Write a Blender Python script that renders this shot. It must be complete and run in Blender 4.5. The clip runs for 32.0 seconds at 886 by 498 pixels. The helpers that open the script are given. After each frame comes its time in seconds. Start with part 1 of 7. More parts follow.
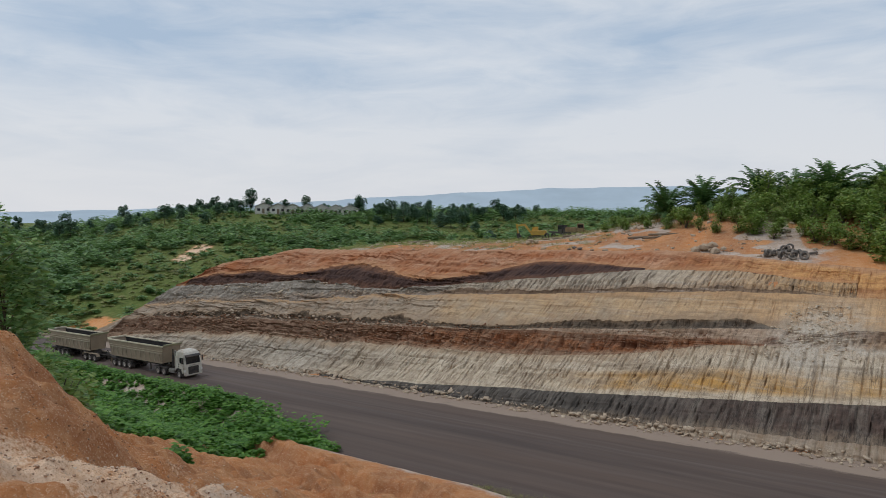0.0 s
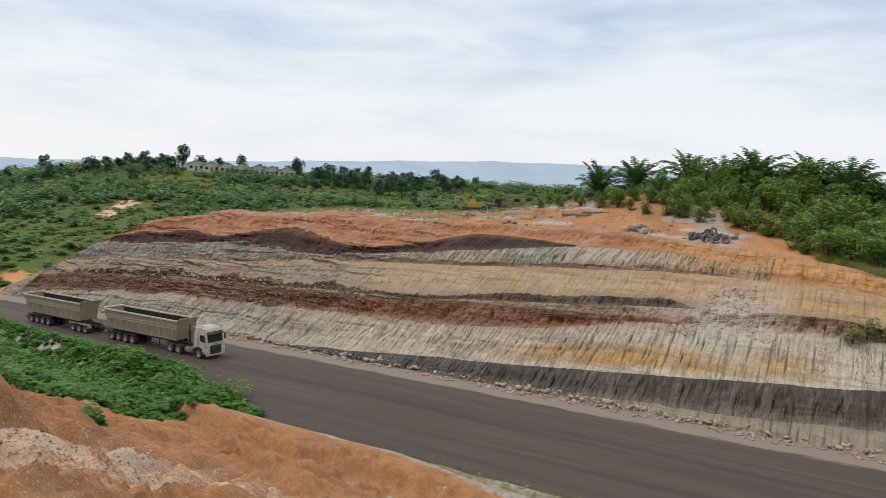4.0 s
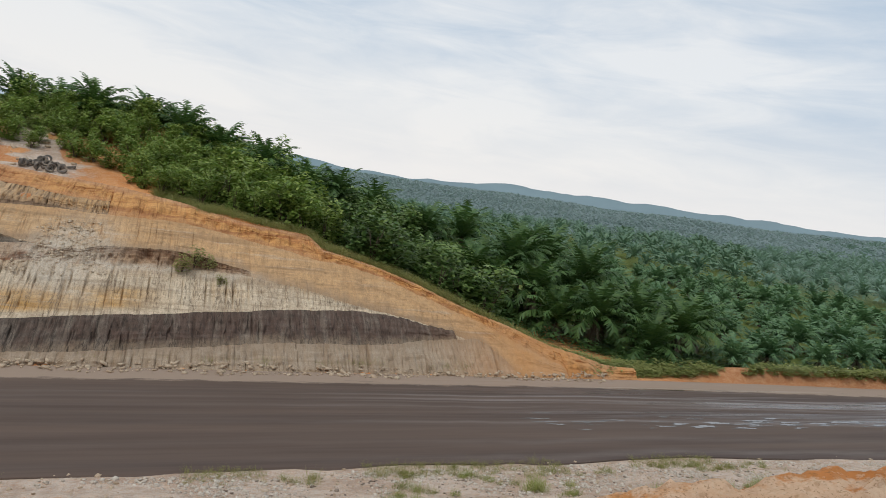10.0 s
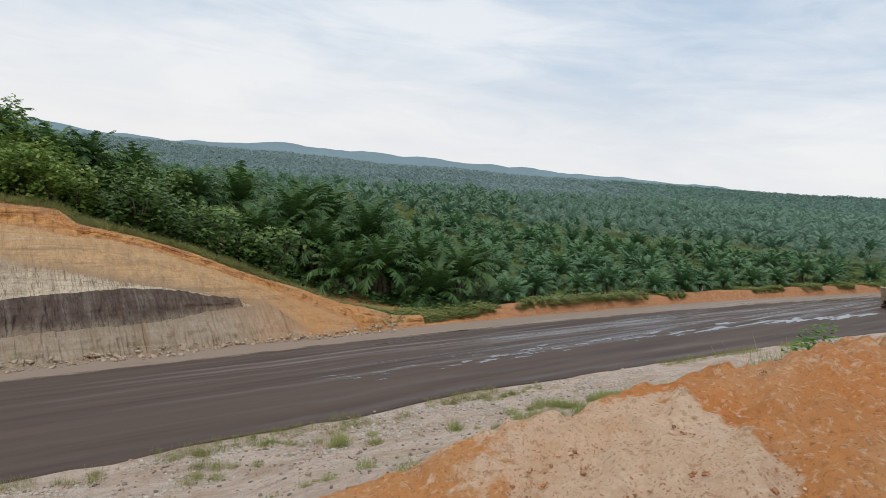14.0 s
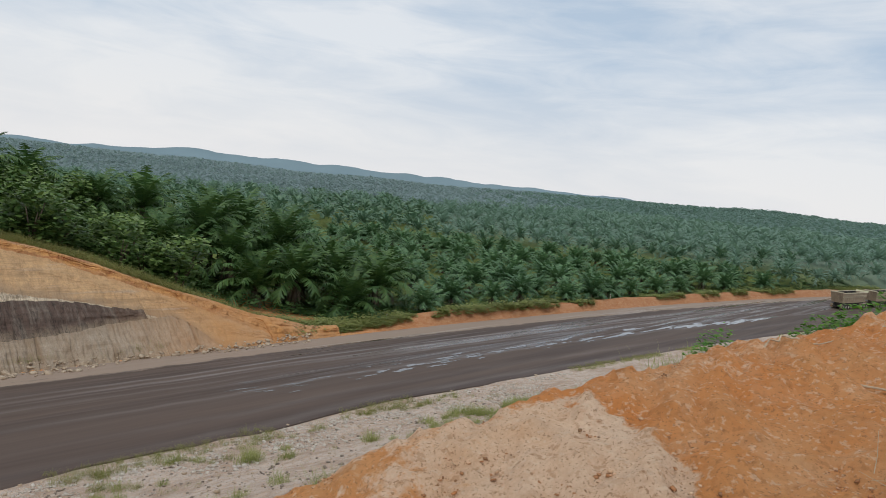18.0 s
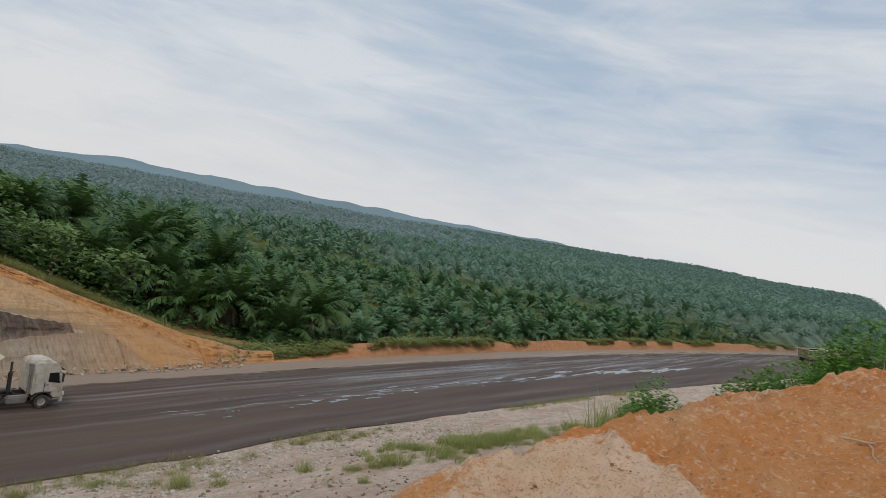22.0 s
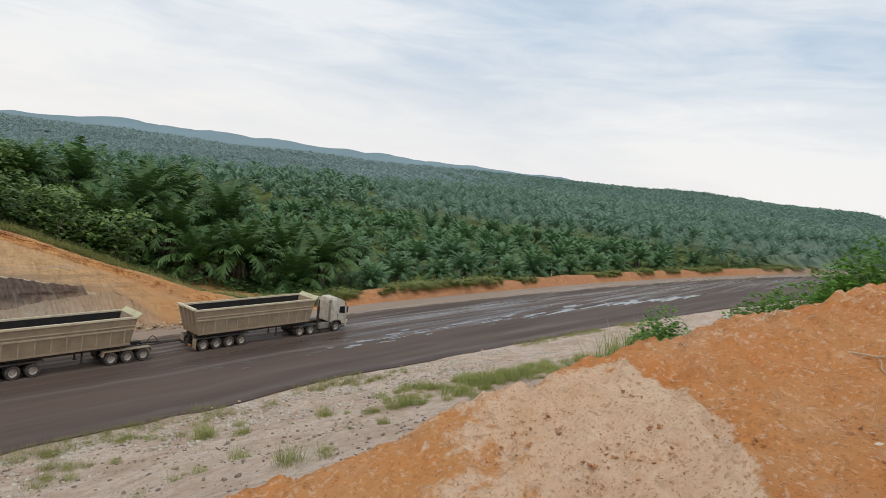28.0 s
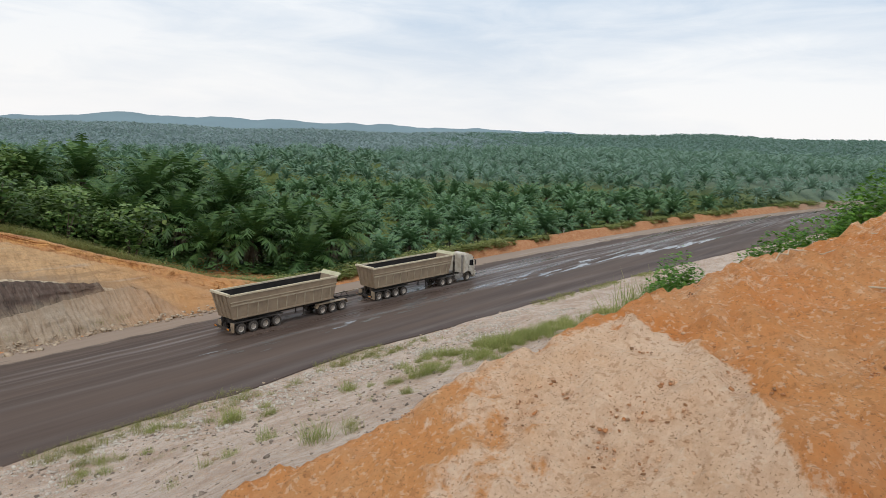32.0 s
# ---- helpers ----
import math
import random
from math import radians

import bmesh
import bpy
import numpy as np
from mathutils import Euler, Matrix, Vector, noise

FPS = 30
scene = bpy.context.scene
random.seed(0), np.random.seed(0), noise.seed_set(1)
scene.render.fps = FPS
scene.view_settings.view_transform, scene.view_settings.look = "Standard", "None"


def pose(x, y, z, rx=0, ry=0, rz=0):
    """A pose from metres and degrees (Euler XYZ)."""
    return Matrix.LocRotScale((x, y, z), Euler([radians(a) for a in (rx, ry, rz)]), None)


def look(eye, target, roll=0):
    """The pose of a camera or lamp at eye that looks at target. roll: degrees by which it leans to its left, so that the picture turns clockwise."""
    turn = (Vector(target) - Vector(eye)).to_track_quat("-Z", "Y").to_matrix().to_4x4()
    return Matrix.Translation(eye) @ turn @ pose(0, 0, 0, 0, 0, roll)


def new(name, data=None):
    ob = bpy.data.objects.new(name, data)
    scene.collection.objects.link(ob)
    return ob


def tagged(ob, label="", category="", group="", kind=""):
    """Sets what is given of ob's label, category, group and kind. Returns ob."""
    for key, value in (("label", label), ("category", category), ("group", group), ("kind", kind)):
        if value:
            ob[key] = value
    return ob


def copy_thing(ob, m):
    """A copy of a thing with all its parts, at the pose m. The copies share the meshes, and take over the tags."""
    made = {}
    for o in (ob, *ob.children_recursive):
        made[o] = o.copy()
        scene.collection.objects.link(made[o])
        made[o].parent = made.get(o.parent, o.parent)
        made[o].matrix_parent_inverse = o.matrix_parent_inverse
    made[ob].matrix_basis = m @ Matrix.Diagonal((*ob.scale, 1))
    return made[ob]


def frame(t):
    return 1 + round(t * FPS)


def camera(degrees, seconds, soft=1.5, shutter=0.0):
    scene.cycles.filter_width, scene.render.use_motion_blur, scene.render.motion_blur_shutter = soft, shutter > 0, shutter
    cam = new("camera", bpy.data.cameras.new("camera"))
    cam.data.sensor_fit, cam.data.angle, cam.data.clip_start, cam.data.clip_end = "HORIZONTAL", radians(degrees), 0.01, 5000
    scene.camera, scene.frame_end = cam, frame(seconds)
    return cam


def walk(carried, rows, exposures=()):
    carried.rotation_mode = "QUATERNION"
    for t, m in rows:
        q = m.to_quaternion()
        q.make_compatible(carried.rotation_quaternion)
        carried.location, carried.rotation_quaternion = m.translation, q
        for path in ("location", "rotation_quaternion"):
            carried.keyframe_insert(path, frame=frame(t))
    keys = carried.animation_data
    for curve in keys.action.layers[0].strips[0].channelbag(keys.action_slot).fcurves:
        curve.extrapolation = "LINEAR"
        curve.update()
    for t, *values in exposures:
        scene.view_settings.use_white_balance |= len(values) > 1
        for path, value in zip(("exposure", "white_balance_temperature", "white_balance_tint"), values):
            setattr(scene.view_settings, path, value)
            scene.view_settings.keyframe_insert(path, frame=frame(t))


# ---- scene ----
cam = camera(66.07, 32.0, soft=0.6)

# seconds, x, y, z in metres, then the turn in degrees; x runs along the haul road, y across it
PATH = [
    (0, 0.00, -0.00, 18.71, 87.20, 0.00, 35.88), (0.5, 0.01, 0.11, 18.80, 86.15, -1.22, 36.75),
    (1, -0.10, -0.08, 18.72, 86.18, -0.35, 36.33), (1.5, -0.29, -0.22, 18.61, 86.18, -0.07, 39.26),
    (2, -0.06, 0.11, 18.73, 85.96, -0.21, 39.48), (2.5, -0.07, 0.08, 18.66, 85.90, 0.25, 37.96),
    (3, -0.02, -0.03, 18.62, 85.86, -0.49, 36.94), (3.5, 0.04, 0.03, 18.64, 85.23, -1.85, 34.81),
    (4, 0.25, 0.22, 18.77, 84.72, -2.97, 30.85), (4.5, 0.31, 0.09, 18.77, 85.16, -3.23, 23.78),
    (6.5, 0.18, 0.53, 18.92, 89.70, -3.93, 25.80), (7, 0.25, 0.65, 18.92, 89.72, -5.31, 24.28),
    (7.5, 0.43, 0.54, 19.01, 89.18, -5.16, 23.07), (8, 0.55, 0.53, 18.99, 86.23, -5.02, 18.25),
    (8.5, 0.41, 0.24, 18.90, 85.69, -7.32, 13.23), (9, 0.45, 0.29, 18.77, 85.86, -3.92, 8.62),
    (9.5, 0.21, 0.05, 18.81, 84.58, -5.04, -6.65), (10, 0.35, -0.23, 18.88, 84.88, -9.15, -20.84),
    (10.5, 0.00, 0.12, 18.86, 85.66, -10.32, -30.14), (11, 0.14, 0.27, 18.82, 87.37, -10.47, -39.59),
    (11.5, 0.22, 0.30, 18.81, 87.25, -9.70, -43.19), (12, 0.20, 0.28, 18.81, 86.07, -8.40, -43.11),
    (12.5, 0.23, 0.26, 18.80, 84.66, -6.96, -39.93), (13, 0.21, 0.22, 18.81, 84.52, -7.01, -41.80),
    (13.5, 0.33, 0.25, 18.77, 83.57, -6.64, -39.41), (14, 0.22, 0.19, 18.80, 83.85, -6.44, -39.62),
    (14.5, 0.16, 0.18, 18.82, 84.74, -7.20, -43.47), (15, 0.23, 0.22, 18.79, 83.19, -7.27, -43.13),
    (15.5, 0.18, 0.20, 18.80, 83.17, -7.52, -44.48), (17.5, 0.27, 0.19, 18.80, 84.55, -7.47, -46.97),
    (18, 0.25, 0.17, 18.80, 85.45, -7.10, -46.67), (18.5, 0.28, 0.18, 18.80, 85.96, -6.98, -47.72),
    (19, 0.27, 0.18, 18.80, 85.85, -6.69, -48.56), (19.5, 0.18, 0.21, 18.81, 84.92, -7.46, -49.07),
    (20, 0.02, 0.24, 18.81, 84.86, -9.30, -47.70), (20.5, -0.30, 0.21, 18.82, 84.15, -8.39, -49.63),
    (21, -0.43, 0.30, 18.77, 83.73, -10.83, -46.96), (21.5, -0.70, 0.52, 18.78, 85.18, -11.99, -51.21),
    (22, -0.94, 0.54, 18.79, 89.10, -11.42, -52.04), (22.5, -0.90, 0.57, 18.78, 86.21, -8.64, -52.72),
    (23, -0.92, 0.56, 18.77, 85.32, -8.80, -51.80), (23.5, -0.83, 0.58, 18.76, 86.43, -9.09, -54.89),
    (24, -0.85, 0.60, 18.76, 86.29, -9.13, -56.38), (24.5, -0.85, 0.61, 18.76, 85.88, -9.07, -55.91),
    (25, -0.87, 0.60, 18.76, 85.96, -9.32, -55.46), (25.5, -0.85, 0.60, 18.75, 85.59, -9.10, -54.47),
    (27.5, -0.90, 0.53, 18.77, 84.71, -8.21, -53.80), (28, -0.90, 0.54, 18.77, 84.19, -8.07, -51.75),
    (28.5, -0.86, 0.56, 18.75, 84.64, -8.41, -53.74), (29, -0.89, 0.59, 18.76, 85.58, -9.04, -57.74),
    (29.5, -0.85, 0.63, 18.74, 85.05, -9.52, -59.50), (30, -0.85, 0.65, 18.73, 84.19, -9.43, -58.74),
    (30.5, -0.82, 0.66, 18.73, 82.96, -8.17, -55.92), (31, -0.84, 0.68, 18.74, 82.64, -7.11, -53.71),
    (31.5, -0.74, 0.63, 18.76, 82.23, -5.20, -52.76), (32, -0.54, 0.57, 18.76, 81.31, -2.98, -51.32),
]

walk(cam, [(r[0], pose(*r[1:])) for r in PATH], exposures=[(0, -0.3, 6050, 10), (1, -0.18, 6050, 10), (2, -0.2, 6050, 10), (3, -0.18, 6050, 10), (4, 0.05, 6200, 10), (7, -0.08, 6450, 10), (8, 0.05, 6550, 10), (9, -0.03, 6450, 10), (10, -0.03, 6450, 10), (11, -0.2, 6050, 10), (12, -0.05, 6150, 10), (13, 0.0, 6250, 10), (14, 0, 6300, 10), (15, -0.02, 6400, 10), (18, -0.1, 6300, 10), (19, -0.25, 6200, 10), (20, -0.06, 6300, 10), (21, -0.09, 6400, 10), (22, -0.3, 6300, 10), (23, -0.15, 6350, 10), (24, -0.2, 6350, 10), (25, -0.16, 6350, 10), (28, 0.03, 6450, 10), (29, -0.17, 6350, 10), (30, -0.08, 6400, 10), (31, 0.05, 6400, 10), (32, 0.12, 6350, 10)])

# ---------------------------------------------------------------- sky and sun
SUN_AZ, SUN_EL = radians(205), radians(58)
world = bpy.data.worlds.new("sky")
scene.world = world
world.use_nodes = True
wn, wl = world.node_tree.nodes, world.node_tree.links
wn.clear()


def wnode(kind, **values):
    n = wn.new(kind)
    for k, v in values.items():
        n.inputs[k].default_value = v
    return n


sky = wn.new("ShaderNodeTexSky")
sky.sky_type, sky.sun_disc, sky.sun_elevation = "NISHITA", False, SUN_EL
sky.sun_rotation, sky.air_density, sky.dust_density = radians(90) - SUN_AZ, 1.0, 2.5
tc = wn.new("ShaderNodeTexCoord")
mp = wn.new("ShaderNodeMapping")
mp.inputs["Scale"].default_value = (1.2, 1.2, 5.6)
cn = wnode("ShaderNodeTexNoise", Scale=1.5, Detail=7.0, Roughness=0.52, Distortion=0.35)
cr = wn.new("ShaderNodeValToRGB")
cr.color_ramp.elements[0].position, cr.color_ramp.elements[0].color = 0.38, (0.0, 0.0, 0.0, 1)
cr.color_ramp.elements[1].position, cr.color_ramp.elements[1].color = 0.58, (1, 1, 1, 1)
# grey-blue cloud bellies and white cloud
tone = wn.new("ShaderNodeMixRGB")
tone.inputs[1].default_value, tone.inputs[2].default_value = (5.5, 6.6, 7.8, 1), (9.1, 9.25, 9.3, 1)
veil = wn.new("ShaderNodeMixRGB")
veil.inputs[0].default_value = 0.86
bg = wnode("ShaderNodeBackground", Strength=0.1)
out = wn.new("ShaderNodeOutputWorld")
wl.new(tc.outputs["Generated"], mp.inputs["Vector"])
wl.new(mp.outputs["Vector"], cn.inputs["Vector"])
cn2 = wnode("ShaderNodeTexNoise", Scale=4.5, Detail=7.0, Roughness=0.6, Distortion=0.8)
both = wn.new("ShaderNodeMixRGB")
both.inputs[0].default_value = 0.3
wl.new(mp.outputs["Vector"], cn2.inputs["Vector"])
wl.new(cn.outputs["Fac"], both.inputs[1])
wl.new(cn2.outputs["Fac"], both.inputs[2])
wl.new(both.outputs["Color"], cr.inputs["Fac"])
wl.new(cr.outputs["Color"], tone.inputs[0])
wl.new(sky.outputs["Color"], veil.inputs[1])
wl.new(tone.outputs["Color"], veil.inputs[2])
sepz = wn.new("ShaderNodeSeparateXYZ")
low = wn.new("ShaderNodeMapRange")
for k, v in (("From Min", 0.02), ("From Max", 0.2), ("To Min", 0.8), ("To Max", 0.0)):
    low.inputs[k].default_value = v
warm = wn.new("ShaderNodeMixRGB")
warm.inputs[2].default_value = (9.3, 8.95, 8.6, 1)
wl.new(tc.outputs["Generated"], sepz.inputs[0])
wl.new(sepz.outputs["Z"], low.inputs["Value"])
wl.new(low.outputs["Result"], warm.inputs[0])
wl.new(veil.outputs["Color"], warm.inputs[1])
wl.new(warm.outputs["Color"], bg.inputs["Color"])
wl.new(bg.outputs["Background"], out.inputs["Surface"])

sun = new("sun", bpy.data.lights.new("sun", "SUN"))
sun.data.energy, sun.data.angle, sun.data.color = 0.95, radians(18), (1.0, 0.94, 0.85)
sun.matrix_world = look((0, 0, 0), (-math.cos(SUN_AZ) * math.cos(SUN_EL), -math.sin(SUN_AZ) * math.cos(SUN_EL), -math.sin(SUN_EL)))


# ---------------------------------------------------------------- materials
def shader(name, rough=0.9, metal=0.0, spec=0.3):
    m = bpy.data.materials.new(name)
    m.use_nodes = True
    b = m.node_tree.nodes["Principled BSDF"]
    b.inputs["Roughness"].default_value, b.inputs["Metallic"].default_value = rough, metal
    b.inputs["Specular IOR Level"].default_value = spec
    return m, m.node_tree.nodes, m.node_tree.links, b


def noise_fac(nodes, links, scale, detail=4.0, rough=0.6, lo=0.35, hi=0.65, stretch=(1, 1, 1), coord="Object"):
    """A soft 0 to 1 mask from noise."""
    t = nodes.new("ShaderNodeTexCoord")
    mpn = nodes.new("ShaderNodeMapping")
    mpn.inputs["Scale"].default_value = stretch
    n = nodes.new("ShaderNodeTexNoise")
    n.inputs["Scale"].default_value, n.inputs["Detail"].default_value, n.inputs["Roughness"].default_value = scale, detail, rough
    r = nodes.new("ShaderNodeMapRange")
    r.inputs["From Min"].default_value, r.inputs["From Max"].default_value = lo, hi
    links.new(t.outputs[coord], mpn.inputs["Vector"])
    links.new(mpn.outputs["Vector"], n.inputs["Vector"])
    links.new(n.outputs["Fac"], r.inputs["Value"])
    return r.outputs["Result"], n.outputs["Fac"]


def mixed(nodes, links, fac, a, b):
    m = nodes.new("ShaderNodeMixRGB")
    for i, v in ((0, fac), (1, a), (2, b)):
        if hasattr(v, "is_linked"):
            links.new(v, m.inputs[i])
        else:
            m.inputs[i].default_value = v if i == 0 else (*v, 1)
    return m.outputs["Color"]


def bumped(nodes, links, b, height, strength, dist):
    n = nodes.new("ShaderNodeBump")
    n.inputs["Strength"].default_value, n.inputs["Distance"].default_value = strength, dist
    links.new(height, n.inputs["Height"])
    links.new(n.outputs["Normal"], b.inputs["Normal"])


def earth(name, base, other, dark, scale=0.25, grain=3.0, stretch=(1, 1, 1), bump=0.6, dist=0.12, rough=0.95):
    """Soil or rock: two tones in patches, darker stains and a grainy relief."""
    m, n, l, b = shader(name, rough, spec=0.15)
    f1, _ = noise_fac(n, l, scale, 5, 0.6, stretch=stretch)
    f2, raw = noise_fac(n, l, grain, 6, 0.7, 0.4, 0.75, stretch=stretch)
    f3, _ = noise_fac(n, l, scale * 3.1, 4, 0.6, 0.5, 0.8, stretch=stretch)
    c = mixed(n, l, f1, base, other)
    m1 = n.new("ShaderNodeMath")
    m1.operation = "MULTIPLY"
    m1.inputs[1].default_value = 0.55
    l.new(f2, m1.inputs[0])
    c = mixed(n, l, m1.outputs[0], c, dark)
    m2 = n.new("ShaderNodeMath")
    m2.operation = "MULTIPLY"
    m2.inputs[1].default_value = 0.35
    l.new(f3, m2.inputs[0])
    c = mixed(n, l, m2.outputs[0], c, dark)
    l.new(c, b.inputs["Base Color"])
    bumped(n, l, b, raw, bump, dist)
    return m


def painted(name, colour, dirt=(0.2, 0.15, 0.1), amount=0.5, rough=0.5, metal=0.0, scale=1.5):
    m, n, l, b = shader(name, rough, metal, 0.4)
    f, raw = noise_fac(n, l, scale, 6, 0.65, 0.4, 0.7)
    k = n.new("ShaderNodeMath")
    k.operation = "MULTIPLY"
    k.inputs[1].default_value = amount
    l.new(f, k.inputs[0])
    l.new(mixed(n, l, k.outputs[0], colour, dirt), b.inputs["Base Color"])
    return m


def foliage(name, a, b2, c3, trans=0.4):
    """Leaves whose tone varies from leaf to leaf and from plant to plant."""
    m, n, l, b = shader(name, 0.55, spec=0.35)
    g = n.new("ShaderNodeNewGeometry")
    o = n.new("ShaderNodeObjectInfo")
    c = mixed(n, l, g.outputs["Random Per Island"], a, b2)
    f, _ = noise_fac(n, l, 0.35, 3, 0.6, 0.42, 0.68)
    k = n.new("ShaderNodeMath")
    k.operation = "MULTIPLY"
    k.inputs[1].default_value = 0.5
    l.new(f, k.inputs[0])
    c = mixed(n, l, k.outputs[0], c, c3)
    k2 = n.new("ShaderNodeMath")
    k2.operation = "MULTIPLY"
    k2.inputs[1].default_value = 0.4
    l.new(o.outputs["Random"], k2.inputs[0])
    c = mixed(n, l, k2.outputs[0], c, c3)
    l.new(c, b.inputs["Base Color"])
    tr = n.new("ShaderNodeBsdfTranslucent")
    l.new(mixed(n, l, 0.3, c, (0.14, 0.27, 0.045)), tr.inputs["Color"])
    mx = n.new("ShaderNodeMixShader")
    mx.inputs[0].default_value = trans
    l.new(b.outputs[0], mx.inputs[1])
    l.new(tr.outputs[0], mx.inputs[2])
    l.new(mx.outputs[0], n["Material Output"].inputs["Surface"])
    return m


def layer(name, base, other, dark, below, above, east=None, ochre=None, scale=0.25, grain=2.2, stretch=(1, 1, 0.25), bump=0.7, run=(0.26, 0.17, 0.1), much=0.5, cracks=0.6, west=None, beds=0.5):
    """Rock of one stratum, stained by its neighbours along both edges."""
    m, n, l, b = shader(name, 0.95, spec=0.12)
    f1, _ = noise_fac(n, l, scale, 5, 0.6, stretch=(1, 1, 1.6))
    f2, raw = noise_fac(n, l, grain, 7, 0.75, 0.45, 0.7, stretch=stretch)
    f3, _ = noise_fac(n, l, 0.9, 5, 0.7, 0.5, 0.72, stretch=(1, 1, 0.5))
    f4, _ = noise_fac(n, l, 9.0, 5, 0.75, 0.46, 0.66, stretch=(1, 1, 0.5))
    c = mixed(n, l, f1, base, other)

    def attribute(nm):
        at = n.new("ShaderNodeAttribute")
        at.attribute_name = nm
        return at.outputs["Fac"]

    def worn(value, amount):
        k = n.new("ShaderNodeMath")
        k.operation = "MULTIPLY"
        k.inputs[1].default_value = amount
        l.new(value, k.inputs[0])
        return k.outputs[0]

    def near_edge(value, at, width, seed):
        """1 at the edge, fading raggedly inwards."""
        q, _ = noise_fac(n, l, 0.55 + 0.2 * seed, 6, 0.7, 0.2, 0.8, stretch=(1, 1, 0.6))
        d = n.new("ShaderNodeMath")
        d.operation = "SUBTRACT"
        d.inputs[1].default_value = at
        l.new(value, d.inputs[0])
        ab = n.new("ShaderNodeMath")
        ab.operation = "ABSOLUTE"
        l.new(d.outputs[0], ab.inputs[0])
        dv = n.new("ShaderNodeMath")
        dv.operation = "MULTIPLY_ADD"
        dv.inputs[1].default_value = -1.0 / width
        l.new(ab.outputs[0], dv.inputs[0])
        l.new(q, dv.inputs[2])
        r = n.new("ShaderNodeMapRange")
        r.inputs["From Min"].default_value, r.inputs["From Max"].default_value = -0.15, 0.45
        l.new(dv.outputs[0], r.inputs["Value"])
        return r.outputs["Result"]

    if ochre:
        q, _ = noise_fac(n, l, 0.35, 5, 0.6, 0.25, 0.6, stretch=(0.6, 1, 1.4))
        mm = n.new("ShaderNodeMath")
        mm.operation = "MULTIPLY"
        l.new(attribute("ochre"), mm.inputs[0])
        l.new(q, mm.inputs[1])
        c = mixed(n, l, mm.outputs[0], c, ochre)
    if east:
        c = mixed(n, l, attribute("east"), c, east)
    if west:
        c = mixed(n, l, worn(attribute("west"), 0.85), c, mixed(n, l, f1, west, tuple(q * 0.72 for q in west)))
    # thin beds, paler and darker in turn
    bd = n.new("ShaderNodeAttribute")
    bd.attribute_name = "bed"
    for sc, lo, hi, tone, amount in ((1.0, 0.52, 0.62, dark, beds), (1.7, 0.56, 0.66, tuple(min(q * 1.35 + 0.03, 0.8) for q in (west or base)), beds * 0.8), (3.9, 0.54, 0.62, dark, beds * 0.7)):
        tn = n.new("ShaderNodeTexNoise")
        tn.inputs["Scale"].default_value, tn.inputs["Detail"].default_value, tn.inputs["Roughness"].default_value = sc, 5.0, 0.62
        l.new(bd.outputs["Vector"], tn.inputs["Vector"])
        r = n.new("ShaderNodeMapRange")
        r.inputs["From Min"].default_value, r.inputs["From Max"].default_value = lo, hi
        l.new(tn.outputs["Fac"], r.inputs["Value"])
        c = mixed(n, l, worn(r.outputs["Result"], amount), c, tone)
    v = attribute("rise")
    if below:
        c = mixed(n, l, worn(near_edge(v, 0.0, 0.45, 1), 0.75), c, below)
    if above:
        c = mixed(n, l, worn(near_edge(v, 1.0, 0.4, 2), 0.75), c, above)
    # earth washed down along the grooves
    vec = n.new("ShaderNodeAttribute")
    vec.attribute_name = "fall"
    for sc, lo, hi, amount in ((1.1, 0.5, 0.66, much), (3.4, 0.52, 0.7, much * 0.8)):
        tn = n.new("ShaderNodeTexNoise")
        tn.inputs["Scale"].default_value, tn.inputs["Detail"].default_value, tn.inputs["Roughness"].default_value = sc, 5.0, 0.65
        l.new(vec.outputs["Vector"], tn.inputs["Vector"])
        r = n.new("ShaderNodeMapRange")
        r.inputs["From Min"].default_value, r.inputs["From Max"].default_value = lo, hi
        l.new(tn.outputs["Fac"], r.inputs["Value"])
        c = mixed(n, l, worn(r.outputs["Result"], amount), c, run)
    c = mixed(n, l, worn(f2, 0.45), c, dark)
    c = mixed(n, l, worn(f3, 0.4), c, dark)
    c = mixed(n, l, worn(f4, 0.35), c, dark)
    # cracks as narrow dark lines, their shadow put into the colour
    for sc, wide, amount in ((0.9, 0.016, cracks), (1.7, 0.016, cracks * 0.8)):
        tn = n.new("ShaderNodeTexNoise")
        tn.inputs["Scale"].default_value, tn.inputs["Detail"].default_value, tn.inputs["Roughness"].default_value = sc, 4.0, 0.6
        l.new(vec.outputs["Vector"], tn.inputs["Vector"])
        d0 = n.new("ShaderNodeMath")
        d0.operation = "SUBTRACT"
        d0.inputs[1].default_value = 0.5
        l.new(tn.outputs["Fac"], d0.inputs[0])
        d1 = n.new("ShaderNodeMath")
        d1.operation = "ABSOLUTE"
        l.new(d0.outputs[0], d1.inputs[0])
        r = n.new("ShaderNodeMapRange")
        for k, v in (("From Min", 0.0), ("From Max", wide), ("To Min", 1.0), ("To Max", 0.0)):
            r.inputs[k].default_value = v
        l.new(d1.outputs[0], r.inputs["Value"])
        c = mixed(n, l, worn(r.outputs["Result"], amount), c, tuple(q * 0.6 for q in dark))
    sp, _ = noise_fac(n, l, 0.9, 6, 0.7, 0.3, 0.55)
    sm = n.new("ShaderNodeMath")
    sm.operation = "MULTIPLY"
    l.new(attribute("spill"), sm.inputs[0])
    l.new(sp, sm.inputs[1])
    c = mixed(n, l, worn(sm.outputs[0], 0.85), c, mixed(n, l, f4, (0.62, 0.55, 0.45), (0.4, 0.34, 0.27)))
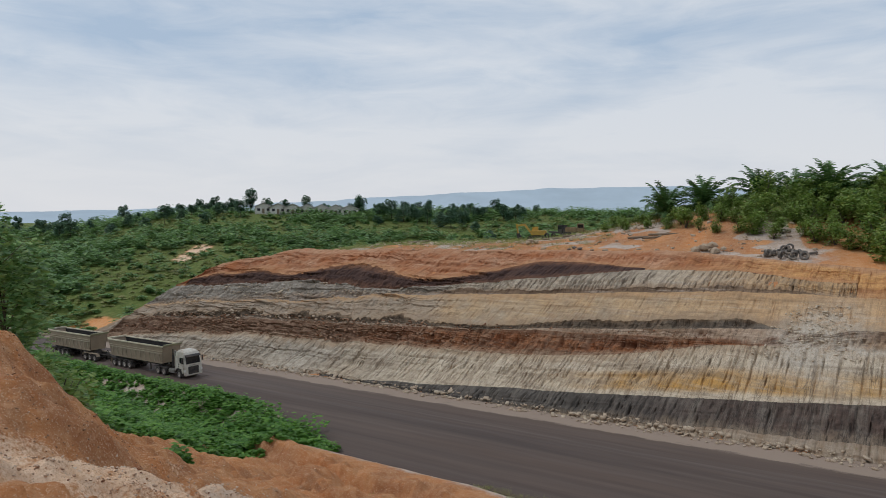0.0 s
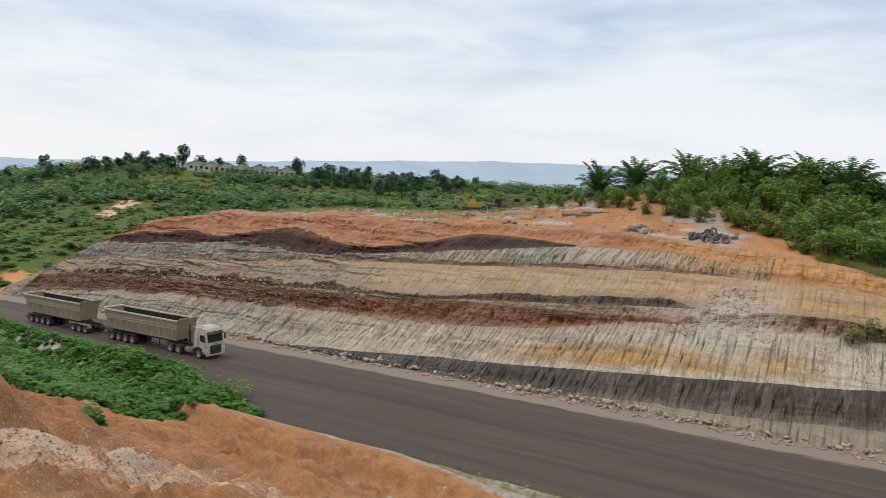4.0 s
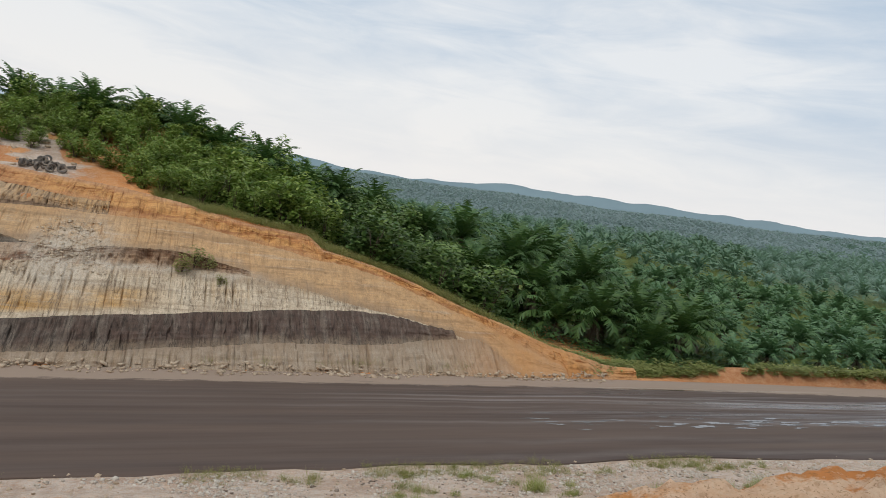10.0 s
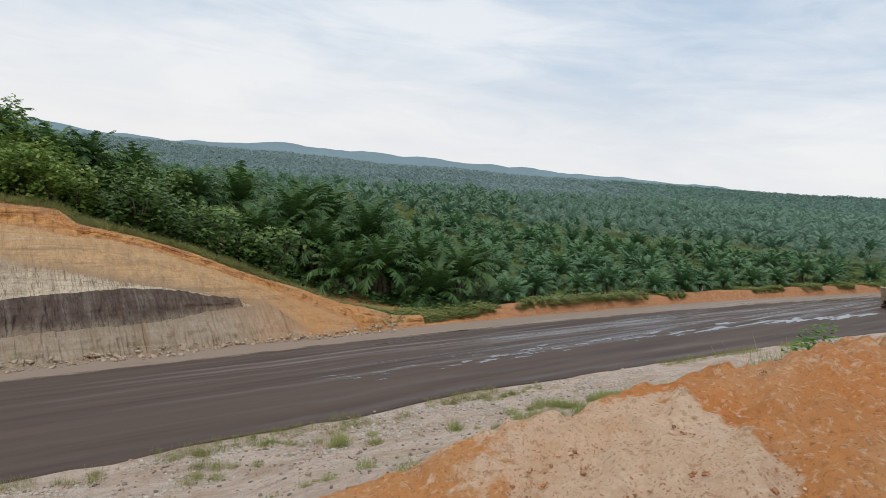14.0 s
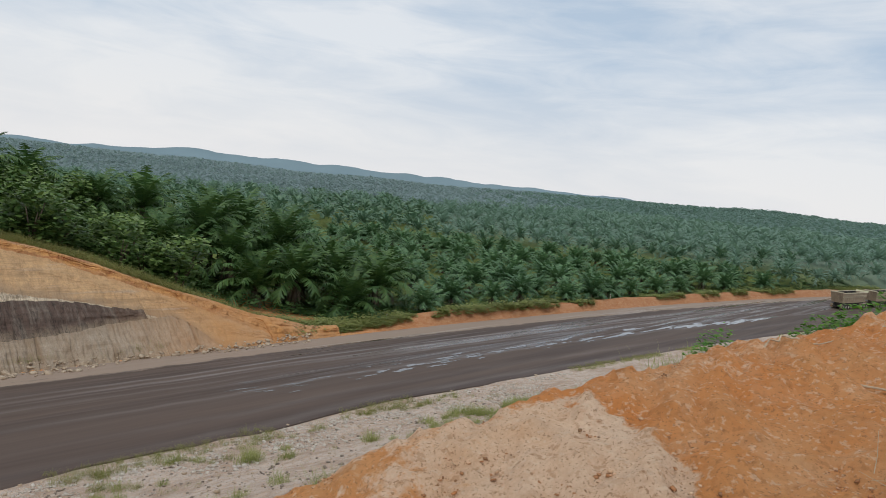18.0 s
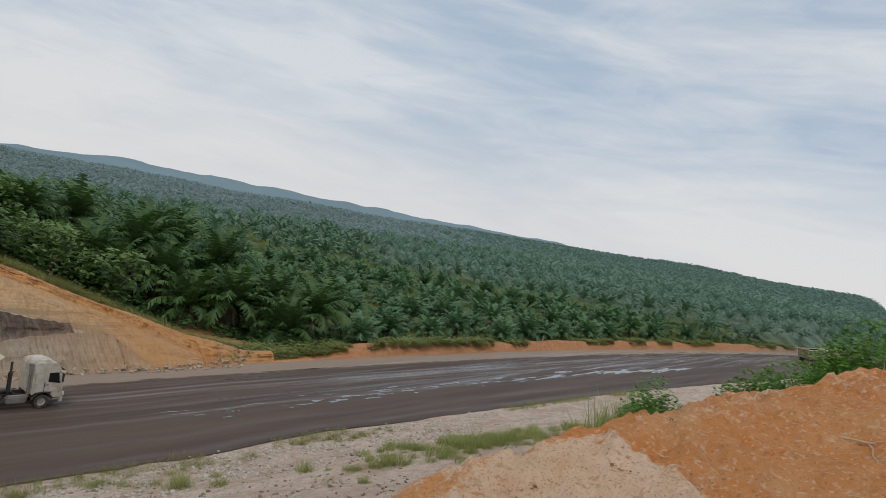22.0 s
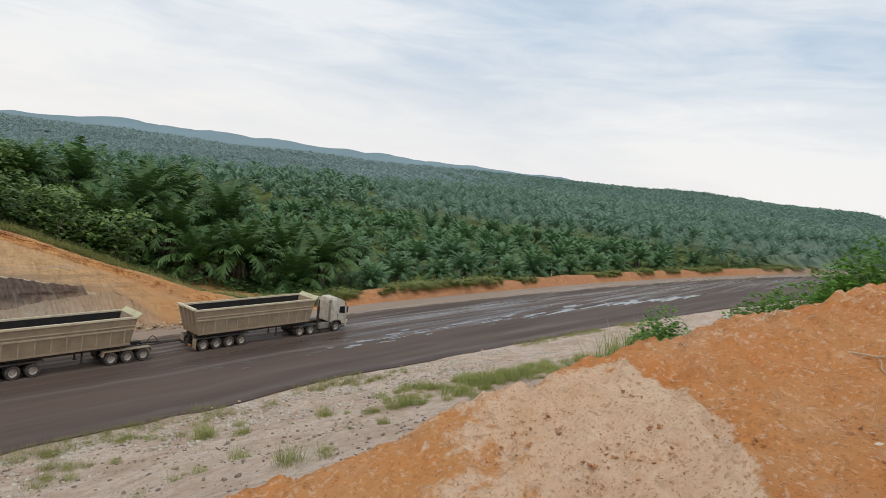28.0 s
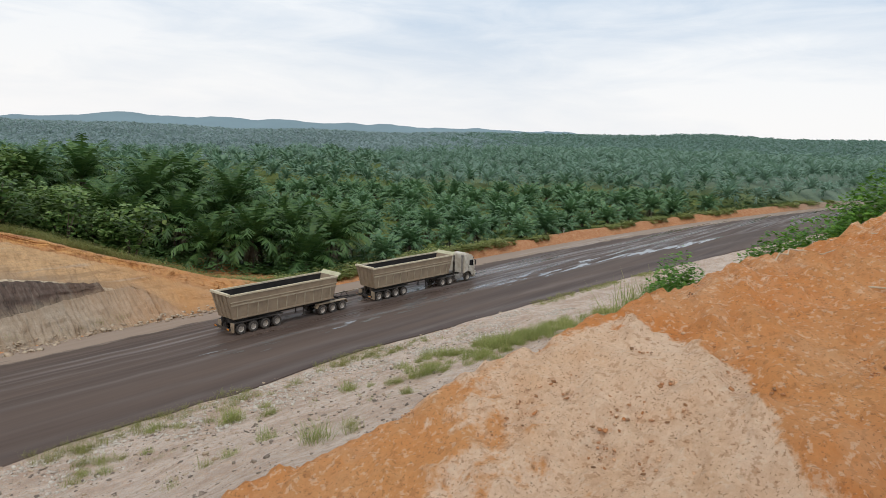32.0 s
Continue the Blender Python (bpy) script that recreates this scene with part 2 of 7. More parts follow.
    c = mixed(n, l, worn(attribute("clay"), 0.7), c, mixed(n, l, f1, (0.52, 0.25, 0.09), (0.48, 0.28, 0.15)))
    l.new(c, b.inputs["Base Color"])
    fine, raw9 = noise_fac(n, l, 7.0, 8, 0.8, 0.3, 0.7)
    hs = n.new("ShaderNodeMath")
    hs.operation = "MULTIPLY_ADD"
    hs.inputs[1].default_value = 0.6
    l.new(raw9, hs.inputs[0])
    l.new(raw, hs.inputs[2])
    bumped(n, l, b, hs.outputs[0], 0.8, 0.11 * bump / 0.7)
    return m


PALE, DARK, OCHRE, RED, BEIGE, GREY = (0.56, 0.46, 0.34), (0.1, 0.088, 0.075), (0.6, 0.34, 0.1), (0.25, 0.085, 0.032), (0.6, 0.42, 0.24), (0.62, 0.52, 0.39)
ROCK = {
    "low": layer("grey_ribbed_rock", (0.46, 0.36, 0.24), (0.42, 0.35, 0.27), (0.24, 0.17, 0.1), (0.5, 0.36, 0.22), (0.34, 0.27, 0.2), (0.43, 0.35, 0.27), cracks=0.3, beds=0.3),
    "dark": layer("dark_shale", DARK, (0.16, 0.14, 0.12), (0.05, 0.043, 0.037), (0.3, 0.23, 0.16), None, (0.13, 0.088, 0.07), run=(0.3, 0.26, 0.21), much=0.45, beds=0.25),
    "white": layer("pale_siltstone", (0.74, 0.63, 0.47), (0.63, 0.52, 0.38), (0.2, 0.14, 0.09), None, (0.5, 0.36, 0.23), None, OCHRE, run=(0.34, 0.25, 0.17), much=0.35, cracks=0.65, west=(0.56, 0.5, 0.41), beds=0.35),
    "red": layer("red_rubble", (0.29, 0.1, 0.038), (0.36, 0.17, 0.08), (0.12, 0.055, 0.032), (0.42, 0.3, 0.2), (0.13, 0.08, 0.05), (0.4, 0.27, 0.16), None, 0.16, 1.5, (1, 1, 1), run=(0.42, 0.3, 0.2), much=0.4, west=(0.3, 0.21, 0.145), beds=0.75),
    "strip": layer("pale_slide_debris", (0.55, 0.42, 0.31), (0.42, 0.3, 0.2), (0.18, 0.11, 0.07), RED, None, None, None, 0.4, 2.0, (1, 1, 1), west=(0.42, 0.34, 0.26), beds=0.6),
    "seam": layer("dark_seam", (0.12, 0.09, 0.065), (0.2, 0.15, 0.1), (0.045, 0.033, 0.025), None, (0.3, 0.2, 0.12), (0.22, 0.185, 0.145), None, 0.4, 2.0, (1, 1, 1), run=(0.26, 0.18, 0.12), beds=0.4),
    "beige": layer("beige_sandstone", BEIGE, (0.5, 0.4, 0.28), (0.26, 0.17, 0.1), (0.34, 0.25, 0.17), (0.58, 0.36, 0.18), (0.62, 0.4, 0.21), cracks=0.25, run=(0.46, 0.27, 0.13), much=0.22, west=(0.44, 0.38, 0.31), beds=0.55),
    "seam2": layer("thin_dark_seam", (0.17, 0.115, 0.075), (0.28, 0.19, 0.125), (0.08, 0.052, 0.035), None, None, west=(0.5, 0.42, 0.34)),
    "grey": layer("grey_siltstone", GREY, (0.48, 0.4, 0.3), (0.18, 0.135, 0.1), (0.34, 0.22, 0.13), None, (0.58, 0.36, 0.17), run=(0.24, 0.2, 0.155), much=0.45, west=(0.45, 0.41, 0.35), beds=0.35),
    "lens": layer("brown_clay_lens", (0.062, 0.038, 0.033), (0.12, 0.07, 0.055), (0.035, 0.021, 0.018), (0.2, 0.1, 0.06), (0.3, 0.14, 0.07), None, None, 0.3, 1.6, run=(0.2, 0.11, 0.075), much=0.4, beds=0.3),
    "top": layer("red_topsoil", (0.44, 0.175, 0.075), (0.6, 0.37, 0.23), (0.27, 0.1, 0.045), (0.5, 0.28, 0.14), (0.54, 0.33, 0.2), (0.66, 0.37, 0.14), None, 0.3, 1.4, (0.6, 1, 1.5), run=(0.36, 0.145, 0.06), much=0.3, cracks=0.35, beds=0.55),
}
LEAF = {
    "shrub": foliage("shrub_leaves", (0.15, 0.26, 0.045), (0.42, 0.48, 0.13), (0.13, 0.22, 0.04), 0.32),
    "thicket": foliage("thicket_leaves", (0.055, 0.13, 0.025), (0.23, 0.32, 0.09), (0.04, 0.09, 0.02), 0.2),
    "lush": foliage("creeper_leaves", (0.06, 0.19, 0.02), (0.26, 0.47, 0.075), (0.06, 0.15, 0.022), 0.4),
    "palm": foliage("palm_fronds", (0.085, 0.18, 0.085), (0.205, 0.335, 0.15), (0.04, 0.1, 0.05), 0.22),
    "wood": foliage("woodland_leaves", (0.12, 0.25, 0.075), (0.42, 0.56, 0.19), (0.1, 0.2, 0.08), 0.4),
    "grass": foliage("dry_grass", (0.27, 0.3, 0.08), (0.44, 0.38, 0.16), (0.2, 0.22, 0.07)),
    # Plantation stands: distance haze is put into the leaf colour; crown has none.
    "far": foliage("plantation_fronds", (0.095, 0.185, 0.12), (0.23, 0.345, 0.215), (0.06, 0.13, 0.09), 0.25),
    "middle": foliage("haze_tinted_hillside_fronds", (0.17, 0.27, 0.215), (0.29, 0.415, 0.325), (0.165, 0.26, 0.215), 0.45),
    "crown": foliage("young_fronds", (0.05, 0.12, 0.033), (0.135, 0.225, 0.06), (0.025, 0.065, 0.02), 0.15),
    "hazy": foliage("haze_tinted_fronds", (0.29, 0.365, 0.385), (0.335, 0.415, 0.425), (0.285, 0.36, 0.385), 0.5),
    "far_haze": foliage("haze_tinted_far_fronds", (0.165, 0.26, 0.235), (0.25, 0.35, 0.31), (0.16, 0.25, 0.235), 0.5),
    "dry": foliage("dry_fronds", (0.13, 0.1, 0.065), (0.26, 0.21, 0.15), (0.07, 0.055, 0.04), 0.2),
}
GREEN_GRASS = foliage("green_grass", (0.28, 0.34, 0.09), (0.52, 0.48, 0.2), (0.2, 0.24, 0.07))
BARK = earth("bark", (0.11, 0.085, 0.06), (0.16, 0.13, 0.1), (0.05, 0.04, 0.03), 1.5, 8.0)


# ---------------------------------------------------------------- mesh helpers
def mesh_from(name, verts, faces, mats, index=None, smooth=False):
    me = bpy.data.meshes.new(name)
    me.from_pydata([tuple(v) for v in verts], [], [tuple(f) for f in faces])
    for m in mats:
        me.materials.append(m)
    if index is not None:
        me.polygons.foreach_set("material_index", np.asarray(index, dtype=np.int32))
    if smooth:
        me.polygons.foreach_set("use_smooth", np.ones(len(me.polygons), dtype=bool))
    me.update()
    return me


def grid_mesh(name, X, Y, Z, mat, smooth=True):
    """A sheet from three arrays of the same shape."""
    r, c = X.shape
    me = bpy.data.meshes.new(name)
    i = np.arange(r * c).reshape(r, c)
    quads = np.stack([i[:-1, :-1], i[:-1, 1:], i[1:, 1:], i[1:, :-1]], -1).reshape(-1, 4)
    me.vertices.add(r * c)
    me.vertices.foreach_set("co", np.stack([X, Y, Z], -1).reshape(-1).astype(np.float32))
    me.loops.add(quads.size)
    me.loops.foreach_set("vertex_index", quads.reshape(-1).astype(np.int32))
    me.polygons.add(len(quads))
    me.polygons.foreach_set("loop_start", (np.arange(len(quads)) * 4).astype(np.int32))
    me.polygons.foreach_set("use_smooth", np.full(len(quads), smooth))
    me.update(calc_edges=True)
    me.validate()
    me.materials.append(mat)
    return me


def quads_mesh(name, C, mat):
    """Loose quads: C has the shape (n, 4, 3)."""
    n = len(C)
    me = bpy.data.meshes.new(name)
    me.vertices.add(n * 4)
    me.vertices.foreach_set("co", C.reshape(-1).astype(np.float32))
    me.loops.add(n * 4)
    me.loops.foreach_set("vertex_index", np.arange(n * 4, dtype=np.int32))
    me.polygons.add(n)
    me.polygons.foreach_set("loop_start", (np.arange(n) * 4).astype(np.int32))
    me.update(calc_edges=True)
    me.materials.append(mat)
    return me


TABLES = {}


def smoothnoise(x, y, seed, cell):
    """Value noise on arrays."""
    if seed not in TABLES:
        TABLES[seed] = np.random.RandomState(seed).rand(256, 256)
    g = TABLES[seed]
    u, v = np.asarray(x) / cell, np.asarray(y) / cell
    i, j = np.floor(u).astype(int), np.floor(v).astype(int)
    a, b = u - i, v - j
    a, b = a * a * (3 - 2 * a), b * b * (3 - 2 * b)
    p = lambda di, dj: g[(i + di) % 256, (j + dj) % 256]
    return (p(0, 0) * (1 - a) + p(1, 0) * a) * (1 - b) + (p(0, 1) * (1 - a) + p(1, 1) * a) * b - 0.5


def ramp(v, a, b):
    t = np.clip((v - a) / (b - a), 0, 1)
    return t * t * (3 - 2 * t)


# ---------------------------------------------------------------- the lie of the land
GRADE = 0.026
BANK_Y, BANK_Z = (-200, -40, 0, 3, 10, 20, 28, 34, 38.5, 40, 60), (17, 17.6, 15.6, 14.9, 11.4, 6.3, 2.8, 0.9, 0.05, 0, 0)
CREST_X = (-135, -122, -117, -112.5, -107, -96, -25, -12, -5, 3, 9, 14.3, 15.7, 21, 26, 31, 35.5, 40.5, 46.3, 56)
CREST_Z = (0, 1, 4, 9, 12.6, 15.2, 15.0, 14.0, 13.5, 12.4, 11.35, 10.85, 9.7, 8.6, 7.2, 5.4, 4.1, 2.5, 1.25, 0.6)
RIDGE_X, RIDGE_Y, RIDGE_Z = (-6, 0, 2.2, 4.1, 6.9, 9.1, 10.2, 11.2, 13, 16), (2.5, 4.4, 4.6, 3.5, 2.5, 1.7, 1.0, 0.3, -0.5, -1), (15.1, 15.78, 15.96, 16.86, 17.58, 17.92, 18.12, 18.8, 18.75, 17)


def bend(x):
    """How far the road has swung to the right."""
    return 0.0006 * np.clip(np.asarray(x, float) - 40, 0, None) ** 2


def land(x, y):
    x, y = np.asarray(x, float), np.asarray(y, float)
    rho, az = np.hypot(x, y), np.degrees(np.arctan2(y, x))
    zr = GRADE * np.clip(x, -150, 260)
    yb = y + bend(np.clip(x, None, 400))
    # the bank on the camera's side, with the heap it stands on
    near = zr + np.interp(yb, BANK_Y, BANK_Z) - zr * ramp(yb, 36, 10) + smoothnoise(x, y, 3, 6) * 0.9 * ramp(yb, 36, 28) + smoothnoise(x, y, 4, 1.7) * 0.35 * ramp(yb, 38, 30)
    ry, rz = np.interp(x, RIDGE_X, RIDGE_Y), np.interp(x, RIDGE_X, RIDGE_Z)
    over = y - ry
    heap = np.where(over > 0, rz - 0.85 * over + 0.1 * np.exp(-np.clip(over, 0, 9) * 2), rz + 0.1 + np.minimum(-over, 6) * 0.09)
    heap += smoothnoise(x, y, 5, 1.1) * 0.16 + smoothnoise(x, y, 6, 0.35) * 0.05 - 20 * ramp(x, 15, 22) - 20 * ramp(-x, 7, 12)
    spur = 2.7 * np.exp(-((x + 23.5) / 4.0) ** 2 - ((y - 8.8) / 3.0) ** 2) - 1.3 * np.exp(-((x + 25) / 7) ** 2 - ((y - 4.3) / 2.4) ** 2) + 0.6 * np.exp(-((x + 33) / 6) ** 2 - ((y - 6) / 4) ** 2)
    bund = 1.3 * np.exp(-((y - 43) / 2.2) ** 2) * ramp(x, -125, -108) * ramp(-x, 49, 60)
    bench = 1.2 * ramp(y, 32.4 + smoothnoise(x, y, 9, 3) * 2, 33.4 + smoothnoise(x, y, 9, 3) * 2) * (1 - ramp(y, 36.5, 39.6)) * ramp(x, -45, -40) * ramp(-x, 12, 24)
    # rain has cut rills down the left bank
    worn = ramp(-x, 7, 12) * ramp(x, -48, -42) * ramp(y, 2, 5) * ramp(-y, -37, -33)
    rills = worn * (smoothnoise(x + 0.3 * y, y * 0.22, 15, 1.3) * 0.7 + smoothnoise(x - 0.2 * y, y * 0.3, 16, 0.5) * 0.38 + smoothnoise(x, y, 17, 0.8) * 0.34 + smoothnoise(x, y, 20, 0.37) * 0.24 + np.abs(smoothnoise(x + 0.5 * y, y * 0.45, 24, 1.1)) * -0.9 + 0.2)
    shelf = (near + spur + smoothnoise(x, y, 27, 1.8) * 1.2 + smoothnoise(x, y, 28, 0.6) * 0.3) / 0.5
    rills = rills + worn * 0.26 * (0.5 - (shelf - np.floor(shelf))) * np.clip(0.2 + 3 * smoothnoise(x, y, 29, 2.2), 0, 1)
    # a raw step cut into the left bank
    foot = np.interp(x, (-46, -42, -36, -25, -18, -12), (35, 33.4, 31, 24.4, 19.2, 14)) + smoothnoise(x, y, 25, 2.5) * 1.2 + smoothnoise(x, y, 26, 0.7) * 0.5
    step = 0.6 * ramp(y, foot, foot + 0.4) * (1 - ramp(y, foot + 1.2, foot + 4)) * ramp(x, -47, -43) * ramp(-x, 15, 21)
    near = near + spur + bund + bench + rills + step
    gully = 0.5 * np.exp(-((near - heap) / 0.4) ** 2) * ramp(x, 2.5, 5) * ramp(-x, -20, -15)
    near = np.maximum(near, heap) - gully
    # the cut hill across the road
    over = y - 60.4
    face = np.interp(over - 0.6, (0, 16.8, 42, 80), (0, 12, 15.3, 16.2))
    crest = np.interp(x, CREST_X, CREST_Z)
    behind = ramp(over, 12, 60)
    hill = np.minimum(face, crest + behind * 2.0 * ramp(x, -60, -20) * ramp(-x, -40, 0))
    hill = hill + 7.6 * np.exp(-((x + 12) / 32) ** 2 - ((y - 122) / 20) ** 2)
    hill = hill + 5.0 * np.exp(-((x - 40) / 13) ** 2 - ((y - 101) / 10) ** 2)
    # woods and plantation further off
    left = np.interp(rho, (110, 170, 230, 300, 340, 480, 700, 1500), (-2, 8, 15, 21.5, 21.5, 14, 0, -25)) * (1 - 0.4 * ramp(az, 143, 158))
    tall = np.interp(az, (5, 15, 24, 35, 45, 58, 67, 84), (1.15, 1.14, 1.05, 0.84, 0.66, 0.58, 0.5, 0.4))
    right = np.interp(rho, (90, 150, 220, 400, 650, 900, 1100, 1600), (-1, 0, 3, 13, 26, 36.5, 20, -25)) * tall
    knoll = np.interp(rho, (90, 150, 200, 260, 330, 420, 1600), (-1, 0, 0.8, 1.4, -5, -18, -40))
    right = np.where(az > 42, right + (np.maximum(knoll, right - 9 * ramp(rho, 300, 360) * (1 - ramp(rho, 420, 700))) - right) * ramp(az, 42, 52), right)
    right = right - np.where(rho > 200, (right + 5) * (1 - ramp(az, 1.2, 6.2)), 0)
    far = left * ramp(az, 84, 112) + right * (1 - ramp(az, 84, 112))
    far = far + smoothnoise(x, y, 7, 90) * 5 * ramp(rho, 180, 400)
    keep = ramp(-x, -62, -30) * ramp(x, -150, -112) * (1 - ramp(y, 135, 210))
    # nothing rises on the road's own strip
    hill = np.maximum(hill * keep, 0) + far * (1 - keep) * ramp(yb, 61, 75)
    hill = hill + 1.45 * (ramp(yb, 60.8, 62.0) * (1 - 0.6 * ramp(yb, 62.6, 65))) * ramp(x, 52, 66) * (0.9 + smoothnoise(x, y, 8, 9) * 0.35 + smoothnoise(x, y, 10, 2.5) * 0.25)
    farside = zr * (1 - ramp(rho, 200, 500)) + hill
    z = np.where(yb < 50, near, farside)
    low = ramp(x, 60, 160) * ramp(yb, 44, 20)
    z = z * (1 - low) + (zr - 1 - 0.02 * np.clip(x - 60, 0, None)) * low * 1.0
    west = ramp(-x, 40, 110) * ramp(yb, 38, 20)
    z = z * (1 - west) + (1 + 6 * ramp(-x, 110, 300)) * west
    return z


# ---------------------------------------------------------------- ground
def stretch_out(start, stop, first, factor):
    v, step = [start], first
    while abs(v[-1]) < abs(stop):
        v.append(v[-1] + step)
        step *= factor
    return v


gx = np.array(sorted([*np.arange(-5, -1, 0.16), *np.arange(-1, 12.96, 0.055), *np.arange(13, 240, 1.2), *(-np.arange(5.8, 11.9, 0.25)), *(-np.arange(12, 33.9, 0.13)), *(-np.arange(34, 46, 0.35)), *(-np.arange(46, 150, 1.0)), *stretch_out(240, 4600, 2, 1.09), *[-v for v in stretch_out(150, 4600, 2, 1.09)]]))
gy = np.array(sorted([*np.arange(-2, -0.9, 0.16), *np.arange(-0.85, 5.6, 0.055), *np.arange(5.65, 19.9, 0.13), *np.arange(20, 38, 0.25), *np.arange(38, 112, 0.8), *stretch_out(112, 4600, 1.5, 1.07), *[-v for v in stretch_out(2.4, 4600, 0.6, 1.22)]]))
GX, GY = np.meshgrid(gx, gy)
GZ = land(GX, GY)
GZ = GZ - 0.8 * (GX > -119) * (GX < 46) * ramp(GY, 61.2, 62.5) * (GY < 60.0 + 1.4 * np.minimum(np.interp(GX, CREST_X, CREST_Z), 12) - 0.8)
# bucket-tooth grooves and crumbs on the heap at the camera's feet
top = ramp(-GX, -13, -11) * ramp(GX, -1.5, 0) * ramp(-GY, -6.5, -4.5) * ramp(GY, -3, -1)
lines = GX * 0.55 - GY * 0.83
GZ = GZ + top * (0.06 * np.abs(np.sin(lines * 7.5 + smoothnoise(GX, GY, 41, 0.9) * 6)) * ramp(smoothnoise(GX, GY, 42, 1.4), -0.15, 0.2) + smoothnoise(GX, GY, 45, 0.6) * 0.1 + smoothnoise(GX, GY, 43, 0.22) * 0.07 + np.clip(smoothnoise(GX, GY, 44, 0.11), 0.05, 1) * 0.16 + smoothnoise(lines * 1.0, (GX * 0.83 + GY * 0.55) * 0.3, 62, 0.12) * 0.05)


def ground_material():
    m, n, l, b = shader("earth_and_grass", 0.95, spec=0.15)
    at = n.new("ShaderNodeAttribute")
    at.attribute_name = "soil"
    sep = n.new("ShaderNodeSeparateColor")
    l.new(at.outputs["Color"], sep.inputs[0])

    def zone(channel, spread, scale):
        f, _ = noise_fac(n, l, scale, 6, 0.7, 0.0, 1.0)
        a = n.new("ShaderNodeMath")
        a.operation = "MULTIPLY_ADD"
        a.inputs[1].default_value, a.inputs[2].default_value = spread, -spread / 2
        l.new(f, a.inputs[0])
        s = n.new("ShaderNodeMath")
        s.operation = "ADD"
        l.new(a.outputs[0], s.inputs[0])
        l.new(sep.outputs[channel], s.inputs[1])
        r = n.new("ShaderNodeMapRange")
        r.inputs["From Min"].default_value, r.inputs["From Max"].default_value = 0.4, 0.6
        l.new(s.outputs[0], r.inputs["Value"])
        return r.outputs["Result"]

    p, _ = noise_fac(n, l, 0.22, 6, 0.65, 0.38, 0.66)
    p2, _ = noise_fac(n, l, 1.1, 6, 0.7, 0.42, 0.7)
    g, raw = noise_fac(n, l, 5.0, 8, 0.75, 0.4, 0.75)
    clay = mixed(n, l, p, (0.7, 0.255, 0.07), (0.78, 0.38, 0.145))
    half = n.new("ShaderNodeMath")
    half.operation = "MULTIPLY"
    half.inputs[1].default_value = 0.6
    l.new(p2, half.inputs[0])
    clay = mixed(n, l, half.outputs[0], clay, (0.72, 0.43, 0.22))
    pale = mixed(n, l, p2, (0.9, 0.67, 0.475), (0.82, 0.54, 0.335))
    rut, _ = noise_fac(n, l, 1.3, 7, 0.75, 0.44, 0.6, (0.8, 1.2, 1))
    grey = mixed(n, l, rut, (0.6, 0.545, 0.48), (0.44, 0.38, 0.32))
    mud, _ = noise_fac(n, l, 0.28, 6, 0.7, 0.47, 0.6, (0.7, 1.4, 1))
    thin = n.new("ShaderNodeMath")
    thin.operation = "MULTIPLY"
    thin.inputs[1].default_value = 0.6
    l.new(mud, thin.inputs[0])
    grey = mixed(n, l, thin.outputs[0], grey, (0.34, 0.27, 0.215))
    green = mixed(n, l, p2, (0.075, 0.135, 0.03), (0.16, 0.215, 0.06))
    rd = n.new("ShaderNodeAttribute")
    rd.attribute_name = "rust"
    clay = mixed(n, l, rd.outputs["Fac"], clay, mixed(n, l, p2, (0.36, 0.15, 0.065), (0.48, 0.26, 0.13)))
    c = mixed(n, l, zone(0, 1.0, 9.0), clay, pale)
    c = mixed(n, l, zone(1, 1.0, 0.5), c, grey)
    gr = n.new("ShaderNodeMath")
    gr.operation = "MULTIPLY"
    gr.inputs[1].default_value = 0.24
    l.new(g, gr.inputs[0])
    c = mixed(n, l, gr.outputs[0], c, (0.46, 0.19, 0.07))
    c = mixed(n, l, zone(2, 0.9, 0.35), c, green)
    l.new(c, b.inputs["Base Color"])
    fine, raw2 = noise_fac(n, l, 28.0, 8, 0.8, 0.42, 0.7)
    vor = n.new("ShaderNodeTexVoronoi")
    vor.inputs["Scale"].default_value = 9.0
    tcn = n.new("ShaderNodeTexCoord")
    l.new(tcn.outputs["Object"], vor.inputs["Vector"])
    add = n.new("ShaderNodeMath")
    add.operation = "ADD"
    swell, raw7 = noise_fac(n, l, 1.5, 8, 0.7, 0.3, 0.7)
    big = n.new("ShaderNodeMath")
    big.operation = "MULTIPLY_ADD"
    big.inputs[1].default_value = 2.6
    l.new(raw7, big.inputs[0])
    l.new(raw, big.inputs[2])
    l.new(big.outputs[0], add.inputs[0])
    half2 = n.new("ShaderNodeMath")
    half2.operation = "MULTIPLY_ADD"
    half2.inputs[1].default_value = 0.8
    l.new(raw2, half2.inputs[0])
    l.new(vor.outputs["Distance"], half2.inputs[2])
    l.new(half2.outputs[0], add.inputs[1])
    k3 = n.new("ShaderNodeMath")
    k3.operation = "MULTIPLY"
    k3.inputs[1].default_value = 0.3
    l.new(fine, k3.inputs[0])
    c2 = mixed(n, l, k3.outputs[0], c, (0.45, 0.2, 0.08))

    def fleck(scale, lo, hi, amount, colour, under):
        f, _ = noise_fac(n, l, scale, 3, 0.6, lo, hi)
        q = n.new("ShaderNodeMath")
        q.operation = "MULTIPLY"
        q.inputs[1].default_value = amount
        l.new(f, q.inputs[0])
        solid = n.new("ShaderNodeMath")
        solid.operation = "MULTIPLY"
        inv = n.new("ShaderNodeMath")
        inv.operation = "SUBTRACT"
        inv.inputs[0].default_value = 1.0
        l.new(sep.outputs[2], inv.inputs[1])
